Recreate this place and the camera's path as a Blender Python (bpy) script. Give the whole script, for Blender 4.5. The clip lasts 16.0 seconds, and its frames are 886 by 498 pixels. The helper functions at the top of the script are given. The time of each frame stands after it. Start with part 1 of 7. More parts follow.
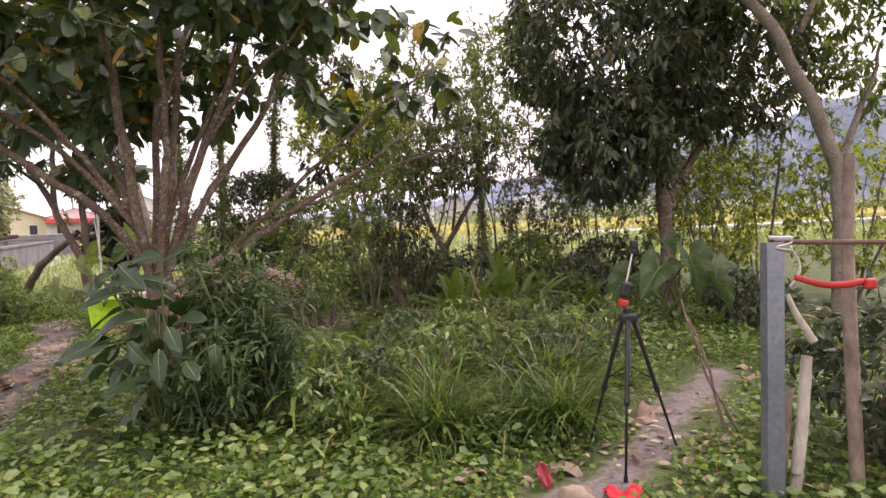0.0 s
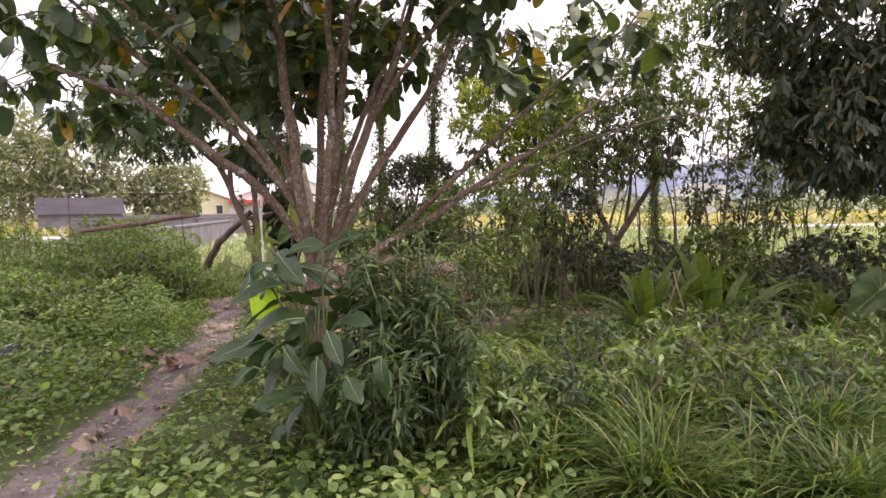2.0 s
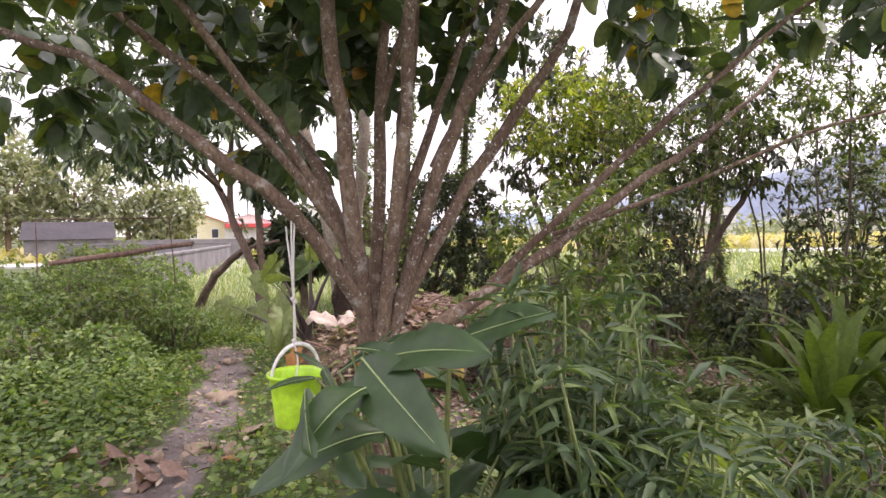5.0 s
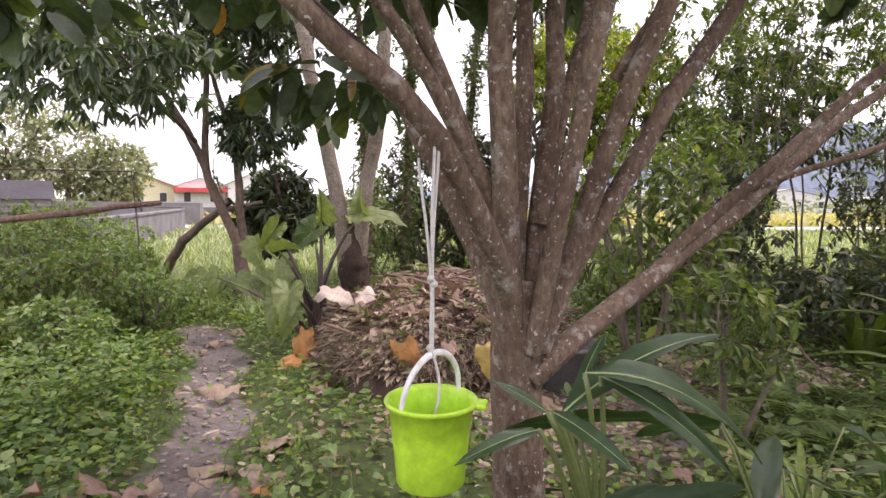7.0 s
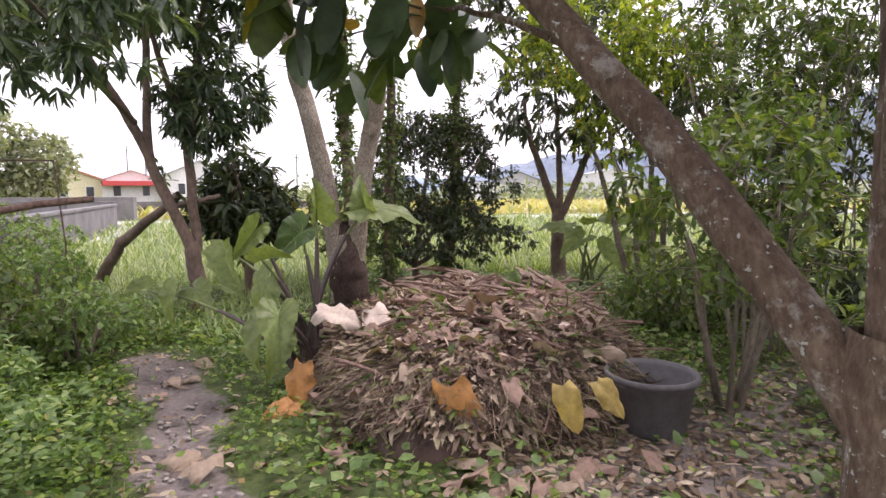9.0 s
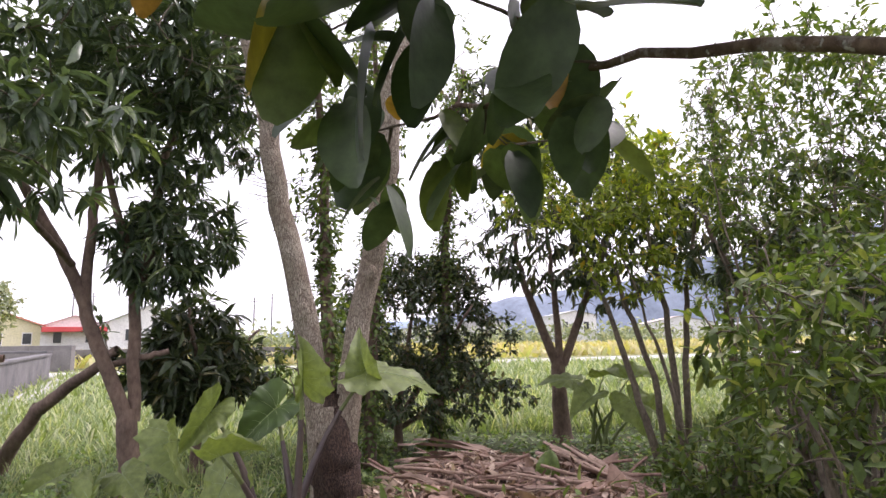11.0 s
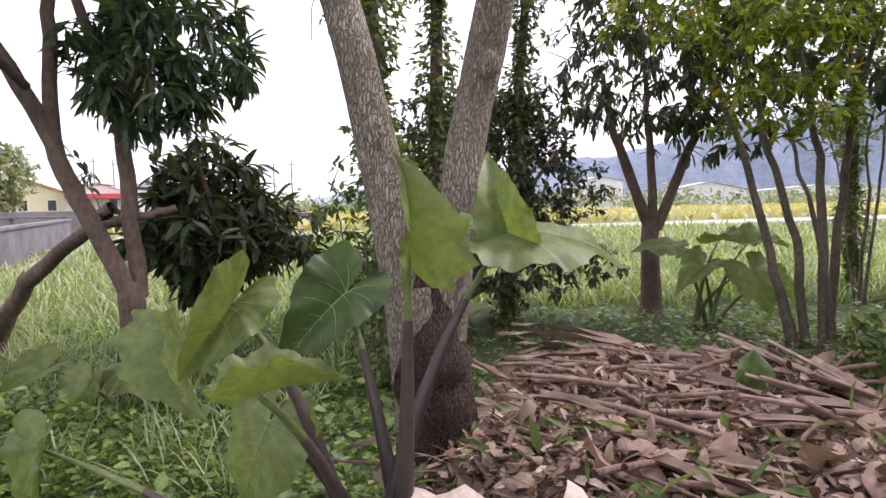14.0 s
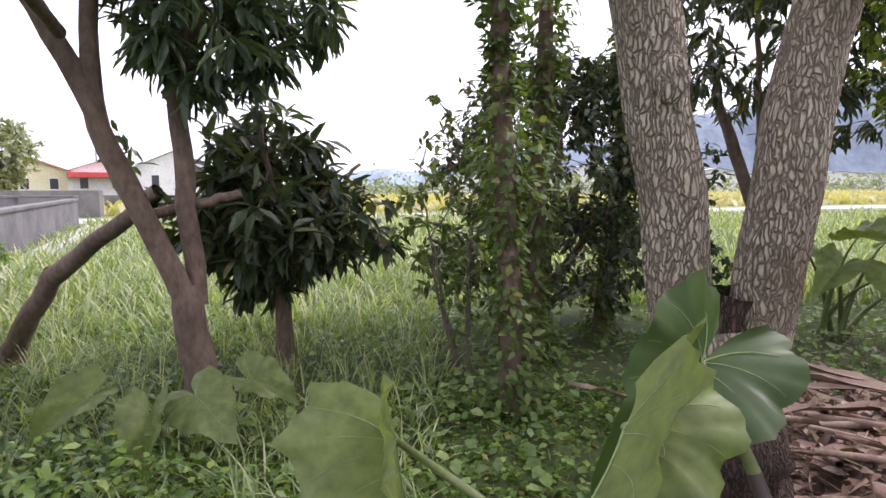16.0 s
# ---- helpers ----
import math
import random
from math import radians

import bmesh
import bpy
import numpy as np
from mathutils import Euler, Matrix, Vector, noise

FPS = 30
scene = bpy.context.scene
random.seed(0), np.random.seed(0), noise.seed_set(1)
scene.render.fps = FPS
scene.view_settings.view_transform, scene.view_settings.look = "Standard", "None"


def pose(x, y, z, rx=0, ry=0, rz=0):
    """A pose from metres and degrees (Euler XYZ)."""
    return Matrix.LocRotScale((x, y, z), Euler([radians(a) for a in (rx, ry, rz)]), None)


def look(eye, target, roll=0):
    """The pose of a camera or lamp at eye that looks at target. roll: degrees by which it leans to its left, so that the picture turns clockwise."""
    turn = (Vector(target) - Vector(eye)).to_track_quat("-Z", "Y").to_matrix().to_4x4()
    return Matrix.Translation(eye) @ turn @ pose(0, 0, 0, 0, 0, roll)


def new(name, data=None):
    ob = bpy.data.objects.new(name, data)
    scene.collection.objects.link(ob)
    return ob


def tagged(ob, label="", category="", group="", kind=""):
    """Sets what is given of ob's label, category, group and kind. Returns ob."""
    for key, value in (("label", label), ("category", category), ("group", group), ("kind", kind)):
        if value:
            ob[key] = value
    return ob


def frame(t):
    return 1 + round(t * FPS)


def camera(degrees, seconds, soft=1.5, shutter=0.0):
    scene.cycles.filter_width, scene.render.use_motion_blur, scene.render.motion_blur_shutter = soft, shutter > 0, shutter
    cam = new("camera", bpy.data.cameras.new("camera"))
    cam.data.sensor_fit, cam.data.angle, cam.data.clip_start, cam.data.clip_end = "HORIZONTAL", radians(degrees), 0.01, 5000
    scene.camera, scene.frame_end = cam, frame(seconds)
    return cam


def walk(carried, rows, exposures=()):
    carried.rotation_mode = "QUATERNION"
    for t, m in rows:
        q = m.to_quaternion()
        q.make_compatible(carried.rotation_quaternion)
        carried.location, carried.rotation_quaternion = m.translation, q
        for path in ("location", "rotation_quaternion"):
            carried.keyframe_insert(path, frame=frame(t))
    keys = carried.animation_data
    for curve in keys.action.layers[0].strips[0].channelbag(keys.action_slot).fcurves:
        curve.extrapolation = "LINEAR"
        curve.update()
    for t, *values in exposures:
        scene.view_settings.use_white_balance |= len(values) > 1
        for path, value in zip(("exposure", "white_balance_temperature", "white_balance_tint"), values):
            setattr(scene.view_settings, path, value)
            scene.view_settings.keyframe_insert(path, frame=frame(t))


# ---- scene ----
cam = camera(75.3, 16.0)
PATH = [
    (0, (-0.026, 0.014, 1.481), (-0.044, 2.011, 1.371), -2.1),
    (0.5, (-0.12, 0.324, 1.531), (-0.303, 2.313, 1.422), -2.2),
    (1, (-0.198, 0.495, 1.532), (-0.539, 2.463, 1.422), -1.9),
    (1.5, (-0.292, 0.708, 1.512), (-0.752, 2.651, 1.402), -1.8),
    (2, (-0.459, 0.872, 1.483), (-0.97, 2.8, 1.342), -0.8),
    (2.5, (-0.699, 1.07, 1.511), (-1.24, 2.988, 1.346), -0.9),
    (3, (-0.856, 1.341, 1.514), (-1.394, 3.261, 1.355), -1.1),
    (3.5, (-1.002, 1.591, 1.508), (-1.51, 3.519, 1.357), -1.2),
    (4, (-1.246, 1.88, 1.533), (-1.7, 3.825, 1.433), -0.9),
    (4.5, (-1.416, 2.113, 1.53), (-1.871, 4.059, 1.45), -1.0),
    (5, (-1.632, 2.427, 1.556), (-2.128, 4.363, 1.493), -1.0),
    (5.2, (-1.709, 2.49, 1.542), (-2.232, 4.42, 1.488), -0.9),
    (7.3, (-2.85, 3.436, 1.463), (-3.132, 5.409, 1.292), 0.4),
    (7.5, (-2.946, 3.53, 1.462), (-3.188, 5.508, 1.289), 0.2),
    (8, (-3.173, 3.77, 1.451), (-3.346, 5.753, 1.26), 0.3),
    (8.5, (-3.327, 4.071, 1.473), (-3.497, 6.054, 1.274), -0.1),
    (9, (-3.521, 4.334, 1.475), (-3.669, 6.319, 1.278), -0.3),
    (9.5, (-3.673, 4.568, 1.493), (-3.775, 6.556, 1.299), -0.2),
    (10, (-3.783, 4.823, 1.554), (-3.831, 6.823, 1.525), -0.3),
    (10.2, (-3.834, 4.909, 1.572), (-3.858, 6.908, 1.634), -0.4),
    (12.3, (-4.26, 6.103, 1.579), (-4.249, 8.068, 1.954), -1.2),
    (12.5, (-4.324, 6.206, 1.577), (-4.312, 8.18, 1.896), -1.4),
    (13, (-4.424, 6.459, 1.508), (-4.423, 8.455, 1.626), -1.4),
    (13.5, (-4.491, 6.742, 1.487), (-4.519, 8.742, 1.472), -1.2),
    (14, (-4.601, 6.925, 1.46), (-4.673, 8.917, 1.297), -0.9),
    (14.5, (-4.799, 7.119, 1.471), (-4.873, 9.102, 1.227), -0.7),
    (15, (-4.969, 7.318, 1.482), (-5.048, 9.299, 1.218), -0.6),
    (15.5, (-5.193, 7.551, 1.5), (-5.267, 9.534, 1.255), -0.3),
    (16, (-5.463, 7.782, 1.495), (-5.536, 9.768, 1.273), -0.2),
]
walk(cam, [(t, look(eye, target, roll)) for t, eye, target, roll in PATH], [(0.0, 0.70, 6750, 33), (1.5, 0.72, 6700, 32), (3.5, 1.03, 6550, 30), (5.0, 1.00, 6550, 29), (7.5, 0.88, 6450, 28), (9.0, 0.82, 6350, 26), (12.5, 0.72, 6200, 27), (16.0, 0.78, 6080, 25)])

# ---- world, sun, exposure ----
world = bpy.data.worlds.new("overcast_sky")
scene.world = world
world.use_nodes = True
wn = world.node_tree.nodes
wl = world.node_tree.links
wn.clear()
w_out = wn.new("ShaderNodeOutputWorld")
w_bg = wn.new("ShaderNodeBackground")
w_sky = wn.new("ShaderNodeTexSky")
w_sky.sky_type = "NISHITA"
w_sky.sun_disc = False
w_sky.sun_elevation = radians(52)
w_sky.sun_rotation = radians(70)
w_sky.dust_density = 6.0
w_mix = wn.new("ShaderNodeMix")
w_mix.data_type = "RGBA"
w_mix.inputs[0].default_value = 0.8
w_mix.inputs[7].default_value = (8.6, 8.6, 8.7, 1)
w_bg.inputs[1].default_value = 0.15
wl.new(w_sky.outputs[0], w_mix.inputs[6])
wl.new(w_mix.outputs[2], w_bg.inputs[0])
wl.new(w_bg.outputs[0], w_out.inputs[0])
sun = new("sun", bpy.data.lights.new("sun", "SUN"))
sun.data.energy = 1.5
sun.data.angle = radians(14)
sun.data.color = (1.0, 0.96, 0.88)
sun.matrix_world = look((8, 3, 12), (0, 0, 0))


# ---- materials ----
def shader(name):
    m = bpy.data.materials.new(name)
    m.use_nodes = True
    nt = m.node_tree
    return m, nt.nodes, nt.links, nt.nodes["Principled BSDF"]


def ramp(nodes, links, fac, stops):
    r = nodes.new("ShaderNodeValToRGB")
    e = r.color_ramp.elements
    while len(e) < len(stops):
        e.new(0.5)
    for k, (p, c) in zip(e, stops):
        k.position = p
        k.color = (*c, 1)
    links.new(fac, r.inputs[0])
    return r.outputs[0]


def noise_tex(nodes, links, scale, detail=5.0, rough=0.6, stretch=None):
    n = nodes.new("ShaderNodeTexNoise")
    n.inputs["Scale"].default_value = scale
    n.inputs["Detail"].default_value = detail
    n.inputs["Roughness"].default_value = rough
    tc = nodes.new("ShaderNodeTexCoord")
    if stretch:
        mp = nodes.new("ShaderNodeMapping")
        mp.inputs["Scale"].default_value = stretch
        links.new(tc.outputs["Object"], mp.inputs[0])
        links.new(mp.outputs[0], n.inputs[0])
    else:
        links.new(tc.outputs["Object"], n.inputs[0])
    return n.outputs["Fac"]


def mixc(nodes, links, fac, a, b, mode="MIX"):
    m = nodes.new("ShaderNodeMix")
    m.data_type = "RGBA"
    m.blend_type = mode
    for sock, v in ((m.inputs[0], fac), (m.inputs[6], a), (m.inputs[7], b)):
        if isinstance(v, (int, float)):
            sock.default_value = v
        elif isinstance(v, tuple):
            sock.default_value = (*v, 1)
        else:
            links.new(v, sock)
    return m.outputs[2]


def bump(nodes, links, height, p, strength, dist=0.01):
    b = nodes.new("ShaderNodeBump")
    b.inputs["Strength"].default_value = strength
    b.inputs["Distance"].default_value = dist
    links.new(height, b.inputs["Height"])
    links.new(b.outputs[0], p.inputs["Normal"])


def leaf_mat(name, stops, rough=0.45, through_light=0.35, blotch=None, scale=25.0):
    """Leaves: each leaf takes its own tone, mottled, and lets some light through."""
    m, n, l, p = shader(name)
    geo = n.new("ShaderNodeNewGeometry")
    col = ramp(n, l, geo.outputs["Random Per Island"], stops)
    nz = noise_tex(n, l, scale, 4)
    dark = ramp(n, l, nz, [(0.3, (0.62, 0.62, 0.62)), (0.7, (1.15, 1.15, 1.1))])
    col = mixc(n, l, 1.0, col, dark, "MULTIPLY")
    if blotch:
        spot = ramp(n, l, noise_tex(n, l, scale * 0.5, 6, 0.7), [(0.62, (0, 0, 0)), (0.72, (1, 1, 1))])
        col = mixc(n, l, spot, col, blotch)
    l.new(col, p.inputs["Base Color"])
    p.inputs["Roughness"].default_value = rough
    p.inputs["Specular IOR Level"].default_value = 0.4
    tr = n.new("ShaderNodeBsdfTranslucent")
    l.new(mixc(n, l, 1.0, col, (1.6, 1.7, 0.6), "MULTIPLY"), tr.inputs[0])
    mx = n.new("ShaderNodeMixShader")
    mx.inputs[0].default_value = through_light
    l.new(p.outputs[0], mx.inputs[1])
    l.new(tr.outputs[0], mx.inputs[2])
    l.new(mx.outputs[0], n["Material Output"].inputs[0])
    bump(n, l, nz, p, 0.25, 0.004)
    return m


def bark_mat(name, dark, light, lichen=None, amount=0.62, scale=9.0, groove=4.0):
    m, n, l, p = shader(name)
    ridged = noise_tex(n, l, scale, 8, 0.65, (groove, groove, 1.0))
    col = ramp(n, l, ridged, [(0.3, dark), (0.7, light)])
    broad = ramp(n, l, noise_tex(n, l, 2.2, 3), [(0.35, (0.7, 0.7, 0.7)), (0.65, (1.2, 1.2, 1.2))])
    col = mixc(n, l, 1.0, col, broad, "MULTIPLY")
    if lichen:
        patch = ramp(n, l, noise_tex(n, l, scale * 1.6, 7, 0.68), [(amount, (0, 0, 0)), (amount + 0.14, (1, 1, 1))])
        col = mixc(n, l, patch, col, lichen)
    l.new(col, p.inputs["Base Color"])
    p.inputs["Roughness"].default_value = 0.9
    bump(n, l, ridged, p, 0.9, 0.02)
    return m


def plain_mat(name, a, b, rough=0.7, scale=12.0, metal=0.0, bump_by=0.2, stretch=None):
    """A worn surface between two close tones, with fine and broad variation."""
    m, n, l, p = shader(name)
    fine = noise_tex(n, l, scale * 5, 6, 0.65, stretch)
    broad = noise_tex(n, l, scale * 0.4, 4)
    col = ramp(n, l, broad, [(0.3, a), (0.7, b)])
    tone = ramp(n, l, fine, [(0.3, (0.75, 0.75, 0.75)), (0.7, (1.15, 1.15, 1.15))])
    l.new(mixc(n, l, 1.0, col, tone, "MULTIPLY"), p.inputs["Base Color"])
    p.inputs["Roughness"].default_value = rough
    p.inputs["Metallic"].default_value = metal
    bump(n, l, fine, p, bump_by, 0.004)
    return m


def ground_mat():
    m, n, l, p = shader("soil_and_moss")
    at = n.new("ShaderNodeAttribute")
    at.attribute_name = "bare"
    fine = noise_tex(n, l, 30, 8, 0.7)
    mid = noise_tex(n, l, 4, 6, 0.65)
    green = ramp(n, l, mid, [(0.3, (0.045, 0.06, 0.018)), (0.55, (0.075, 0.105, 0.025)), (0.75, (0.11, 0.10, 0.05))])
    dirt = ramp(n, l, mid, [(0.3, (0.12, 0.095, 0.085)), (0.6, (0.22, 0.185, 0.17)), (0.8, (0.31, 0.27, 0.25))])
    tone = ramp(n, l, fine, [(0.3, (0.6, 0.6, 0.6)), (0.7, (1.25, 1.25, 1.25))])
    edge = n.new("ShaderNodeMath")
    edge.operation = "ADD"
    l.new(at.outputs["Fac"], edge.inputs[0])
    wob = n.new("ShaderNodeMath")
    wob.operation = "MULTIPLY_ADD"
    l.new(noise_tex(n, l, 7, 6, 0.7), wob.inputs[0])
    wob.inputs[1].default_value, wob.inputs[2].default_value = 0.9, -0.45
    l.new(wob.outputs[0], edge.inputs[1])
    mask = ramp(n, l, edge.outputs[0], [(0.42, (0, 0, 0)), (0.58, (1, 1, 1))])
    col = mixc(n, l, mask, green, dirt)
    l.new(mixc(n, l, 1.0, col, tone, "MULTIPLY"), p.inputs["Base Color"])
    p.inputs["Roughness"].default_value = 0.95
    bump(n, l, fine, p, 0.8, 0.02)
    return m


GROUND = ground_mat()
CLOVER = leaf_mat("clover_leaf", [(0.0, (0.045, 0.085, 0.018)), (0.4, (0.10, 0.18, 0.032)), (0.8, (0.19, 0.30, 0.05)), (0.96, (0.29, 0.33, 0.09)), (1.0, (0.26, 0.15, 0.07))])
WEED = leaf_mat("weed_leaf", [(0.0, (0.10, 0.17, 0.055)), (0.6, (0.185, 0.275, 0.09)), (1.0, (0.31, 0.39, 0.15))])
GRASS = leaf_mat("grass_blade", [(0.0, (0.045, 0.085, 0.016)), (0.6, (0.088, 0.15, 0.030)), (0.9, (0.165, 0.235, 0.058)), (1.0, (0.35, 0.30, 0.14))])
FIELD = leaf_mat("crop_blade", [(0.0, (0.17, 0.23, 0.10)), (0.6, (0.27, 0.34, 0.165)), (1.0, (0.56, 0.56, 0.38))])
YELLOW_CROP = leaf_mat("ripe_crop", [(0.0, (0.40, 0.36, 0.18)), (0.6, (0.52, 0.46, 0.24)), (1.0, (0.38, 0.41, 0.2))])
STRAP = leaf_mat("strap_leaf", [(0.0, (0.09, 0.15, 0.03)), (0.6, (0.18, 0.24, 0.06)), (1.0, (0.36, 0.33, 0.13))])
ROUND_LEAF = leaf_mat("broad_tree_leaf", [(0.0, (0.052, 0.085, 0.046)), (0.75, (0.095, 0.142, 0.062)), (0.95, (0.18, 0.235, 0.055)), (0.99, (0.55, 0.33, 0.035)), (1.0, (0.30, 0.14, 0.05))], 0.42, 0.14)
MANGO_LEAF = leaf_mat("long_tree_leaf", [(0.0, (0.065, 0.095, 0.065)), (0.8, (0.12, 0.17, 0.10)), (1.0, (0.22, 0.28, 0.13))], 0.28, 0.25)
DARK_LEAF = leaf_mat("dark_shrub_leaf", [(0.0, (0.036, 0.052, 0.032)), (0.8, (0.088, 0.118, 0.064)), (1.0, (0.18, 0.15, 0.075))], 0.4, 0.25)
LIME_LEAF = leaf_mat("fresh_tree_leaf", [(0.0, (0.10, 0.145, 0.028)), (0.55, (0.235, 0.295, 0.052)), (0.93, (0.43, 0.49, 0.08)), (1.0, (0.567, 0.378, 0.041))], 0.45, 0.4)
OLIVE_LEAF = leaf_mat("olive_tree_leaf", [(0.0, (0.069, 0.106, 0.031)), (0.7, (0.125, 0.188, 0.050)), (1.0, (0.250, 0.275, 0.088))], 0.5, 0.35)
# leaf tones paled and greyed so distance haze sits in the colour
FAR_HAZE_LEAF = leaf_mat("far_foliage_haze_tint", [(0.0, (0.213, 0.250, 0.175)), (0.7, (0.300, 0.338, 0.225)), (1.0, (0.450, 0.450, 0.300))], 0.8, 0.25, scale=2.0)
EAR_LEAF = leaf_mat("elephant_ear_leaf", [(0.0, (0.135, 0.18, 0.06)), (1.0, (0.215, 0.265, 0.10))], 0.48, 0.32, (0.20, 0.21, 0.09), 14.0)
# darker EAR_LEAF: tree shade put into colour, also one deep green upper face
EAR_SHADE = leaf_mat("shaded_deep_green_ear_leaf", [(0.0, (0.04, 0.075, 0.025)), (1.0, (0.09, 0.14, 0.045))], 0.45, 0.25, (0.10, 0.11, 0.05), 6.0)
BIG_LEAF = leaf_mat("glossy_plant_leaf", [(0.0, (0.025, 0.053, 0.022)), (0.7, (0.042, 0.080, 0.030)), (1.0, (0.10, 0.14, 0.045))], 0.40, 0.22, scale=9.0)
HEMP = leaf_mat("slim_leaf", [(0.0, (0.042, 0.078, 0.036)), (0.7, (0.075, 0.122, 0.052)), (1.0, (0.15, 0.21, 0.075))], 0.6, 0.3)
FERN = leaf_mat("fern_leaf", [(0.0, (0.06, 0.11, 0.02)), (1.0, (0.14, 0.20, 0.04))], 0.55, 0.35)
DRY = leaf_mat("dry_leaf", [(0.0, (0.15, 0.10, 0.07)), (0.4, (0.29, 0.21, 0.155)), (0.75, (0.42, 0.33, 0.255)), (1.0, (0.56, 0.47, 0.38))], 0.8, 0.15, (0.2, 0.11, 0.06))
DRY_PINK = leaf_mat("withered_leaf", [(0.0, (0.09, 0.05, 0.04)), (0.45, (0.24, 0.15, 0.12)), (0.8, (0.44, 0.31, 0.25)), (1.0, (0.68, 0.56, 0.48))], 0.85, 0.1)
DRY_ORANGE = leaf_mat("orange_dead_leaf", [(0.0, (0.42, 0.17, 0.05)), (1.0, (0.60, 0.32, 0.13))], 0.7, 0.2, (0.7, 0.55, 0.35), 12.0)
DRY_YELLOW = leaf_mat("yellow_dying_leaf", [(0.0, (0.42, 0.29, 0.09)), (1.0, (0.55, 0.42, 0.16))], 0.6, 0.3, (0.28, 0.14, 0.05), 10.0)


def lichen_bark():
    """Brown bark with broad pale crusts and many small white flecks."""
    m, n, l, p = shader("lichen_spotted_bark")
    ridged = noise_tex(n, l, 34, 8, 0.7, (1.6, 1.6, 0.7))
    col = ramp(n, l, ridged, [(0.32, (0.075, 0.047, 0.034)), (0.5, (0.15, 0.105, 0.075)), (0.7, (0.25, 0.185, 0.135))])
    broad = ramp(n, l, noise_tex(n, l, 3.0, 4), [(0.35, (0.7, 0.64, 0.6)), (0.65, (1.2, 1.2, 1.15))])
    col = mixc(n, l, 1.0, col, broad, "MULTIPLY")
    crust = ramp(n, l, noise_tex(n, l, 13, 8, 0.72), [(0.55, (0, 0, 0)), (0.64, (0.75, 0.75, 0.75))])
    col = mixc(n, l, crust, col, (0.36, 0.33, 0.29))
    fleck = ramp(n, l, noise_tex(n, l, 55, 3, 0.5), [(0.64, (0, 0, 0)), (0.69, (1, 1, 1))])
    col = mixc(n, l, fleck, col, (0.50, 0.48, 0.43))
    l.new(col, p.inputs["Base Color"])
    p.inputs["Roughness"].default_value = 0.92
    bump(n, l, mixc(n, l, 0.4, ridged, fleck), p, 0.9, 0.012)
    return m


BARK = lichen_bark()



def plated_bark(name, crack, low, high):
    """Bark split into long upright plates by darker furrows."""
    m, n, l, p = shader(name)
    tc = n.new("ShaderNodeTexCoord")
    warp = n.new("ShaderNodeTexNoise")
    warp.inputs["Scale"].default_value = 22
    warp.inputs["Detail"].default_value = 5
    l.new(tc.outputs["Object"], warp.inputs[0])
    bent = n.new("ShaderNodeVectorMath")
    bent.operation = "MULTIPLY_ADD"
    l.new(warp.outputs["Color"], bent.inputs[0])
    bent.inputs[1].default_value = (0.03, 0.03, 0.08)
    l.new(tc.outputs["Object"], bent.inputs[2])
    mp = n.new("ShaderNodeMapping")
    mp.inputs["Scale"].default_value = (1.0, 1.0, 0.24)
    l.new(bent.outputs[0], mp.inputs[0])
    vo = n.new("ShaderNodeTexVoronoi")
    vo.feature = "DISTANCE_TO_EDGE"
    vo.inputs["Scale"].default_value = 88
    l.new(mp.outputs[0], vo.inputs["Vector"])
    furrow = ramp(n, l, vo.outputs["Distance"], [(0.0, (0, 0, 0)), (0.20, (1, 1, 1))])
    flake = noise_tex(n, l, 60, 8, 0.75, (1.0, 1.0, 0.4))
    plate = ramp(n, l, flake, [(0.3, low), (0.7, high)])
    broad = ramp(n, l, noise_tex(n, l, 3.5, 5), [(0.35, (0.72, 0.66, 0.6)), (0.65, (1.1, 1.1, 1.08))])
    plate = mixc(n, l, 1.0, plate, broad, "MULTIPLY")
    l.new(mixc(n, l, furrow, crack, plate), p.inputs["Base Color"])
    p.inputs["Roughness"].default_value = 0.95
    bump(n, l, mixc(n, l, 0.35, furrow, flake), p, 1.0, 0.018)
    return m


PALE_BARK = plated_bark("pale_furrowed_bark", (0.22, 0.17, 0.13), (0.38, 0.33, 0.26), (0.62, 0.56, 0.47))
FOOT_BARK = plated_bark("dark_foot_bark", (0.03, 0.018, 0.014), (0.07, 0.045, 0.035), (0.17, 0.11, 0.085))
BROWN_BARK = bark_mat("reddish_brown_bark", (0.12, 0.08, 0.06), (0.25, 0.18, 0.14), (0.33, 0.28, 0.23), 0.64, 12.0, 2.0)
TWIG = bark_mat("twig_bark", (0.10, 0.08, 0.055), (0.24, 0.20, 0.15), None, 0.6, 20.0, 2.0)
STALK = plain_mat("green_stalk", (0.10, 0.14, 0.04), (0.17, 0.20, 0.07), 0.45, 10)
PURPLE_STALK = plain_mat("purple_stalk", (0.045, 0.03, 0.035), (0.10, 0.075, 0.06), 0.4, 6)
VEIN = plain_mat("pale_vein", (0.22, 0.30, 0.11), (0.28, 0.36, 0.16), 0.5, 10)
STICK = bark_mat("dead_stick", (0.12, 0.065, 0.05), (0.34, 0.22, 0.17), None, 0.6, 14.0, 1.5)
HUSK = plain_mat("dry_husk", (0.15, 0.095, 0.075), (0.38, 0.275, 0.21), 0.85, 14, 0, 0.5, (1, 8, 1))
LITTER = plain_mat("leaf_litter", (0.05, 0.032, 0.026), (0.14, 0.09, 0.07), 0.95, 14, 0, 0.9)


# ---- mesh helpers ----
rng = np.random.default_rng(7)


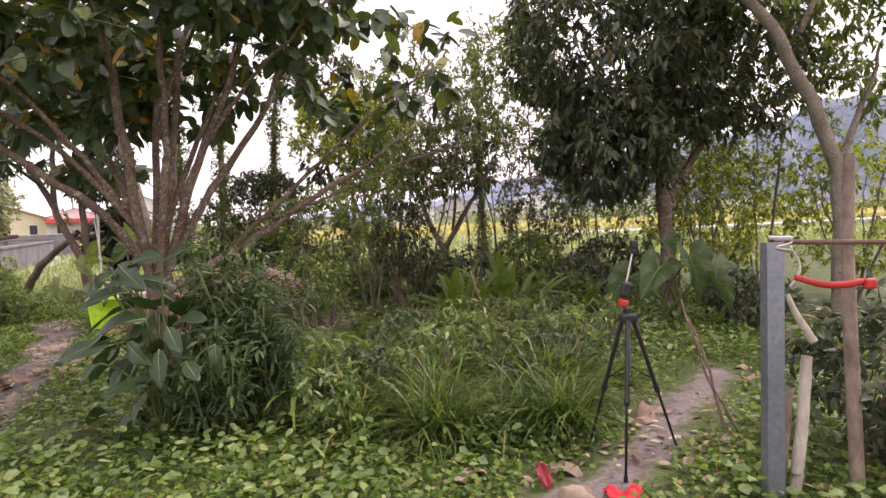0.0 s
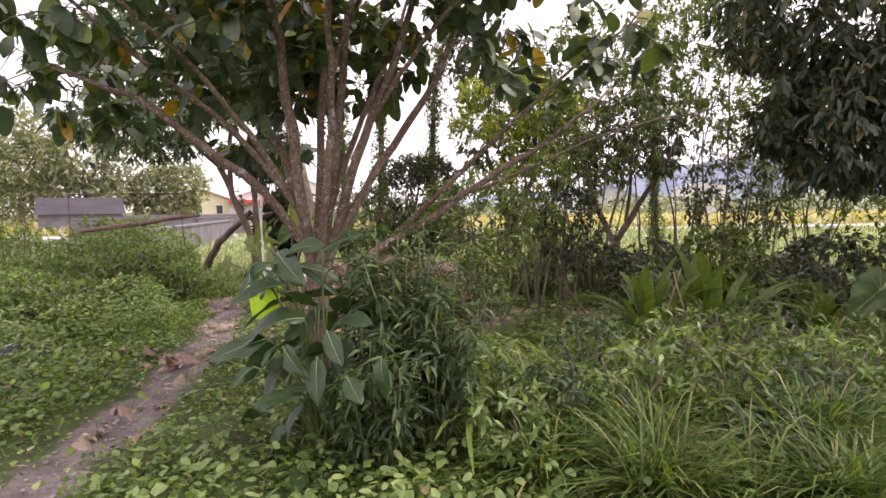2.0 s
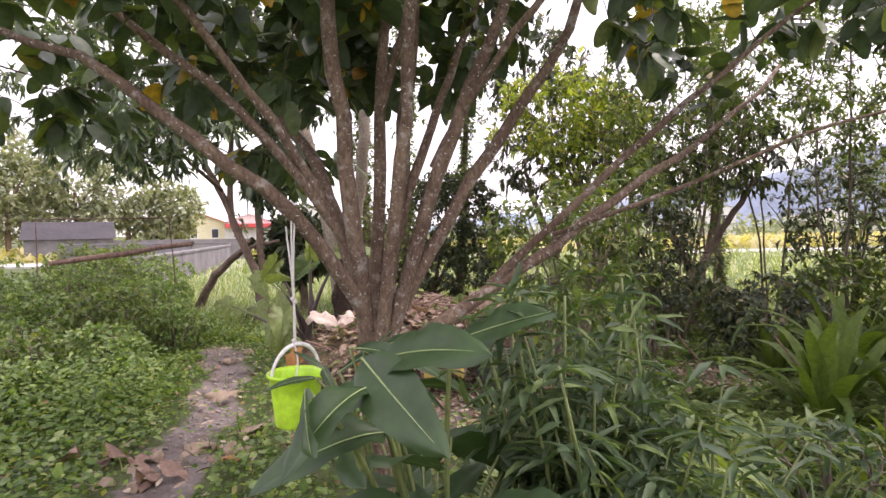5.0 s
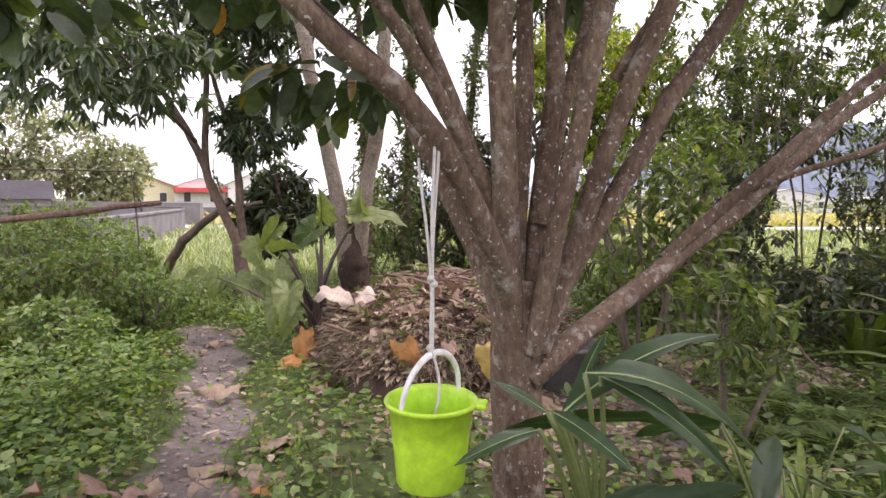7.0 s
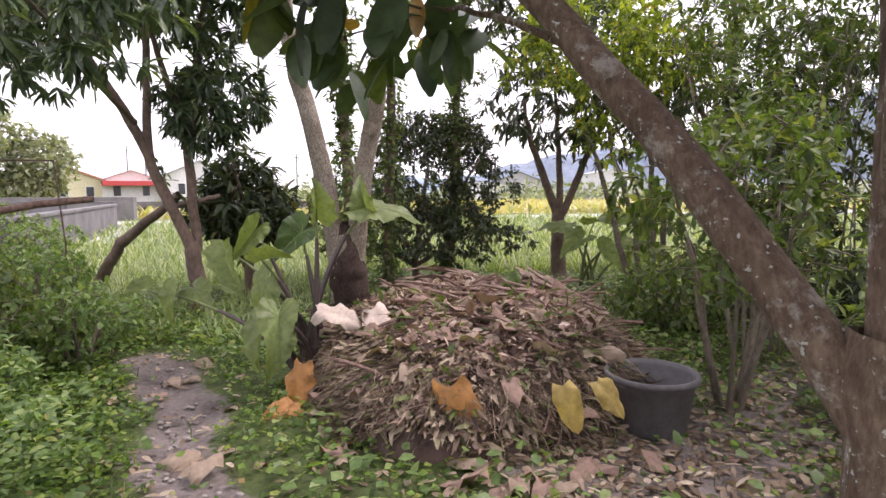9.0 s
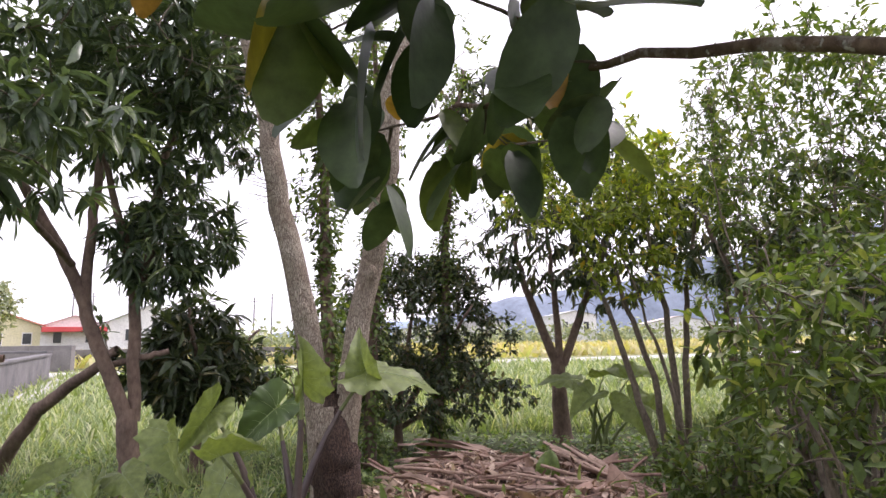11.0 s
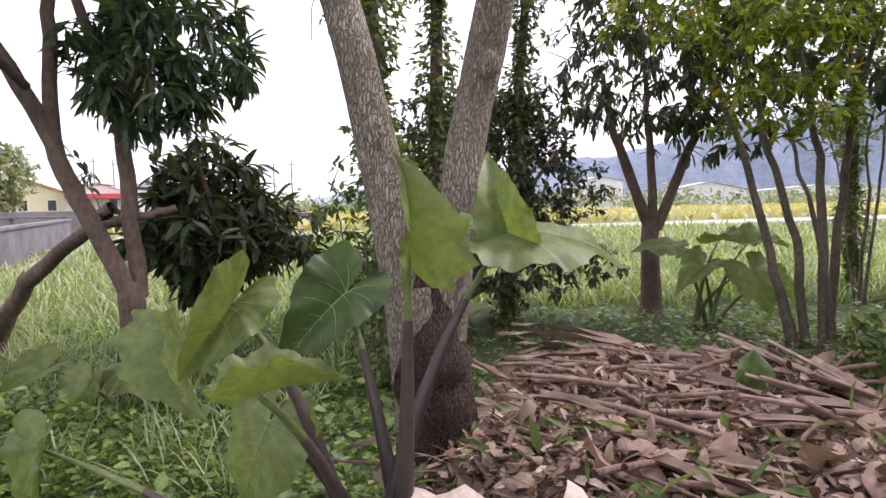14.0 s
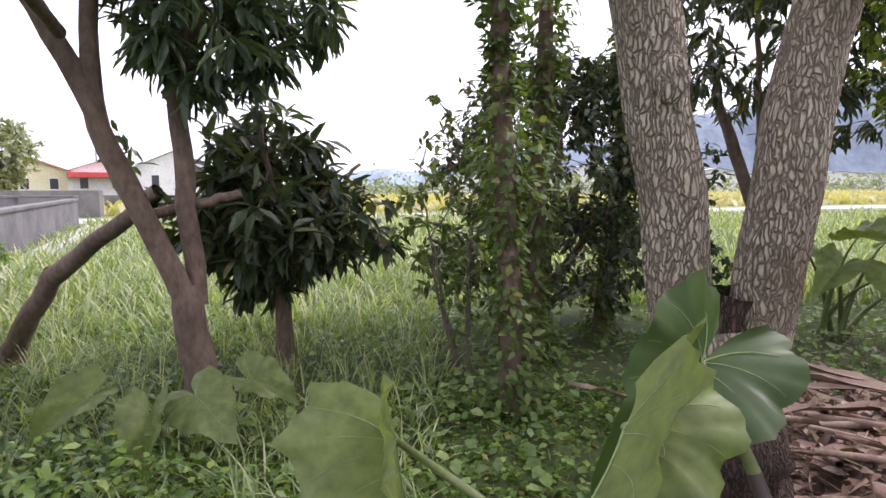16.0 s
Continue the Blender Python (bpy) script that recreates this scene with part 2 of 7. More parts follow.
def mesh_from(name, verts, faces, material, smooth=True):
    me = bpy.data.meshes.new(name)
    v = np.asarray(verts, dtype=np.float32).reshape(-1, 3)
    f = np.asarray(faces, dtype=np.int32)
    k = f.shape[1]
    me.vertices.add(len(v))
    me.vertices.foreach_set("co", v.ravel())
    me.loops.add(f.size)
    me.loops.foreach_set("vertex_index", f.ravel())
    me.polygons.add(len(f))
    me.polygons.foreach_set("loop_start", np.arange(0, f.size, k, dtype=np.int32))
    me.polygons.foreach_set("loop_total", np.full(len(f), k, dtype=np.int32))
    if smooth:
        me.polygons.foreach_set("use_smooth", np.ones(len(f), dtype=bool))
    me.update(calc_edges=True)
    me.validate()
    me.materials.append(material)
    return me


def piece(name, me, parent=None, label="", m=None):
    ob = new(name, me)
    if parent is not None:
        ob.parent = parent
    if m is not None:
        ob.matrix_basis = m
    if label:
        ob["label"] = label
    return ob


def part(name, bm, material, parent=None, label="", smooth=False):
    """Links a bmesh as one mesh object."""
    me = bpy.data.meshes.new(name)
    bm.to_mesh(me)
    bm.free()
    me.materials.append(material)
    if smooth:
        me.polygons.foreach_set("use_smooth", np.ones(len(me.polygons), dtype=bool))
    return piece(name, me, parent, label)


def thing(name, at, label, category, group="", kind=""):
    ob = new(name)
    ob.location = at
    return tagged(ob, label, category, group, kind)


def unit(a):
    a = np.asarray(a, dtype=float)
    return a / np.maximum(np.linalg.norm(a, axis=-1, keepdims=True), 1e-9)


def box(bm, x0, x1, y0, y1, z0, z1, bev=0.0):
    r = bmesh.ops.create_cube(bm, size=1.0, matrix=Matrix.Translation(((x0 + x1) / 2, (y0 + y1) / 2, (z0 + z1) / 2)) @ Matrix.Diagonal((x1 - x0, y1 - y0, z1 - z0, 1)))
    if bev:
        edges = list({e for v in r["verts"] for e in v.link_edges})
        bmesh.ops.bevel(bm, geom=edges, offset=bev, segments=2, affect="EDGES", profile=0.5)


def tube(points, radii, sides=8, knobby=0.0, seed=0):
    """A round limb along a line of points: vertices and four-sided faces."""
    p = np.asarray(points, dtype=float)
    n = len(p)
    r = np.interp(np.linspace(0, 1, n), np.linspace(0, 1, len(radii)), radii)
    tan = unit(np.gradient(p, axis=0))
    ref = np.array([0.31, 0.2, 0.93]) if abs(tan[0][2]) < 0.9 else np.array([0.9, 0.3, 0.1])
    a = unit(np.cross(tan, ref))
    b = np.cross(tan, a)
    ang = np.linspace(0, 2 * math.pi, sides, endpoint=False)
    ring = a[:, None, :] * np.cos(ang)[None, :, None] + b[:, None, :] * np.sin(ang)[None, :, None]
    rr = np.repeat(r[:, None], sides, 1)
    if knobby:
        g = np.random.default_rng(seed + 11)
        wob = g.normal(0, 1, (n, sides))
        wob = (wob + np.roll(wob, 1, 0) + np.roll(wob, 1, 1)) / 3
        rr = rr * (1 + knobby * wob)
    v = p[:, None, :] + ring * rr[:, :, None]
    i, j = np.meshgrid(np.arange(n - 1), np.arange(sides), indexing="ij")
    jn = (j + 1) % sides
    f = np.stack([i * sides + j, i * sides + jn, (i + 1) * sides + jn, (i + 1) * sides + j], -1).reshape(-1, 4)
    v = v.reshape(-1, 3)
    tip = np.array([[0, 0, 0, 0]])
    if sides == 4:
        tip = np.array([[(n - 1) * 4 + 0, (n - 1) * 4 + 1, (n - 1) * 4 + 2, (n - 1) * 4 + 3]])
        f = np.vstack([f, tip])
    elif sides == 8:
        o = (n - 1) * 8
        f = np.vstack([f, [[o, o + 1, o + 2, o + 3], [o, o + 3, o + 4, o + 7], [o + 4, o + 5, o + 6, o + 7]]])
    return v, f


def join(chunks):
    vs, fs, o = [], [], 0
    for v, f in chunks:
        vs.append(v)
        fs.append(f + o)
        o += len(v)
    return np.vstack(vs), np.vstack(fs)


def limb_line(start, way, length, bend=(0, 0, 0), wobble=0.05, n=9, seed=0):
    g = np.random.default_rng(seed + 101)
    s = np.linspace(0, 1, n)[:, None]
    way = unit(way)
    side = g.normal(0, 1, (n, 3)).cumsum(0)
    side -= side[0]
    side *= wobble * length / math.sqrt(n)
    return np.asarray(start) + way * length * s + np.asarray(bend, dtype=float) * s ** 2 + side * s


def oval_shape(n=8):
    """A broad oval leaf in three columns, cupped along its midrib and bent down at the tip."""
    u = np.linspace(0, 1, n)
    w = 0.5 * np.sin(np.pi * (0.03 + 0.94 * u) ** 0.85) ** 0.62
    z = -0.16 * u ** 2
    t = np.vstack([np.column_stack([u, -w, z + 0.05 * w]), np.column_stack([u, 0 * u, z - 0.03]), np.column_stack([u, w, z + 0.05 * w])])
    k = np.arange(n - 1)
    f = []
    for c in (0, n):
        f += [np.column_stack([k + c, k + c + n, k + c + 1]), np.column_stack([k + c + 1, k + c + n, k + c + n + 1])]
    return t, np.vstack(f)


OVAL = oval_shape()
LONG = (np.array([[0, 0, 0], [0.4, -0.5, 0.03], [0.4, 0.5, 0.03], [0.45, 0, -0.02], [0.8, -0.3, -0.07], [0.8, 0.3, -0.07], [1, 0, -0.2]]),
        np.array([[0, 3, 1], [0, 2, 3], [1, 3, 4], [3, 6, 4], [3, 2, 5], [3, 5, 6]]))
SMALL = (np.array([[0, 0, 0], [0.5, -0.5, 0.06], [0.5, 0.5, 0.06], [1, 0, -0.05]]), np.array([[0, 3, 1], [0, 2, 3]]))
BLADE = (np.array([[0, -0.4, 0], [0, 0.4, 0], [0.4, -0.5, 0.0], [0.4, 0.5, 0.0], [0.75, -0.32, -0.1], [0.75, 0.32, -0.1], [1, 0, -0.27]]),
         np.array([[0, 1, 3], [0, 3, 2], [2, 3, 5], [2, 5, 4], [4, 5, 6]]))


def leaves(P, D, N, L, W, shape):
    """Leaves at the points P, along D, facing N: vertices and three-sided faces."""
    P, D = np.asarray(P, dtype=float), unit(D)
    S = unit(np.cross(D, N))
    N = np.cross(S, D)
    L = np.broadcast_to(np.asarray(L, dtype=float), (len(P),))[:, None, None]
    W = np.broadcast_to(np.asarray(W, dtype=float), (len(P),))[:, None, None]
    t, f = shape
    v = P[:, None, :] + t[None, :, 0:1] * L * D[:, None, :] + t[None, :, 1:2] * W * S[:, None, :] + t[None, :, 2:3] * L * N[:, None, :]
    faces = f[None] + (np.arange(len(P)) * len(t))[:, None, None]
    return v.reshape(-1, 3), faces.reshape(-1, 3)


def rand_dirs(n, g):
    return unit(g.normal(0, 1, (n, 3)))


# the way walked, kept clear of leaves
WALKED = np.array([[0, 0], [-0.46, 0.87], [-1.0, 1.6], [-1.63, 2.43], [-2.2, 2.95], [-2.95, 3.53], [-3.33, 4.07], [-3.78, 4.82], [-4.3, 6.15], [-4.5, 6.74], [-4.8, 7.12], [-5.46, 7.78], [-5.7, 8.0]])
DIRT = np.array([[-2.6, 1.2], [-3.2, 2.6], [-3.55, 3.6], [-3.9, 4.7], [-4.4, 5.7], [-4.8, 6.6], [-5.3, 7.5], [-5.95, 8.5], [-6.5, 9.2]])
DIRT_2 = np.array([[0.0, 2.5], [0.7, 3.0], [1.2, 3.5], [1.55, 4.1], [2.4, 5.2]])


def off_line(xy, line):
    """Distance from each point to a line of points."""
    xy = np.asarray(xy, dtype=float)
    best = np.full(len(xy), 1e9)
    for a, b in zip(line[:-1], line[1:]):
        d = b - a
        s = np.clip(((xy - a) @ d) / (d @ d), 0, 1)
        best = np.minimum(best, np.linalg.norm(xy - (a + s[:, None] * d), axis=1))
    return best


def bumps(x, y):
    """Low relief of the garden soil."""
    return 0.03 * np.sin(1.7 * x + 0.6 * y) * np.sin(1.3 * y - 0.4 * x) + 0.015 * np.sin(5.1 * x + 1.0) * np.sin(4.3 * y)


HEAP_C = np.array([-3.6, 9.15])


def heap_z(x, y):
    """Height of the compost mound."""
    u = (x - HEAP_C[0]) / 1.28
    v = (y - HEAP_C[1]) / 1.75
    r = np.maximum(np.sqrt(u * u + v * v) + 0.06 * np.sin(5 * np.arctan2(v, u) + 1), 0)
    lumps = 1 + 0.09 * np.sin(6.1 * x + 2.0 * np.sin(3.3 * y)) * np.sin(4.7 * y + 1.0) + 0.05 * np.sin(13.0 * x + 1.0) * np.sin(11.0 * y)
    return 0.58 * np.clip(1.12 - r ** 2.8, 0, 1) ** 0.6 * lumps


def floor_z(x, y):
    near = np.clip((15 - np.abs(y - 6)) / 4, 0, 1) * np.clip((13 - np.abs(x + 3)) / 4, 0, 1)
    return bumps(x, y) * near


def ellipsoid_points(c, r, n, g, shell=0.5):
    d = rand_dirs(n, g)
    s = (shell + (1 - shell) * g.random(n)) ** 0.7
    wave = 1 + 0.22 * np.sin(3 * d[:, 0] * 2 + c[0]) * np.cos(4 * d[:, 2] + c[1])
    return np.asarray(c) + d * (s * wave)[:, None] * np.asarray(r)


def crown_parts(base, nodes, crowns, g, shape, L, W, per, droop, spread, keep_off=0.0, up=1.0, twig_r=0.006):
    """Twigs that grow out from the nodes to each clump of leaves, and the leaves."""
    nodes = np.asarray(nodes)
    twigs, cs, outs = [], [], []
    for c, r, n in crowns:
        pts = ellipsoid_points(c, r, n, g)
        if keep_off:
            pts = pts[(off_line(pts[:, :2], WALKED) > keep_off) | (pts[:, 2] > 2.0)]
        d = np.linalg.norm(pts[:, None] - nodes[None], axis=2).min(1)
        for q in pts[np.argsort(d)]:
            k = np.argmin(np.linalg.norm(nodes - q, axis=1) + 0.25 * np.maximum(0, nodes[:, 2] - q[2]))
            a = nodes[k]
            gap = np.linalg.norm(q - a)
            mid = (a + q) / 2 + g.normal(0, 0.07, 3) * gap + np.array([0, 0, 0.08 * gap])
            s = np.linspace(0, 1, 4)[:, None]
            line = (1 - s) ** 2 * a + 2 * s * (1 - s) * mid + s ** 2 * q
            twigs.append(tube(line, [twig_r * (1 + 1.2 * gap), twig_r * 0.45], 4))
            nodes = np.vstack([nodes, line[1:]])
            cs.append(q)
            outs.append(unit(q - a))
    cs, outs = np.array(cs), np.array(outs)
    m = len(cs) * per
    c = np.repeat(cs, per, 0)
    o = np.repeat(outs, per, 0)
    D = unit(o * 0.5 + rand_dirs(m, g) * 0.9 + np.array([0, 0, -droop]))
    P = c + rand_dirs(m, g) * (spread * g.random(m))[:, None]
    N = unit(rand_dirs(m, g) * 0.6 + np.array([0, 0, up]))
    size = g.uniform(0.65, 1.2, m)
    lv = leaves(P, D, N, L * size, W * size * g.uniform(0.85, 1.15, m), shape)
    tw = join(twigs)
    return (tw[0] - base, tw[1]), (lv[0] - base, lv[1])


def tree(name, label, category, base, limbs, crowns, bark, leaf, shape, L, W, per=8, droop=0.5, spread=None, seed=1, group="", keep_off=0.0, twig_bark=None, knobby=0.05, twig_r=0.006, limb_name="limb"):
    """A tree or shrub: trunk, limbs, fine twigs and a crown of single leaves."""
    g = np.random.default_rng(seed)
    base = np.asarray(base, dtype=float)
    root = thing(name, base, label, category, group)
    nodes = []
    ends = []
    for k, (start, way, length, r0, r1, bend) in enumerate(limbs):
        if isinstance(start, int):
            start = ends[start]
        line = limb_line(start, way, length, bend, 0.05 if k else 0.03, 14, seed * 31 + k)
        ends.append(line[-2])
        v, f = tube(line, [r0, (r0 * 0.62 + r1 * 0.38), r1], 10 if r0 > 0.05 else 8, knobby, seed + k)
        if k == 0 and bark is not None:
            flare = 1 + 0.5 * np.exp(-np.maximum(v[:, 2] - base[2], 0) / 0.09)
            v[:, :2] = base[:2] + (v[:, :2] - base[:2]) * flare[:, None]
        piece("trunk" if k == 0 else limb_name, mesh_from("limb", v - base, f, bark), root)
        nodes.append(line[3:] if k else line[9:])
    tw, lv = crown_parts(base, np.vstack(nodes), crowns, g, shape, L, W, per, droop, L * 0.5 if spread is None else spread, keep_off, twig_r=twig_r)
    tagged(piece("twigs", mesh_from("twigs", tw[0], tw[1], twig_bark or TWIG), root), kind="stuff")
    tagged(piece("crown", mesh_from("crown", lv[0], lv[1], leaf, shape is OVAL), root), kind="stuff")
    return root


# ---- ground: one sheet out to the horizon ----
def spaced(lo, hi, step, far, grow=1.28):
    mid = list(np.arange(lo, hi + step / 2, step))
    up, dn, s = [], [], step
    a, b = mid[-1], mid[0]
    while a < far:
        s *= grow
        a += s
        b -= s
        up.append(a)
        dn.append(b)
    return np.array(dn[::-1] + mid + up)


gx, gy = spaced(-10.0, 5.5, 0.1, 2600), spaced(-0.8, 14.0, 0.1, 2600)
GX, GY = np.meshgrid(gx, gy, indexing="ij")
flat = np.stack([GX.ravel(), GY.ravel()], 1)
d1, d2 = off_line(flat, DIRT), off_line(flat, DIRT_2)
fine = 0.012 * np.sin(23 * flat[:, 0] + 3 * np.sin(9 * flat[:, 1])) * np.sin(19 * flat[:, 1])
fine[(np.abs(flat[:, 0]) > 11) | (flat[:, 1] > 15)] = 0
gz = floor_z(flat[:, 0], flat[:, 1]) - 0.035 * np.exp(-(d1 / 0.3) ** 2) + fine
shade_floor = np.exp(-((flat[:, 0] + 2.6) / 1.5) ** 2 - ((flat[:, 1] - 7.3) / 1.5) ** 2) + 0.8 * np.exp(-((flat[:, 0] + 0.9) / 1.3) ** 2 - ((flat[:, 1] - 8.6) / 1.6) ** 2) + 0.75 * np.exp(-((flat[:, 0] + 1.2) / 2.2) ** 2 - ((flat[:, 1] - 12.2) / 1.5) ** 2)
bare = np.clip(np.maximum(1.05 - (d1 + 0.1 * np.sin(5.3 * flat[:, 0] + 2.1 * flat[:, 1]) * np.sin(4.1 * flat[:, 1] - 1.7 * flat[:, 0])) / 0.40, 0.70 - d2 / 0.62), 0, 1)
bare = np.maximum(bare, 0.62 * shade_floor)
ni, nj = len(gx), len(gy)
I, J = np.meshgrid(np.arange(ni - 1), np.arange(nj - 1), indexing="ij")
gf = np.stack([I * nj + J, (I + 1) * nj + J, (I + 1) * nj + J + 1, I * nj + J + 1], -1).reshape(-1, 4)
gme = mesh_from("ground", np.column_stack([flat, gz]), gf, GROUND)
gme.attributes.new("bare", "FLOAT", "POINT").data.foreach_set("value", bare.astype(np.float32))
tagged(new("ground", gme), "mossy garden soil with trodden dirt paths", "ground", kind="structure")


def scatter(x0, x1, y0, y1, per_m2, g):
    n = int((x1 - x0) * (y1 - y0) * per_m2)
    return np.column_stack([g.uniform(x0, x1, n), g.uniform(y0, y1, n)])


def cover(name, label, xy, L, W, h0, h1, material, shape, g, lean=1.0):
    """Low plants as single leaves lying over the soil, in one mesh."""
    n = len(xy)
    P = np.column_stack([xy, floor_z(xy[:, 0], xy[:, 1]) + g.uniform(h0, h1, n)])
    D = unit(np.column_stack([g.normal(0, 1, (n, 2)) * lean, g.normal(0.15, 0.35, n)]))
    N = unit(np.column_stack([g.normal(0, 0.45, (n, 2)), np.ones(n)]))
    s = g.uniform(0.6, 1.3, n)
    v, f = leaves(P, D, N, L * s, W * s, shape)
    return tagged(new(name, mesh_from(name, v, f, material, False)), label, "plants", kind="stuff")


def density(xy, g, edge=0.2):
    """Keeps points off the paths, the mound and the bare litter, in drifts."""
    a, b = off_line(xy, DIRT), off_line(xy, DIRT_2)
    a = a + 0.13 * np.sin(5.3 * xy[:, 0] + 2.1 * xy[:, 1]) * np.sin(4.1 * xy[:, 1] - 1.7 * xy[:, 0]) + g.normal(0, 0.07, len(xy))
    q = np.clip(np.minimum((a - edge) / 0.2, (b - edge + 0.06) / 0.3), 0.02, 1)
    q = q * np.where(heap_z(xy[:, 0], xy[:, 1]) > 0.02, 0, 1)
    drift = 0.55 + 0.6 * np.sin(2.1 * xy[:, 0] + 1.3 * np.sin(1.9 * xy[:, 1])) * np.sin(1.7 * xy[:, 1] + 0.8 * xy[:, 0])
    lit = np.exp(-((xy[:, 0] + 2.6) / 1.3) ** 2 - ((xy[:, 1] - 7.2) / 1.3) ** 2) + np.exp(-((xy[:, 0] + 0.9) / 1.1) ** 2 - ((xy[:, 1] - 8.6) / 1.3) ** 2)
    return g.random(len(xy)) < q * np.clip(drift + 0.35, 0.25, 1) * (1 - 0.8 * np.clip(lit, 0, 1))


g1 = np.random.default_rng(21)
xy = scatter(-9.5, 4.5, 1.2, 12.0, 900, g1)
xy = np.vstack([xy, scatter(-3.4, 2.2, 1.6, 3.9, 900, g1)])
xy = xy[density(xy, g1)]
cover("ground_cover", "low clover and creeping weeds over the soil", xy, 0.045, 0.036, 0.005, 0.055, CLOVER, SMALL, g1)
xy = scatter(-9.5, 4.5, 1.2, 14.5, 150, g1)
xy = xy[density(xy, g1, 0.38)]
cover("creeping_weeds", "bigger-leaved creeping weeds in loose drifts", xy, 0.075, 0.055, 0.02, 0.13, WEED, LONG, g1)
# the same cover behind the start of the walk
gs = np.random.default_rng(23)
xy = scatter(-9.5, 4.5, -4.0, 1.2, 300, gs)
cover("ground_cover", "low clover and creeping weeds over the soil", xy[density(xy, gs)], 0.055, 0.044, 0.005, 0.05, CLOVER, SMALL, gs)
# weedy bank beside the path
xy = scatter(-9.8, -4.2, 3.0, 10.5, 640, g1)
side = off_line(xy, DIRT)
xy = xy[(side > 0.36 + 0.12 * np.sin(5 * xy[:, 1])) & (xy[:, 0] < np.interp(xy[:, 1], DIRT[:, 1], DIRT[:, 0])) & (g1.random(len(xy)) < 0.9)]
tall = 0.10 + 0.30 * np.clip(0.5 + 0.6 * np.sin(2.3 * xy[:, 0] + 0.9 * xy[:, 1]) * np.sin(1.9 * xy[:, 1] - 0.7 * xy[:, 0]), 0, 1) * np.clip((off_line(xy, DIRT) - 0.3) / 0.6, 0.1, 1)
cover("weed_bank", "knee-high leafy weeds along the path", xy, 0.055, 0.034, 0.02, tall, CLOVER, LONG, g1)

clumps = []
for k in range(95):
    c = np.array([g1.uniform(-9.6, -5.0), g1.uniform(3.2, 10.2)])
    if off_line(c[None], DIRT)[0] > 0.6 and c[0] < np.interp(c[1], DIRT[:, 1], DIRT[:, 0]):
        clumps.append(c + g1.normal(0, 0.13, (130, 2)))
xy = np.vstack(clumps)
peak = np.repeat(g1.uniform(0.22, 0.55, len(clumps)), 130)
cover("weed_tufts", "bushier tufts of taller weeds by the path", xy, 0.06, 0.03, 0.05, peak, WEED, LONG, g1)


def blades(name, label, xy, L, W, material, g, lean=0.55, z=None, shape=BLADE):
    n = len(xy)
    zz = floor_z(xy[:, 0], xy[:, 1]) if z is None else z
    P = np.column_stack([xy, zz + np.zeros(n)])
    D = unit(np.column_stack([g.normal(0, lean, (n, 2)), np.ones(n)]))
    L = np.broadcast_to(L, (n,))
    out = np.column_stack([D[:, :2], np.full(n, 0.1)])
    N = unit(np.array([0, 0, 1.0]) - out * 1.5 + rand_dirs(n, g) * 0.2)
    v, f = leaves(P, D, N, L * g.uniform(0.6, 1.25, n), W * g.uniform(0.7, 1.3, n), shape)
    return tagged(new(name, mesh_from(name, v, f, material, False)), label, "grass", kind="stuff")


ARC = (np.array([[0, -0.5, 0], [0, 0.5, 0], [0.28, -0.5, 0.0], [0.28, 0.5, 0.0], [0.55, -0.48, -0.07], [0.55, 0.48, -0.07], [0.8, -0.36, -0.24], [0.8, 0.36, -0.24], [0.95, 0, -0.5]]),
       np.array([[0, 1, 3], [0, 3, 2], [2, 3, 5], [2, 5, 4], [4, 5, 7], [4, 7, 6], [6, 7, 8]]))
# drooping grass tussocks in the middle bed
tuft = []
for k in range(56):
    cx, cy = g1.uniform(-0.9, 1.35), g1.uniform(3.8, 4.9)
    if off_line([[cx, cy]], DIRT_2)[0] > 0.55:
        tuft.append(np.array([cx, cy]) + g1.normal(0, 0.055, (125, 2)))
blades("long_grass", "long drooping grass tussocks in the garden bed", np.vstack(tuft), np.repeat(g1.uniform(0.3, 0.62, len(tuft)), 125), 0.011, GRASS, g1, 0.7, shape=ARC)
# short grass among the cover
xy = scatter(-8.5, 4.0, 1.5, 13.5, 140, g1)
xy = xy[density(xy, g1, 0.2)]
blades("short_grass", "short grass among the creeping weeds", xy, 0.11, 0.006, GRASS, g1, 0.6)

# ---- the open field beyond the garden ----
near_f = scatter(-14, 8, 13.2, 19, 180, g1)
mid_f = scatter(-20, 22, 19, 34, 40, g1)
xy = np.vstack([near_f, mid_f])
road_y = 35.4 + (xy[:, 0] + 5) * 0.33
xy = xy[(xy[:, 1] < road_y - 2) & (xy[:, 0] > -14.6 - (xy[:, 1] - 19) * 0.5) & (g1.random(len(xy)) < 0.9)]
xy = xy[(xy[:, 0] < -5.8) | (xy[:, 1] > 14.8)]
far = (xy[:, 1] - 13) / 20
blades("field_grass", "pale green grass crop in the open field", xy, 0.38 + 0.14 * far, 0.021 + 0.044 * far, FIELD, g1, 0.5)
back = scatter(-11.5, -5.6, 9.6, 13.6, 210, g1)
back = back[off_line(back, DIRT) > 0.5]
blades("edge_grass", "tall grass at the edge of the field", back, 0.3, 0.010, FIELD, g1, 0.5)


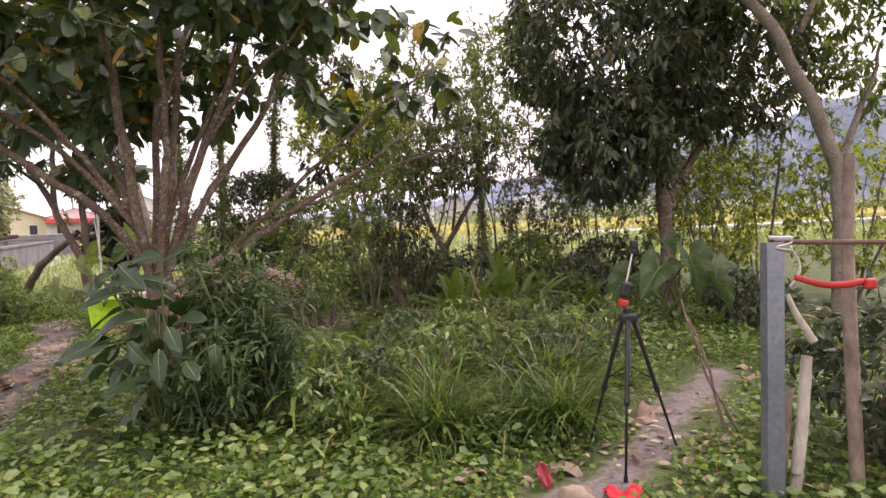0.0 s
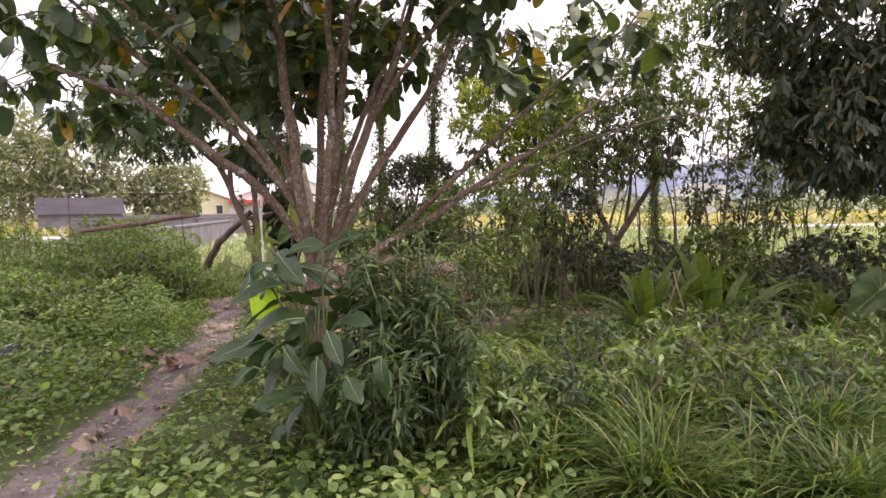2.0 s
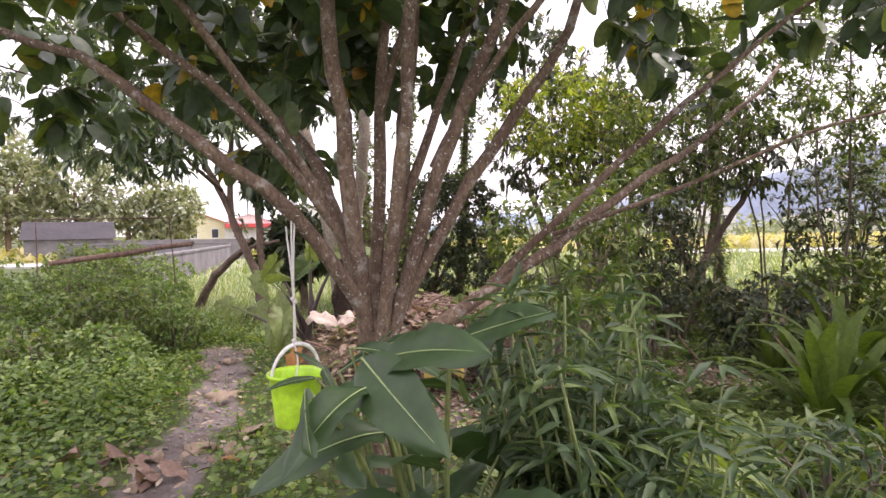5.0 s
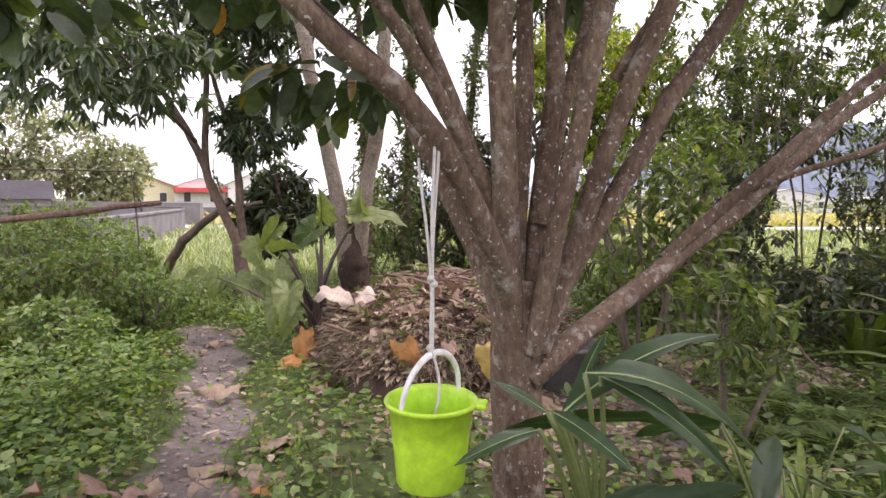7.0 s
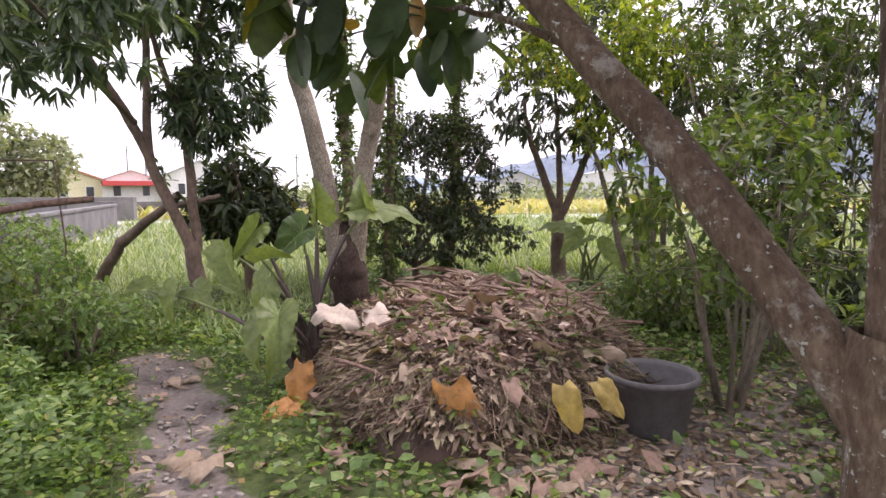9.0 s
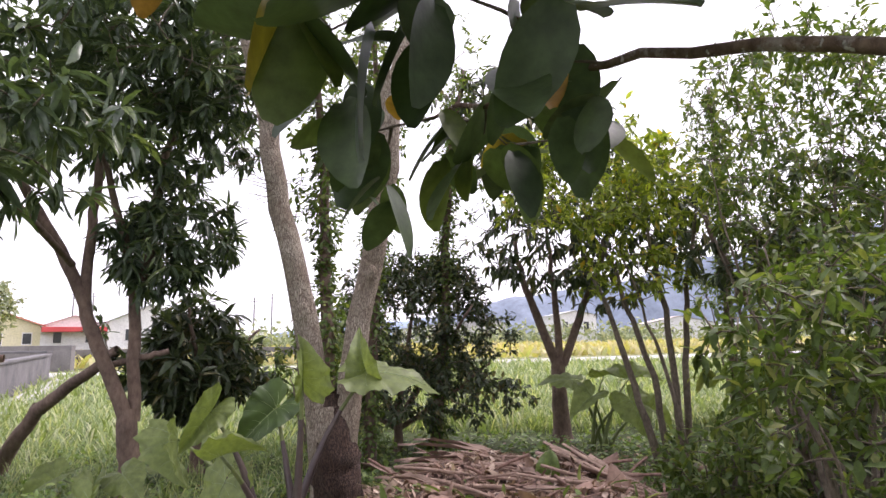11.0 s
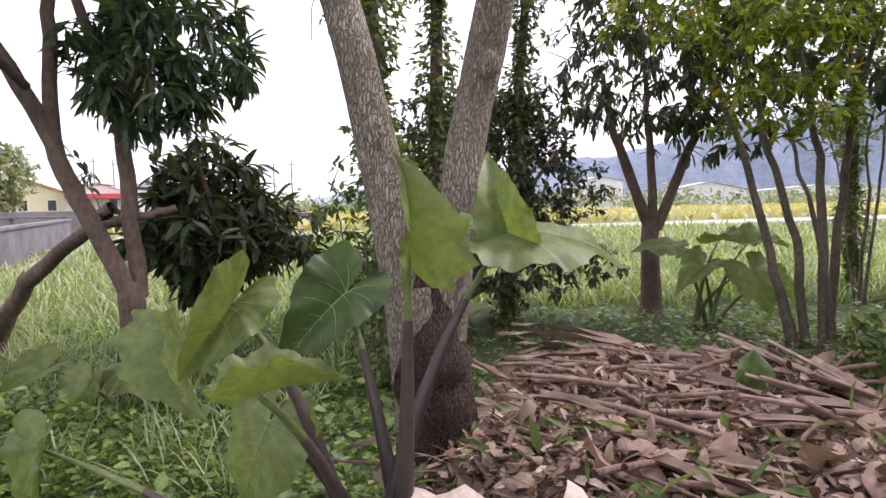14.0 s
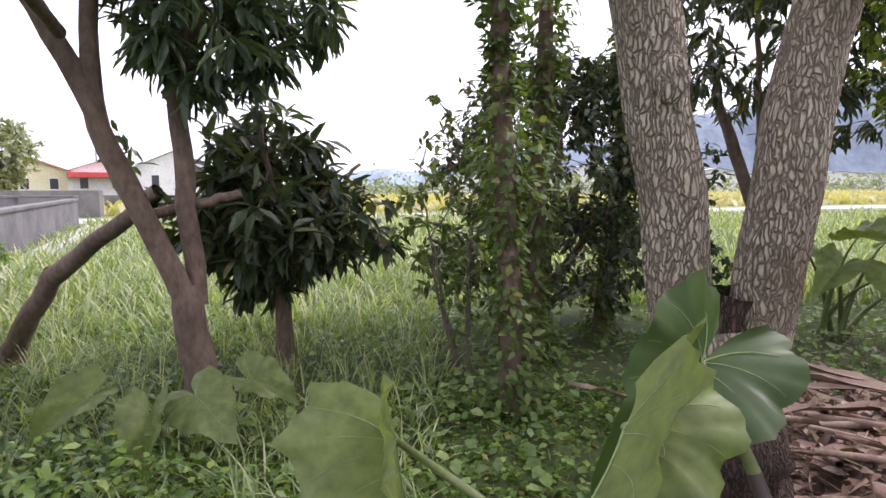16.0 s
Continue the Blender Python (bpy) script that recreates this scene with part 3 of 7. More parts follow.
def strip(name, label, a, b, width, z, material, category, thick=0.06):
    a, b = Vector(a), Vector(b)
    d = (b - a).normalized()
    s = Vector((-d.y, d.x)) * width / 2
    bm = bmesh.new()
    n = 40
    rows = []
    for i in range(n + 1):
        p = a.lerp(b, i / n)
        rows.append([bm.verts.new((p.x + q.x, p.y + q.y, zz)) for q, zz in ((s, z - thick), (s, z), (-s, z), (-s, z - thick))])
    for r0, r1 in zip(rows[:-1], rows[1:]):
        for k in range(3):
            bm.faces.new((r0[k], r0[k + 1], r1[k + 1], r1[k]))
    return tagged(part(name, bm, material), label, category, kind="structure")


CONCRETE = plain_mat("weathered_concrete", (0.11, 0.107, 0.11), (0.21, 0.20, 0.20), 0.9, 3, 0, 0.5)
PALE_CONCRETE = plain_mat("pale_concrete", (0.40, 0.39, 0.38), (0.54, 0.53, 0.51), 0.9, 3, 0, 0.4)
strip("road", "pale concrete farm road between the fields", (-120, -2.5 + 0.0), (170, 93.2), 3.4, 0.1, PALE_CONCRETE, "road", 0.14)
strip("verge", "grassy verge beyond the farm road", (-120, 1.0), (170, 96.7), 2.6, 0.06, plain_mat("verge_grass", (0.16, 0.18, 0.06), (0.25, 0.24, 0.10), 0.95, 2), "verge", 0.1)
yx = scatter(-75, 75, 12, 84, 3.5, g1)
ry = 35.4 + (yx[:, 0] + 5) * 0.33
yx = yx[(yx[:, 1] > ry + 4.5) & (yx[:, 1] < ry + 34)]
blades("ripe_field", "yellow ripening crop beyond the road", yx, 0.8, 0.3, YELLOW_CROP, g1, 0.5)
strip("ripe_ground", "yellow stubble under the ripe crop", (-120, 19.5), (170, 115.2), 27, 0.03, plain_mat("stubble", (0.38, 0.32, 0.13), (0.48, 0.41, 0.18), 0.95, 0.6), "field", 0.05)


def hill(name, label, profile, y, seed, tone, depth=90.0):
    """A long wooded ridge far away, its crest given as places and heights."""
    xs = np.linspace(profile[0][0], profile[-1][0], 160)
    m = 16
    s = np.linspace(0, 1, m)
    g = np.random.default_rng(seed)
    crest = np.interp(xs, [p[0] for p in profile], [p[1] for p in profile])
    crest = np.convolve(np.pad(crest, 6, mode="edge"), np.ones(13) / 13, mode="valid")
    crest = crest * (1 + 0.05 * np.sin(xs / 31.0 + seed) + 0.03 * np.sin(xs / 11.0) + g.normal(0, 0.008, len(xs)))
    X = np.repeat(xs[:, None], m, 1)
    fold = np.sin(xs / 24.0)[:, None] + 0.6 * np.sin(xs / 9.0 + 1.0)[:, None]
    Y = y + s[None] * depth + fold * 14 * (1 - s[None]) * s[None] * 2
    Z = crest[:, None] * np.sin(s * math.pi / 2)[None] ** 1.2 + g.normal(0, 0.6, (len(xs), m)) * s[None] - 1
    i, j = np.meshgrid(np.arange(len(xs) - 1), np.arange(m - 1), indexing="ij")
    f = np.stack([i * m + j, (i + 1) * m + j, (i + 1) * m + j + 1, i * m + j + 1], -1).reshape(-1, 4)
    return tagged(new(name, mesh_from(name, np.stack([X, Y, Z], -1), f, tone)), label, "hill", kind="structure")


# blue air haze of the distance is mixed into both hill colours
HILL = plain_mat("wooded_hill_haze_tint", (0.17, 0.21, 0.27), (0.23, 0.27, 0.33), 1.0, 0.02)
HILL_FAR = plain_mat("hill_haze_tint", (0.26, 0.33, 0.43), (0.30, 0.37, 0.47), 1.0, 0.01)
hill("backdrop_hill_near", "wooded ridge on the horizon with blue-grey haze in its colour", [(-60, 6), (10, 38), (50, 46), (130, 52), (250, 74), (350, 100), (450, 116), (560, 150), (720, 162), (900, 120), (1200, 50)], 700, 4, HILL)
hill("backdrop_hill_far", "low hill on the horizon with blue haze in its colour", [(-420, 8), (-300, 26), (-190, 44), (-120, 34), (-40, 40), (100, 50), (330, 20)], 1300, 9, HILL_FAR)

# ---- the many-stemmed tree with the hanging bucket ----
B = np.array([-2.75, 5.34, 0.0])
K = B + np.array([0, 0, 1.08])
main_limbs = [
    (B + [0, 0, -0.05], (0.0, 0.0, 1.0), 1.26, 0.112, 0.115, (0, 0, 0)),
    (K + [-0.04, -0.04, 0.0], (-0.25, -1.56, 2.07), 2.604, 0.052, 0.016, (-1.5, 0.76, -0.79)),
    (1, (-0.8, 0.1, 0.3), 0.8, 0.015, 0.005, (0, 0, 0)),
    (K + [-0.06, 0.05, -0.05], (-0.36, 0.42, 0.85), 2.4, 0.066, 0.03, (-0.45, 0.1, -0.25)),
    (K + [-0.040, 0.048, -0.14], (0.03, 0.08, 1.0), 3.2, 0.048, 0.02, (0.0, 0.2, 0)),
    (K + [-0.040, -0.032, -0.14], (-0.05, -0.12, 1.0), 3.3, 0.060, 0.026, (-0.02, -0.15, 0)),
    (K + [0.000, 0.056, -0.14], (0.09, 0.12, 1.0), 3.3, 0.054, 0.024, (0.05, 0.2, 0)),
    (K + [0.032, -0.040, -0.14], (0.18, -0.14, 1.0), 3.2, 0.046, 0.02, (0.05, -0.2, 0)),
    (K + [0.056, 0.000, -0.14], (0.30, 0.05, 0.98), 2.9, 0.054, 0.022, (0.15, 0.2, 0)),
    (K + [0.09, 0.03, 0.0], (0.46, 0.14, 0.95), 2.8, 0.050, 0.02, (0.25, 0.3, 0)),
    (K + [0.014, -0.01, -0.25], (0.80, 0.66, 0.62), 3.03, 0.058, 0.014, (0.5, 0.0, 0.4)),
    (B + [0.55, 0.41, 1.24], (0.75, 0.1, 0.75), 2.4, 0.034, 0.008, (0.5, -0.1, 0.15)),
    (B + [0.90, 0.66, 1.52], (0.95, 0.0, 0.35), 2.0, 0.02, 0.006, (0.3, 0, 0.1)),
    (K + [0.05, 0.08, 0.3], (0.16, 0.34, 0.95), 2.7, 0.040, 0.014, (0.1, 0.3, -0.1)),
    (B + [-0.42, 0.40, 1.72], (-0.68, 0.8, 0.72), 1.6, 0.016, 0.006, (-0.1, 0.15, -0.42)),
    (B + [-0.14, -0.08, 1.5], (-0.28, -0.40, 0.95), 2.2, 0.036, 0.012, (-0.4, -0.6, 0)),
    (B + [-0.08, -0.05, 1.4], (-0.40, -0.48, 0.9), 2.3, 0.036, 0.012, (-0.6, -0.3, -0.1)),
    (B + [0.0, 0.1, 2.2], (0.3, -0.2, 0.95), 1.8, 0.03, 0.01, (0.3, 0, 0)),
    (B + [0.3, 0.1, 1.9], (0.5, -0.2, 0.9), 1.9, 0.03, 0.01, (0.4, -0.1, 0)),
]
main_limbs = [(a, w, n, r0 * 0.82, r1 * 0.85, c) for a, w, n, r0, r1, c in main_limbs]
main_crown = [((-4.3, 4.6, 2.75), (1.1, 1.2, 0.5), 22), ((-3.3, 4.3, 3.3), (1.4, 1.2, 0.7), 60), ((-2.7, 5.6, 3.9), (1.9, 1.9, 0.9), 300), ((-3.6, 5.7, 2.9), (0.9, 0.8, 0.5), 45),
              ((-0.9, 6.1, 3.1), (1.3, 1.0, 0.7), 50), ((-4.02, 6.95, 2.13), (0.5, 0.2, 0.06), 7), ((-4.02, 6.4, 2.14), (0.3, 0.3, 0.07), 7), ((-4.5, 6.1, 3.1), (1.2, 1.2, 0.6), 45), ((-1.6, 4.8, 3.6), (1.1, 1.0, 0.5), 60), ((-4.9, 5.4, 2.5), (0.6, 0.7, 0.35), 12), ((-2.9, 6.3, 3.0), (0.9, 0.5, 0.5), 50)]
tree("broadleaf_tree", "many-stemmed broadleaf tree with lichen-spotted brown bark", "tree", B, main_limbs, main_crown, BARK, ROUND_LEAF, OVAL, 0.20, 0.118, 7, 0.65, 0.14, 3, keep_off=0.75, knobby=0.05, twig_r=0.005)

# ---- mango-like tree by the field ----
M = np.array([-7.1, 11.25, 0.0])
tree("mango_tree", "forked tree with long dark drooping leaves", "tree", M, [
    (M + [0, 0, -0.05], (-0.10, 0, 1), 0.95, 0.105, 0.092, (0, 0, 0)),
    (M + [-0.08, 0, 0.72], (-0.26, -0.18, 0.95), 1.4, 0.072, 0.058, (-0.12, 0, 0)),
    (1, (-0.34, -0.1, 0.9), 1.9, 0.062, 0.03, (-0.3, 0, 0)),
    (1, (-0.10, 0.1, 1.0), 2.0, 0.055, 0.03, (0, 0.2, 0)),
    (M + [-0.05, 0.05, 0.75], (-0.08, 0.12, 1.0), 1.3, 0.066, 0.054, (-0.05, 0, 0)),
    (4, (0.16, 0.1, 1.0), 2.0, 0.075, 0.03, (-0.1, 0, 0)),
    (4, (-0.14, -0.1, 1.0), 1.8, 0.05, 0.02, (-0.3, -0.3, 0)),
    (M + [-0.35, 0, 1.3], (0.5, 0.2, 0.15), 0.6, 0.035, 0.03, (0, 0, 0)),
    (M + [-0.5, -0.4, 2.3], (0.6, -2.4, 0.75), 2.6, 0.036, 0.012, (0, 0, 0)),
], [((-8.2, 10.6, 4.35), (2.3, 2.2, 1.15), 500), ((-9.4, 9.4, 3.7), (1.6, 1.4, 0.8), 40), ((-9.0, 10.0, 3.0), (1.3, 1.2, 0.6), 50), ((-6.7, 10.8, 4.7), (1.2, 1.2, 1.0), 230), ((-6.9, 11.6, 2.8), (0.6, 0.6, 0.5), 60), ((-7.0, 11.3, 4.0), (1.0, 1.1, 0.9), 110), ((-7.0, 11.3, 2.5), (0.5, 0.45, 0.5), 75), ((-7.0, 8.5, 2.8), (1.0, 0.9, 0.4), 95), ((-8.5, 9.7, 3.3), (1.2, 1.0, 0.5), 30)],
    BROWN_BARK, MANGO_LEAF, LONG, 0.21, 0.052, 13, 0.55, 0.07, 5, knobby=0.04)
L0 = np.array([-9.3, 12.3, 0.0])
tree("leaning_tree", "small leaning tree with bare brown trunk", "tree", L0, [
    (L0 + [0, 0, -0.05], (0.45, -0.1, 0.9), 1.0, 0.09, 0.075, (0.1, 0, -0.05)),
    (0, (0.8, -0.35, 0.42), 1.4, 0.075, 0.05, (0, 0, 0.15)),
], [((-7.9, 11.7, 1.75), (0.2, 0.2, 0.15), 4)], BROWN_BARK, MANGO_LEAF, LONG, 0.17, 0.05, 6, 0.5, 0.06, 6, knobby=0.06)
D0 = np.array([-6.95, 12.4, 0.0])
tree("dark_round_bush", "dense round bush with long dark leaves", "bush", D0, [
    (D0 + [0, 0, -0.05], (-0.05, 0.05, 1), 1.2, 0.08, 0.05, (0, 0, 0)),
    (D0 + [0, 0, 0.7], (-0.5, 0, 0.9), 1.1, 0.04, 0.015, (0, 0, 0)), (D0 + [0, 0, 0.7], (0.5, 0.2, 0.9), 1.2, 0.04, 0.015, (0, 0, 0)), (D0 + [0, 0, 0.8], (0.1, -0.4, 1), 1.2, 0.04, 0.015, (0, 0, 0))],
    [((-7.0, 12.4, 1.25), (0.72, 0.75, 0.6), 250), ((-6.4, 12.5, 1.2), (0.4, 0.45, 0.3), 22), ((-7.0, 12.4, 1.85), (0.55, 0.4, 0.25), 26)], BROWN_BARK, DARK_LEAF, LONG, 0.22, 0.065, 10, 0.45, 0.07, 7)

# ---- pale twin trunks beside the mound ----
T0 = np.array([-4.76, 9.38, 0.0])
pale = tree("pale_twin_tree", "tall twin-trunked tree with pale furrowed bark", "tree", T0, [
    (T0 + [0, 0, -0.05], (0.0, 0, 1), 1.15, 0.15, 0.13, (0, 0, 0)),
    (T0 + [-0.06, -0.02, 0.7], (-0.10, -0.05, 1), 2.6, 0.092, 0.07, (-0.15, 0, 0)),
    (1, (-0.22, 0.0, 1), 2.6, 0.07, 0.04, (-0.2, 0, 0)),
    (T0 + [0.06, 0.0, 0.7], (0.12, -0.04, 1), 2.6, 0.088, 0.07, (0.12, 0, 0)),
    (3, (0.2, 0.1, 1), 2.6, 0.07, 0.04, (0.2, 0, 0)),
], [((-5.6, 9.4, 5.9), (1.2, 1.2, 0.6), 70), ((-3.9, 9.6, 5.8), (1.1, 1.1, 0.6), 70)], PALE_BARK, OLIVE_LEAF, LONG, 0.12, 0.04, 9, 0.5, 0.07, 8, knobby=0.07)
# knobbly darker sleeve that tapers into the lower trunk
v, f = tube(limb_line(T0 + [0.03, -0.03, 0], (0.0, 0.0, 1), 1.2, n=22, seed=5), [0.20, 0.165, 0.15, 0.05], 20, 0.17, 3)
piece("dark_trunk_foot", mesh_from("trunk_foot", v - T0, f, FOOT_BARK), pale, "dark foot of the trunk")
gd = np.random.default_rng(606)
shoots = []
for k in range(70):
    z = gd.uniform(2.5, 4.3)
    start = np.array([-0.12 - 0.13 * (z - 0.7), -0.08, z])
    shoots.append(tube(limb_line(start, (gd.normal(-0.55, 0.3), gd.normal(0, 0.35), gd.normal(0.35, 0.4)), gd.uniform(0.2, 0.45), (-0.03, 0, -0.08), 0.12, 7, 700 + k), [0.004, 0.002], 4))
v, f = join(shoots)
tagged(piece("dry_shoot", mesh_from("dry_shoot", v, f, TWIG), pale, "tangle of thin dry shoots"), kind="stuff")
for z, a, s in ((1.75, -1.7, -1), (2.0, -1.2, 1)):
    bm = bmesh.new()
    bmesh.ops.create_uvsphere(bm, u_segments=12, v_segments=8, radius=0.05)
    at = Vector((-0.06 - 0.12 * (z - 0.7), -0.02 - 0.05 * (z - 0.7), z)) if s < 0 else Vector((0.06 + 0.14 * (z - 0.7), -0.04 * (z - 0.7), z))
    bmesh.ops.transform(bm, matrix=Matrix.Translation(at + Vector((math.cos(a) * 0.07, math.sin(a) * 0.07, 0))) @ Matrix.Diagonal((0.9, 0.35, 1.2, 1)), verts=bm.verts)
    part("bark_knot", bm, PALE_BARK, pale, "swollen knot of a lost branch", True)

# ---- dark rounded shrub with ivy-clad stems ----
S0 = np.array([-4.65, 13.5, 0.0])
tree("rounded_shrub", "broad dark evergreen shrub with reddish dead leaves", "shrub", S0, [
    (S0 + [0, 0, -0.05], (0, 0, 1), 0.7, 0.06, 0.05, (0, 0, 0)),
    (S0 + [0, 0, 0.4], (-0.6, 0, 1), 1.9, 0.045, 0.015, (0, 0, 0)), (S0 + [0, 0, 0.4], (0.6, -0.2, 1), 1.9, 0.045, 0.015, (0, 0, 0)),
    (S0 + [0, 0, 0.4], (0.1, 0.3, 1), 2.2, 0.045, 0.015, (0, 0, 0)), (S0 + [0, 0, 0.3], (0.9, 0.0, 0.5), 1.5, 0.04, 0.015, (0, 0, 0)), (S0 + [0, 0, 0.3], (-0.9, -0.2, 0.5), 1.4, 0.04, 0.015, (0, 0, 0))],
    [((-4.4, 13.6, 1.75), (1.25, 1.0, 1.0), 620), ((-4.4, 13.6, 0.8), (1.5, 1.1, 0.5), 300), ((-4.3, 13.7, 2.35), (0.8, 0.7, 0.4), 120)], BROWN_BARK, DARK_LEAF, LONG, 0.10, 0.045, 12, 0.3, 0.09, 9)


def ivy_tree(at, height, lean, seed, n):
    """A slender upright trunk wrapped in small climbing leaves."""
    at = np.array([*at, 0.0])
    g = np.random.default_rng(seed)
    line = limb_line(at + [0, 0, -0.05], (*lean, 1), height, (0, 0, 0), 0.03, 24, seed)
    root = thing("ivy_clad_tree", at, "slender trunk wrapped in small climbing leaves", "tree", "ivy-clad trunks")
    v, f = tube(line, [0.085, 0.06, 0.03], 8, 0.05, seed)
    piece("trunk", mesh_from("trunk", v - at, f, BROWN_BARK), root)
    k = g.integers(0, len(line) - 1, n)
    s = g.random((n, 1))
    P = line[k] * (1 - s) + line[k + 1] * s
    out = unit(np.column_stack([g.normal(0, 1, (n, 2)), g.normal(0, 0.3, n)]))
    P = P + out * g.uniform(0.05, 0.18, n)[:, None] * (1 + 0.5 * np.sin(P[:, 2:3] * 5 + seed))
    v, f = leaves(P, unit(out + rand_dirs(n, g) * 0.8 + [0, 0, -0.4]), unit(out + [0, 0, 0.8]), g.uniform(0.05, 0.10, n), g.uniform(0.03, 0.055, n), LONG)
    tagged(piece("climbing_leaves", mesh_from("climbing_leaves", v - at, f, OLIVE_LEAF, False), root), kind="stuff")
    nodes = line[10:]
    tw, lv = crown_parts(at, nodes, [((line[-1][0], line[-1][1], height - 0.9), (0.6, 0.6, 1.7), 75)], g, LONG, 0.10, 0.04, 9, 0.3, 0.08)
    tagged(piece("twigs", mesh_from("twigs", tw[0], tw[1], TWIG), root), kind="stuff")
    tagged(piece("crown", mesh_from("crown", lv[0], lv[1], OLIVE_LEAF, False), root), kind="stuff")


ivy_tree((-5.15, 11.35), 5.2, (-0.04, 0.02), 31, 3000)
ivy_tree((-4.9, 12.4), 5.8, (0.02, 0.0), 32, 3400)
ivy_tree((-4.15, 13.3), 5.6, (0.08, 0.02), 33, 3400)
ivy_tree((1.0, 15.3), 5.8, (-0.06, 0.0), 34, 4200)

# ---- trees along the back of the bed ----
F0 = np.array([-2.3, 14.0, 0.0])
tree("forked_fruit_tree", "small forked tree with hanging dark leaves", "tree", F0, [
    (F0 + [0, 0, -0.05], (0, 0, 1), 1.25, 0.13, 0.10, (0, 0, 0)), (F0 + [-0.03, 0, 1.1], (-0.45, 0, 1), 1.9, 0.075, 0.03, (0, 0, 0.1)), (F0 + [0.04, 0, 1.1], (0.5, 0.1, 1), 1.8, 0.07, 0.03, (0, 0, 0.1)), (F0 + [0, 0, 1.15], (0.05, 0.1, 1), 2.2, 0.06, 0.02, (0, 0, 0))],
    [((-2.5, 14.0, 2.9), (1.15, 1.0, 0.75), 130), ((-2.0, 14.0, 3.9), (1.3, 1.1, 0.8), 150), ((-2.7, 13.9, 4.8), (1.3, 1.0, 0.9), 170), ((-1.1, 13.6, 3.3), (1.0, 0.9, 0.9), 130), ((-1.6, 13.8, 2.3), (0.6, 0.5, 0.4), 26)], BROWN_BARK, DARK_LEAF, LONG, 0.20, 0.055, 9, 0.8, 0.08, 41)
F1 = np.array([-0.12, 11.8, 0.0])
tree("forked_fruit_tree", "low-forked tree with spreading limbs and hanging dark leaves", "tree", F1, [
    (F1 + [0, 0, -0.05], (0.02, 0, 1), 1.0, 0.105, 0.085, (0, 0, 0)), (F1 + [-0.02, 0, 0.85], (-0.42, 0, 0.9), 1.8, 0.06, 0.025, (-0.1, 0, 0.25)), (F1 + [0.04, 0, 0.85], (0.55, 0.1, 0.85), 1.9, 0.06, 0.025, (0.05, 0, 0.25)), (F1 + [0.2, 0, 1.2], (0.12, -0.1, 1), 1.6, 0.035, 0.015, (0, 0, 0))],
    [((-0.5, 11.8, 2.35), (0.7, 0.7, 0.45), 60), ((0.6, 11.8, 2.5), (0.8, 0.7, 0.5), 60), ((0.3, 11.8, 3.1), (0.8, 0.8, 0.5), 40)], BROWN_BARK, DARK_LEAF, LONG, 0.19, 0.055, 9, 0.8, 0.08, 43)
Y0 = np.array([-1.45, 12.4, 0.0])
tree("thin_stemmed_tree", "clump of thin pale stems with fresh yellow-green leaves", "tree", Y0, [
    (Y0 + [0, 0, -0.05], (-0.28, 0, 1), 2.6, 0.05, 0.02, (-0.1, 0, 0)), (Y0 + [0.1, 0, -0.05], (-0.12, 0.05, 1), 2.9, 0.045, 0.02, (-0.2, 0, 0)), (Y0 + [0.25, 0, -0.05], (-0.05, 0, 1), 3.0, 0.05, 0.02, (-0.15, 0, 0)),
    (Y0 + [0.35, 0.1, -0.05], (0.05, 0, 1), 3.2, 0.045, 0.02, (0, 0, 0)), (Y0 + [0.3, -0.1, -0.05], (-0.2, -0.1, 1), 2.4, 0.03, 0.01, (-0.3, 0, 0))],
    [((-2.2, 12.2, 3.45), (1.15, 1.0, 0.85), 310), ((-1.3, 12.4, 3.3), (0.8, 0.8, 0.6), 120), ((-1.7, 12.3, 2.3), (0.9, 0.7, 0.35), 60)], TWIG, LIME_LEAF, LONG, 0.12, 0.05, 10, 0.35, 0.08, 42)


def stem_shrub(at, label, height, radius, n, leaf, seed, shape=LONG, L=0.10, W=0.04, stems=7, low=0.35, category="shrub", name="shrub", spread=0.35, per=10):
    at = np.array([*at, 0.0])
    g = np.random.default_rng(seed)
    limbs = []
    for k in range(stems):
        a = 6.283 * k / stems + g.uniform(-0.4, 0.4)
        limbs.append((at + [0.06 * math.cos(a), 0.06 * math.sin(a), -0.05], (spread * math.cos(a) * g.uniform(0.4, 1.2), spread * math.sin(a) * g.uniform(0.4, 1.2), 1), height * g.uniform(0.65, 0.95), g.uniform(0.014, 0.028), 0.006, (0, 0, 0)))
    zc = height * (1 + low) / 2
    return tree(name, label, category, at, limbs, [((at[0], at[1], zc), (radius, radius, height * (1 - low) / 2), int(n * 1.9))], TWIG, leaf, shape, L, W, per, 0.3, L * 0.8, seed, limb_name="stem")


stem_shrub((-5.45, 12.2), "loose olive-leaved shrub round the ivy-clad trunks", 2.15, 0.5, 56, OLIVE_LEAF, 50, low=0.15, L=0.09, W=0.042, stems=5)
stem_shrub((-1.85, 8.3), "many-stemmed shrub with loose olive leaves on bare litter", 2.05, 0.8, 105, OLIVE_LEAF, 51)
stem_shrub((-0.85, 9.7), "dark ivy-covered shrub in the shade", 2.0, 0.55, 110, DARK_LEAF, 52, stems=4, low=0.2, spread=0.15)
stem_shrub((-0.5, 10.8), "tall olive-leaved shrub behind the bed", 4.8, 1.0, 260, OLIVE_LEAF, 54, low=0.33)
stem_shrub((1.1, 12.4), "young tree with sparse olive leaves", 5.6, 1.1, 210, OLIVE_LEAF, 55, low=0.5, stems=3, name="young_tree", category="tree", spread=0.12)
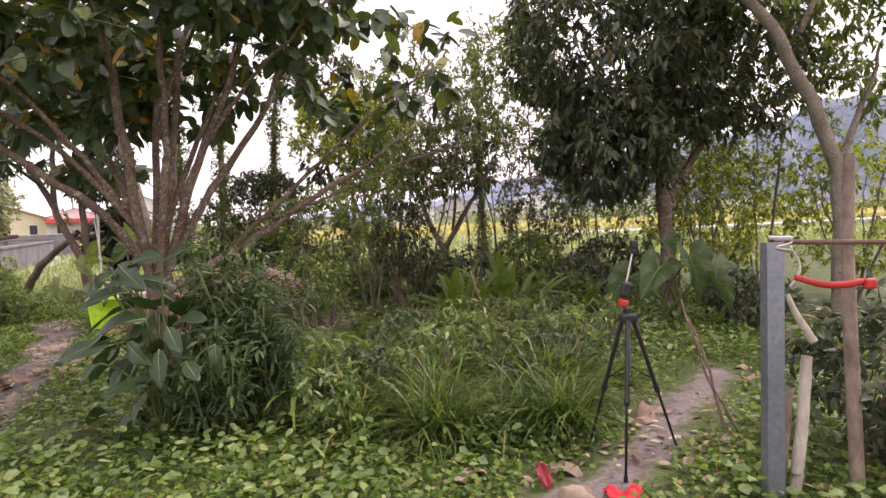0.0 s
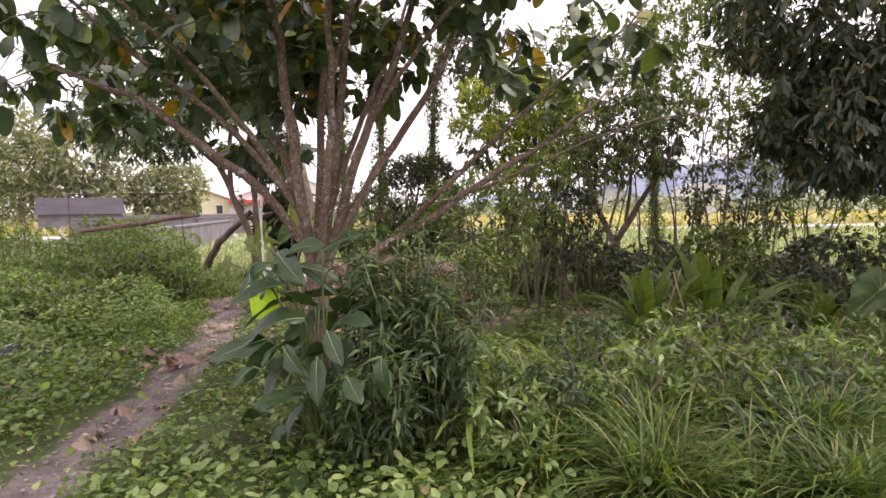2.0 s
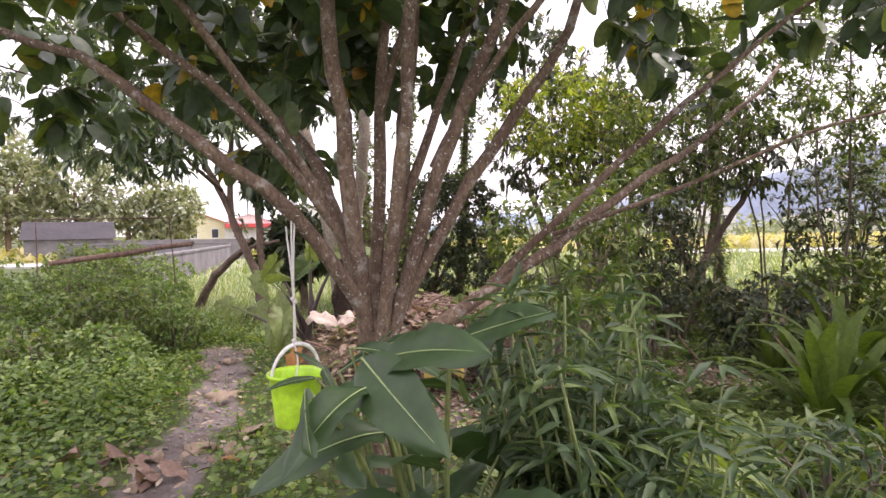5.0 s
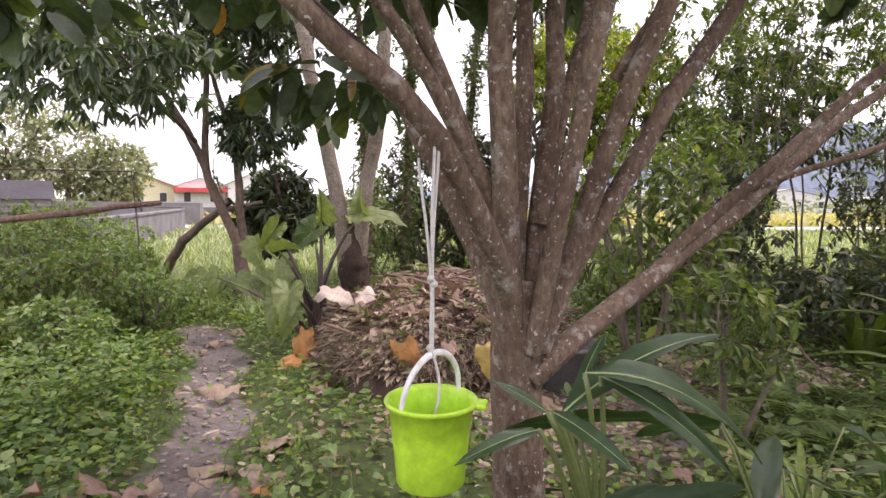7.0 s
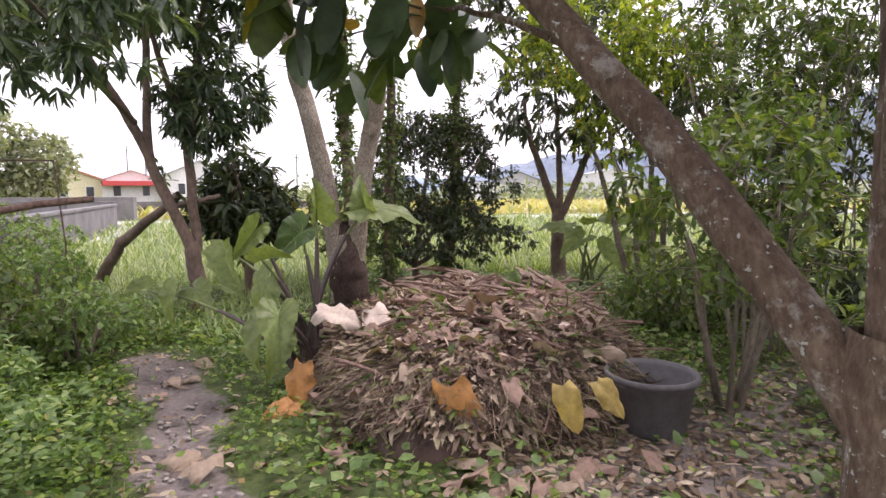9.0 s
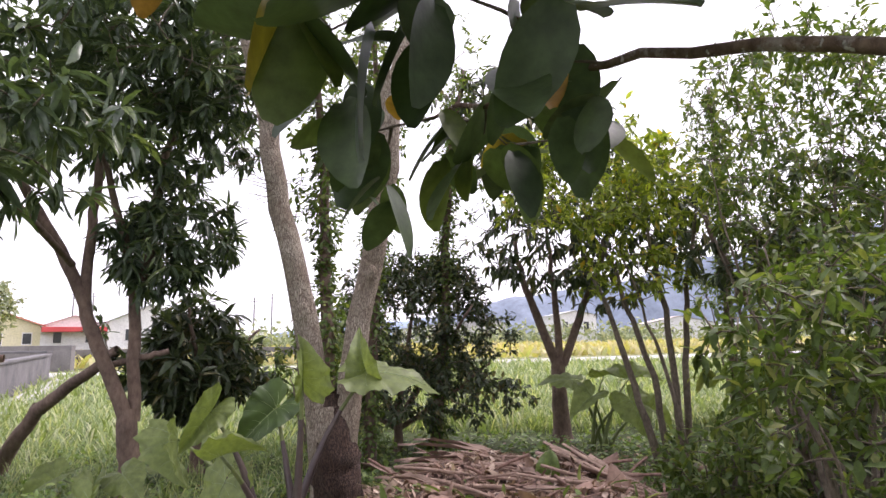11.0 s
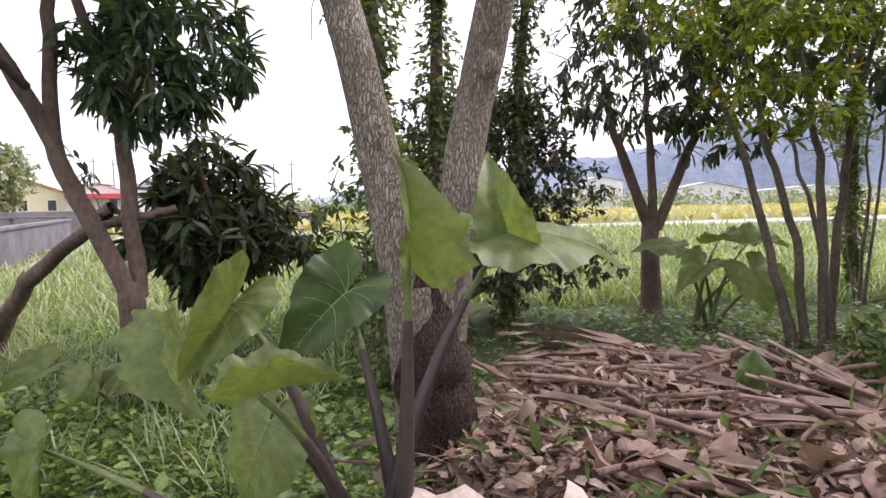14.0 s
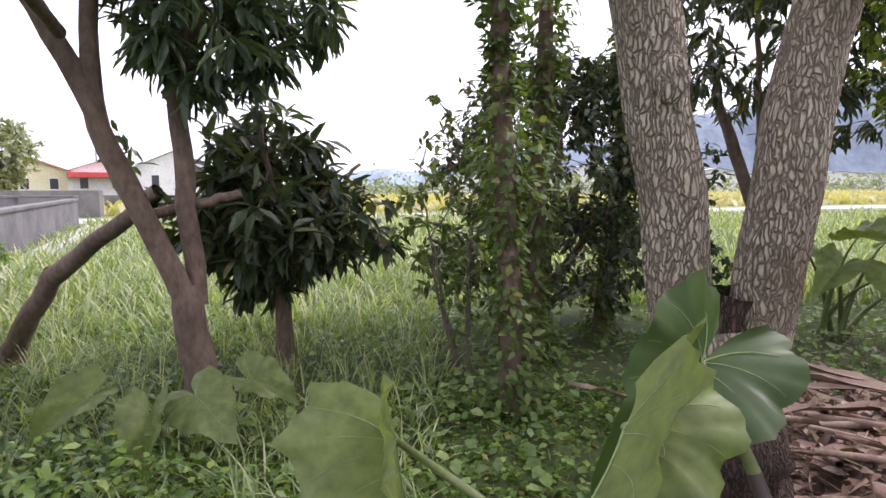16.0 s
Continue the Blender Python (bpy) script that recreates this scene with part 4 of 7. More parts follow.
stem_shrub((1.4, 10.6), "slim tree with a pale trunk and loose leaves", 5.4, 0.9, 190, OLIVE_LEAF, 56, low=0.42, stems=2, name="slim_tree", category="tree", spread=0.06)
stem_shrub((-1.3, 9.3), "spindly shrub beside the tree", 2.4, 0.6, 60, OLIVE_LEAF, 57, low=0.4, stems=4, spread=0.25)
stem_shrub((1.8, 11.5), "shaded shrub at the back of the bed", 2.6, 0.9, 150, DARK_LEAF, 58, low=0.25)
stem_shrub((4.3, 9.6), "sunlit yellow-green shrub behind the trees", 2.4, 0.9, 150, LIME_LEAF, 59, low=0.15)
stem_shrub((6.0, 8.6), "sunlit yellow-green shrub behind the trees", 2.6, 1.0, 170, LIME_LEAF, 60, low=0.12)
stem_shrub((5.6, 11.6), "sunlit yellow-green shrub behind the trees", 3.0, 1.3, 170, LIME_LEAF, 61, low=0.12)
stem_shrub((3.3, 12.8), "tall shrub with olive leaves at the field edge", 3.2, 1.2, 150, OLIVE_LEAF, 62, low=0.2)
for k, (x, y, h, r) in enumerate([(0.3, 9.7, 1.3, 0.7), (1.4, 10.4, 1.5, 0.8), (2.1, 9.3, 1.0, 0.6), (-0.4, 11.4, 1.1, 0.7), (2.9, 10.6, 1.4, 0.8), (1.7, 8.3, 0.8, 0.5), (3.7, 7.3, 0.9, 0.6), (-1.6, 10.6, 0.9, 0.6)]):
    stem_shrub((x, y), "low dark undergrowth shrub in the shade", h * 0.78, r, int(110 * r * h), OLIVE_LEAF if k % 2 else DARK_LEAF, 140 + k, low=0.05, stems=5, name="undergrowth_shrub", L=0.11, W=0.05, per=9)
stem_shrub((-1.6, 6.9), "low weedy shrub under the tree", 1.1, 0.4, 30, OLIVE_LEAF, 63, stems=4)
stem_shrub((0.6, 14.6), "young tree with sparse olive leaves", 4.4, 1.2, 140, OLIVE_LEAF, 64, low=0.42, stems=3, name="young_tree", category="tree", spread=0.15)
stem_shrub((5.3, 9.9), "leafy olive tree behind the gate", 5.2, 1.5, 330, OLIVE_LEAF, 68, low=0.25, stems=3, name="young_tree", category="tree", spread=0.15)
stem_shrub((4.2, 10.8), "leafy olive tree behind the gate", 4.6, 1.2, 240, OLIVE_LEAF, 69, low=0.2, stems=3, name="young_tree", category="tree", spread=0.15)
stem_shrub((3.4, 15.6), "young tree with sparse olive leaves", 4.6, 1.3, 150, OLIVE_LEAF, 65, low=0.4, stems=3, name="young_tree", category="tree", spread=0.15)
stem_shrub((2.7, 2.2), "dark leafy hedge plant behind the gate", 1.05, 0.45, 80, DARK_LEAF, 66, low=0.0)
stem_shrub((2.45, 3.3), "dark leafy hedge plant behind the gate", 1.0, 0.45, 80, DARK_LEAF, 67, low=0.0)

R0 = np.array([3.38, 8.9, 0.0])
tree("dense_dark_tree", "tall tree with a dense dark hanging crown", "tree", R0, [
    (R0 + [0, 0, -0.05], (-0.03, 0, 1), 2.1, 0.12, 0.10, (0, 0, 0)), (R0 + [-0.06, 0, 1.9], (-0.05, 0, 1), 3.0, 0.09, 0.03, (0, 0, 0)), (R0 + [0, 0, 1.6], (0.55, 0, 0.9), 2.3, 0.07, 0.03, (0, 0, 0.3)), (R0 + [-0.06, 0, 2.0], (-0.6, -0.2, 0.9), 2.2, 0.06, 0.02, (0, 0, 0)), (R0 + [-0.06, 0, 2.2], (0.1, -0.6, 0.9), 2.0, 0.05, 0.02, (0, 0, 0))],
    [((2.6, 8.6, 3.9), (1.7, 1.5, 1.7), 1250), ((2.3, 8.3, 2.4), (1.0, 1.0, 0.8), 420), ((4.0, 8.6, 3.9), (1.4, 1.2, 1.5), 560)], BARK, DARK_LEAF, LONG, 0.18, 0.06, 8, 0.7, 0.09, 71)
R1 = np.array([5.02, 7.4, 0.0])
tree("leaning_pale_tree", "leaning tree with a bare pale trunk", "tree", R1, [
    (R1 + [0, 0, -0.05], (-0.06, 0, 1), 2.1, 0.10, 0.09, (0, 0, 0)), (0, (-0.38, -0.05, 1), 2.6, 0.09, 0.06, (-0.35, 0, 0)), (R1 + [-0.08, 0, 1.9], (0.5, 0.2, 0.9), 1.8, 0.05, 0.02, (0, 0, 0)), (R1 + [-0.6, -0.1, 3.6], (0.4, 0.0, 0.9), 1.6, 0.04, 0.015, (0.2, 0, 0))],
    [((4.6, 7.3, 4.6), (1.6, 1.3, 0.9), 260), ((5.8, 7.4, 3.5), (0.9, 0.9, 0.9), 160)], PALE_BARK, OLIVE_LEAF, LONG, 0.15, 0.05, 9, 0.6, 0.08, 72)

# ---- left thicket ----
for k, (x, y, h, r, lf) in enumerate([(-8.9, 9.0, 0.8, 0.7, WEED), (-9.9, 10.0, 1.1, 0.9, WEED), (-8.3, 7.6, 0.6, 0.6, WEED), (-9.6, 8.2, 0.9, 0.9, WEED), (-10.9, 11.4, 1.2, 0.9, OLIVE_LEAF), (-8.6, 10.3, 0.8, 0.6, WEED),
                                      (-11.2, 9.4, 1.25, 0.9, WEED), (-7.2, 6.6, 0.4, 0.5, WEED), (-10.3, 7.0, 1.1, 0.8, WEED), (-12.2, 12.6, 1.4, 1.0, OLIVE_LEAF), (-11.6, 13.8, 1.1, 0.9, WEED), (-13.2, 14.6, 1.4, 1.0, OLIVE_LEAF), (-6.9, 5.3, 0.4, 0.5, WEED), (-9.4, 11.4, 0.9, 0.6, WEED),
                                      (-6.9, 7.6, 0.62, 0.5, WEED), (-7.5, 8.3, 0.95, 0.6, OLIVE_LEAF), (-7.0, 8.9, 0.7, 0.45, WEED), (-7.9, 9.4, 0.95, 0.6, WEED), (-8.0, 6.6, 0.75, 0.6, WEED), (-7.2, 6.9, 0.6, 0.5, OLIVE_LEAF), (-8.7, 5.9, 0.7, 0.6, WEED), (-9.0, 7.0, 1.0, 0.7, WEED)]):
    stem_shrub((x, y), "weedy green bush in the rough beside the path", h, r, int(130 * r * h) + 40, lf, 80 + k, low=0.05, stems=6, name="weedy_bush", category="bush", L=0.075, W=0.04)
for k, (x, y, h) in enumerate([(-9.2, 7.4, 1.9), (-10.2, 8.6, 2.1), (-9.9, 6.6, 1.7), (-11.3, 8.1, 2.3)]):
    stem_shrub((x, y), "tall spindly weed with sparse small leaves", h, 0.35, 16, OLIVE_LEAF, 120 + k, low=0.3, stems=3, name="tall_weed", category="weed", L=0.08, W=0.03, spread=0.2, per=6)


# ---- broad single leaves ----
def blade_mesh(name, L, W, material, lobe=0.0, fold=0.25, droop=0.2, ripple=0.02, nu=12, nv=5, seed=0):
    """A broad leaf along +y from its stalk, facing +z, with folded halves and a wavy edge."""
    g = np.random.default_rng(seed)
    u = np.linspace(0, 1, nu)
    if lobe:
        w = 0.5 * W * np.sin(math.pi * (0.06 + 0.94 * u) ** 0.7) ** 0.52 * (1 + 0.06 * np.sin(17 * u + seed))
    else:
        w = 0.5 * W * np.sin(math.pi * np.clip(u, 0, 1) ** 0.85) ** 0.62
        w[0] = 0.01 * W
    vs, fs = [], []
    ph = g.uniform(0, 6, 2)
    for k, s in enumerate((-1, 1)):
        v = np.linspace(0, 1, nv)
        U, V = np.meshgrid(u, v, indexing="ij")
        X = s * V * w[:, None]
        Y = L * (U - lobe * V ** 1.4 * (1 - U) ** 2)
        Z = fold * np.abs(X) - droop * L * U ** 2 + ripple * V ** 2 * (np.sin(9 * U + ph[k]) + 0.5 * np.sin(21 * U + 2 * ph[k])) - lobe * 0.3 * L * V ** 2 * (1 - U) ** 2 - 0.9 * ripple * V ** 4 + 0.12 * ripple * np.sin(26 * U - 5 * V) * np.minimum(1, 4 * V)
        o = len(vs) * nu * nv
        i, j = np.meshgrid(np.arange(nu - 1), np.arange(nv - 1), indexing="ij")
        q = np.stack([i * nv + j, i * nv + j + 1, (i + 1) * nv + j + 1, (i + 1) * nv + j], -1).reshape(-1, 4)
        fs.append((q if s < 0 else q[:, ::-1]) + o)
        vs.append(np.stack([X, Y, Z], -1).reshape(-1, 3))
    V, F = np.vstack(vs), np.vstack(fs)
    # weld the two halves along the midrib
    keep = np.arange(len(V))
    keep[nu * nv + np.arange(nu) * nv] = np.arange(nu) * nv
    return mesh_from(name, V, keep[F], material)


def aim(at, way, face):
    """A pose at a point with +y along way and +z towards face."""
    y = Vector(way).normalized()
    z = Vector(face)
    z = (z - y * z.dot(y)).normalized()
    x = y.cross(z)
    m = Matrix((x, y, z)).transposed().to_4x4()
    m.translation = Vector(at)
    return m


def ear_mesh(name, material, fold, droop, curl, ripple, seed):
    """An arrow-shaped leaf about its stalk at the origin, tip along +y, two rounded back lobes, facing +z."""
    g = np.random.default_rng(seed)
    na, nr = 30, 9
    th = np.linspace(0, radians(168), na)
    rad = np.interp(np.degrees(th), [0, 12, 30, 55, 85, 115, 140, 158, 168], [0.42, 0.355, 0.285, 0.245, 0.23, 0.235, 0.235, 0.20, 0.10])
    rho = np.linspace(0, 1, nr)
    vs, fs = [], []
    for k, sg in enumerate((-1, 1)):
        ph = g.uniform(0, 6, 3)
        edge = 1 + 0.03 * np.sin(9 * th + ph[0]) + 0.02 * np.sin(23 * th + ph[1])
        R = rho[None] * (rad * edge)[:, None]
        x, y = R * np.sin(th)[:, None], R * np.cos(th)[:, None]
        f2 = fold * (1 + 0.25 * sg * math.sin(seed * 2.1))
        wide = np.abs(x)
        z = f2 * wide - curl * wide ** 2 * 3.0 - droop * np.where(y > 0, y, 0.55 * -y) ** 2 * 2.2
        z = z + ripple * rho[None] ** 3 * (np.sin(7 * th + ph[2]) + 0.5 * np.sin(17 * th + ph[0]))[:, None] + 0.05 * ripple * np.sin(46 * th)[:, None] * rho[None]
        cs = 1 / math.sqrt(1 + 0.5 * f2 * f2)
        o = len(vs) * na * nr
        i, j = np.meshgrid(np.arange(na - 1), np.arange(nr - 1), indexing="ij")
        q = np.stack([i * nr + j, i * nr + j + 1, (i + 1) * nr + j + 1, (i + 1) * nr + j], -1).reshape(-1, 4)
        fs.append((q[:, ::-1] if sg < 0 else q) + o)
        vs.append(np.stack([sg * x * cs, y, z], -1).reshape(-1, 3))
    V, F = np.vstack(vs), np.vstack(fs)
    keep = np.arange(len(V))
    keep[na * nr + np.arange(nr)] = np.arange(nr)
    return mesh_from(name, V, keep[F], material)


def ear_veins(name, fold, droop, curl, seed):
    """Midrib and side veins that fan out from the stalk over the leaf."""
    ch = []

    def run(y0, a, r, thick):
        t = np.linspace(0, 1, 9)
        bend = a * (1 - 0.18 * t)
        x, y = r * t * np.sin(bend), y0 + r * t * np.cos(bend)
        w = np.abs(x)
        f2 = fold * (1 + 0.25 * (1 if a > 0 else -1) * math.sin(seed * 2.1))
        z = f2 * w - curl * w ** 2 * 3.0 - droop * np.where(y > 0, y, 0.55 * -y) ** 2 * 2.2 + 0.001
        ch.append(tube(np.column_stack([x / math.sqrt(1 + 0.5 * f2 * f2), y, z]), [thick, thick * 0.25], 4))

    run(0.0, 0.0, 0.41, 0.0042)
    for sg in (-1, 1):
        run(0.0, sg * radians(152), 0.19, 0.003)
        run(0.0, sg * radians(112), 0.20, 0.0018)
        for y0, a, r in ((0.02, 78, 0.21), (0.09, 66, 0.20), (0.16, 58, 0.17), (0.23, 50, 0.13), (0.30, 42, 0.08)):
            run(y0, sg * radians(a), r, 0.0016)
    v, f = join(ch)
    return mesh_from(name, v, f, VEIN)


EAR_KINDS = ((0.85, 0.45, 0.5, 0.02), (1.6, 0.5, 0.9, 0.026), (0.12, 0.35, 0.35, 0.018), (1.1, 0.7, 0.6, 0.022))
EAR = [(ear_mesh("blade", EAR_LEAF, f, d, c, r, k), ear_veins("veins", f, d, c, k)) for k, (f, d, c, r) in enumerate(EAR_KINDS)]
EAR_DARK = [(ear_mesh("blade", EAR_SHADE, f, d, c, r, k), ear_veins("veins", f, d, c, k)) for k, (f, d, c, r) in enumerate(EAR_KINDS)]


def elephant_ear(name, label, base, tops, stalk_mat, group="", stalk_r=0.02, ears=EAR):
    """A clump of long stalks, each with one big arrow-shaped leaf."""
    base = np.array([*base, 0.0])
    root = thing(name, base, label, "plant", group)
    held = []
    for k, (top, way, face, size, kind) in enumerate(tops):
        top = np.array(top, dtype=float) - base
        foot = np.array([0.11 * math.cos(k * 2.4), 0.11 * math.sin(k * 2.4), 0.0])
        s = np.linspace(0, 1, 10)[:, None]
        mid = foot * 0.5 + top * 0.5 + np.array([-0.30 * top[0] + 0.05 * math.sin(4.0 * k), -0.30 * top[1], 0.20 * top[2]])
        line = (1 - s) ** 2 * foot + 2 * s * (1 - s) * mid + s ** 2 * top
        b, vn = ears[kind]
        m = aim(top, way, face) @ Matrix.Scale(size, 4)
        leaf = piece("leaf_blade", b, root, "", m)
        piece("midrib", vn, leaf)
        if any(np.linalg.norm(top - o) < 0.16 for o in held):
            continue
        held.append(top)
        v, f = tube(line[5:], [stalk_r * 0.85, stalk_r * 0.7, stalk_r * 0.42], 8)
        st = piece("stalk", mesh_from("stalk", v, f, STALK), root)
        v, f = tube(line[:8], [stalk_r * 1.9, stalk_r * 1.7, stalk_r * 1.2, stalk_r * 0.75], 10, 0.05, k)
        piece("leaf_sheath", mesh_from("leaf_sheath", v, f, stalk_mat), st)
    return root


elephant_ear("elephant_ear_plant", "large elephant ear plant with torn pale green leaves", (-4.82, 8.55), [
    ((-5.6, 8.9, 0.975), (0.03, -0.18, -0.36), (-0.75, -0.6, 0.25), 0.66, 1),
    ((-5.254, 8.504, 1.184), (-0.13, -0.17, -0.23), (0.45, -0.8, 0.35), 0.58, 1),
    ((-4.749, 8.43, 1.353), (0.04, -0.06, 0.25), (0.70, -0.65, 0.15), 0.54, 1),
    ((-5.008, 8.868, 1.155), (-0.21, -0.17, -0.19), (0.35, -0.6, 0.65), 0.72, 4),
    ((-4.445, 8.811, 1.362), (0.46, 0.06, 0.0), (-0.05, -0.3, 0.95), 0.98, 2),
    ((-4.46, 8.79, 1.37), (-0.07, -0.05, 0.22), (-0.2, -0.9, 0.2), 0.55, 3),
    ((-5.1, 8.262, 1.0), (0.3, 0.1, 0.12), (-0.2, -0.5, 0.8), 0.5, 1),
    ((-6.0, 8.72, 0.66), (-0.25, -0.15, -0.75), (-0.4, -0.7, 0.5), 0.62, 0),
    ((-5.12, 8.32, 0.5), (-0.25, -0.35, -0.7), (-0.6, -0.6, 0.5), 0.75, 0),
    ((-5.0, 8.25, 0.42), (0.05, -0.5, -0.7), (0.5, -0.5, 0.6), 0.6, 3),
    ((-4.95, 8.15, 0.62), (0.1, -0.5, -0.55), (0.2, -0.7, 0.6), 0.7, 0),
    ((-5.2, 8.6, 0.8), (-0.35, -0.1, -0.7), (-0.3, -0.8, 0.4), 0.75, 2),
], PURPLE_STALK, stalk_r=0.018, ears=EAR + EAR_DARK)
elephant_ear("elephant_ear_plant", "young elephant ear plant at the foot of a tree", (-1.95, 13.3), [
    ((-2.1, 13.0, 0.75), (-0.5, -0.4, -0.2), (0, -0.5, 0.8), 1.0, 0), ((-1.6, 13.0, 0.7), (0.3, -0.5, -0.7), (0, -0.8, 0.5), 1.1, 2), ((-1.5, 13.3, 0.95), (0.8, 0.0, 0.2), (0, -0.4, 0.9), 1.1, 0),
    ((-2.3, 13.3, 0.95), (-0.8, 0.1, 0.1), (0, -0.4, 0.9), 1.0, 2), ((-1.9, 13.1, 1.0), (0.1, -0.5, 0.2), (0, -0.5, 0.8), 0.9, 0), ((-1.3, 13.2, 0.55), (0.7, -0.3, -0.3), (0, -0.5, 0.8), 0.9, 3)], STALK, "elephant ears", 0.015)
elephant_ear("elephant_ear_plant", "elephant ear plant under trees, their shade darkened into its leaf colour", (2.9, 7.6), [
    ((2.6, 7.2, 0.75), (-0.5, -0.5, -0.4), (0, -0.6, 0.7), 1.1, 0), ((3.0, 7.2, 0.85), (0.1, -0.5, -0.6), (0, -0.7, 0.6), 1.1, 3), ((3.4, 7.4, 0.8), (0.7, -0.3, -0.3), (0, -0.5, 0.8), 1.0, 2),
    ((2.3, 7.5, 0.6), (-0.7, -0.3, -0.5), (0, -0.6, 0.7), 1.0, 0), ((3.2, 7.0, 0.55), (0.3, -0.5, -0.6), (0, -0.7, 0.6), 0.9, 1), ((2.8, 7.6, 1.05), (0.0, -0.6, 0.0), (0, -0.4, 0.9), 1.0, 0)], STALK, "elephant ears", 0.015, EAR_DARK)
elephant_ear("elephant_ear_plant", "low elephant ear plant beside the field grass", (-7.25, 10.9), [
    ((-7.5, 10.7, 0.35), (-0.4, -0.4, -0.2), (0, -0.6, 0.7), 0.75, 0), ((-6.9, 10.7, 0.38), (0.5, -0.4, -0.2), (0, -0.6, 0.7), 0.8, 2), ((-7.1, 10.6, 0.3), (0.1, -0.6, -0.5), (0, -0.7, 0.6), 0.7, 3), ((-6.7, 11.0, 0.36), (0.7, 0, -0.2), (0, -0.5, 0.8), 0.7, 0)], STALK, "elephant ears", 0.010)


# ---- glossy big-leaved plant, ginger clump ----
PADDLE = [blade_mesh("paddle_leaf", 0.42, 0.19, BIG_LEAF, 0.0, f, d, 0.014, seed=20 + k) for k, (f, d) in enumerate(((0.3, 0.3), (0.5, 0.6), (0.2, 0.1)))]
LANCE = [blade_mesh("lance_leaf", 0.62, 0.105, BIG_LEAF, 0.0, f, d, 0.008, seed=30 + k) for k, (f, d) in enumerate(((0.35, 0.35), (0.5, 0.7), (0.25, 0.15)))]


def leafy_clump(name, label, base, n, reach, z0, z1, kinds, size, seed, up=0.25, group=""):
    """Canes with big leaves fanning out on all sides."""
    base = np.array([*base, 0.0])
    g = np.random.default_rng(seed)
    root = thing(name, base, label, "plant", group)
    for k in range(n):
        a = k * 2.39996 + g.uniform(-0.3, 0.3)
        z = z0 + (z1 - z0) * (k + 0.5) / n
        r = reach * (0.15 + 0.5 * g.random()) * (1.1 - 0.5 * z / z1)
        top = np.array([r * math.cos(a), r * math.sin(a), z])
        if off_line([(top + base)[:2] + 0.3 * np.array([math.cos(a), math.sin(a)])], WALKED)[0] < 0.35:
            continue
        s = np.linspace(0, 1, 7)[:, None]
        mid = np.array([0.25 * top[0], 0.25 * top[1], 0.75 * z])
        line = 2 * s * (1 - s) * mid + s ** 2 * top + (1 - s) ** 2 * np.array([0.05 * math.cos(a), 0.05 * math.sin(a), 0])
        v, f = tube(line, [0.007, 0.004], 4)
        piece("stalk", mesh_from("stalk", v, f, STALK), root)
        b = a + g.normal(0, 0.7)
        way = (math.cos(b), math.sin(b), up * g.uniform(-3.6, 2.4))
        m = aim(top, way, (0.5 * g.normal(), 0.5 * g.normal(), 1)) @ Matrix.Scale(size * g.uniform(0.7, 1.15), 4)
        piece("leaf_blade", kinds[k % len(kinds)], root, "", m)
    return root


clump = leafy_clump("big_leaved_plant", "dark glossy plant with broad paddle leaves", (-2.08, 4.0), 46, 0.8, 0.08, 0.95, PADDLE, 0.72, 3)
# the largest leaves, from stalk to tip
PADDLES = [
    ((-2.157, 3.779, 1.226), (-1.92, 3.60, 1.36), (-0.35, -0.55, 0.85)),
    ((-2.12, 3.75, 1.06), (-2.31, 3.55, 1.12), (-0.1, -0.5, 0.8)),
    ((-2.18, 3.6, 0.79), (-2.48, 3.5, 0.7), (-0.2, -0.6, 0.7)),
    ((-1.83, 3.5, 0.73), (-1.78, 3.35, 0.57), (0.1, -0.9, 0.3)),
    ((-1.98, 3.65, 0.9), (-2.36, 3.55, 0.91), (-0.1, -0.4, 0.9)),
    ((-1.77, 3.5, 0.87), (-1.66, 3.4, 0.74), (0.2, -0.9, 0.3)),
    ((-2.02, 3.5, 0.78), (-1.88, 3.35, 0.69), (-0.4, -0.8, 0.3)),
    ((-1.48, 3.5, 0.75), (-1.45, 3.4, 0.62), (0.1, -0.9, 0.2)),
    ((-2.0, 3.95, 1.25), (-1.75, 3.85, 1.37), (-0.1, -0.5, 0.8)),
    ((-2.17, 3.72, 1.25), (-1.97, 3.5, 1.17), (-0.5, -0.4, 0.7)),
    ((-2.13, 3.65, 1.2), (-2.22, 3.45, 1.19), (-0.2, -0.7, 0.6)),
    ((-2.26, 3.6, 1.2), (-2.19, 3.45, 1.12), (-0.8, -0.4, 0.3)),
    ((-2.2, 3.9, 1.18), (-2.34, 3.75, 1.05), (-0.3, -0.6, 0.6)),
    ((-2.2, 3.5, 0.66), (-2.27, 3.4, 0.63), (-0.2, -0.7, 0.6)),
    ((-1.62, 3.4, 0.67), (-1.5, 3.25, 0.62), (0.2, -0.8, 0.4)),
]
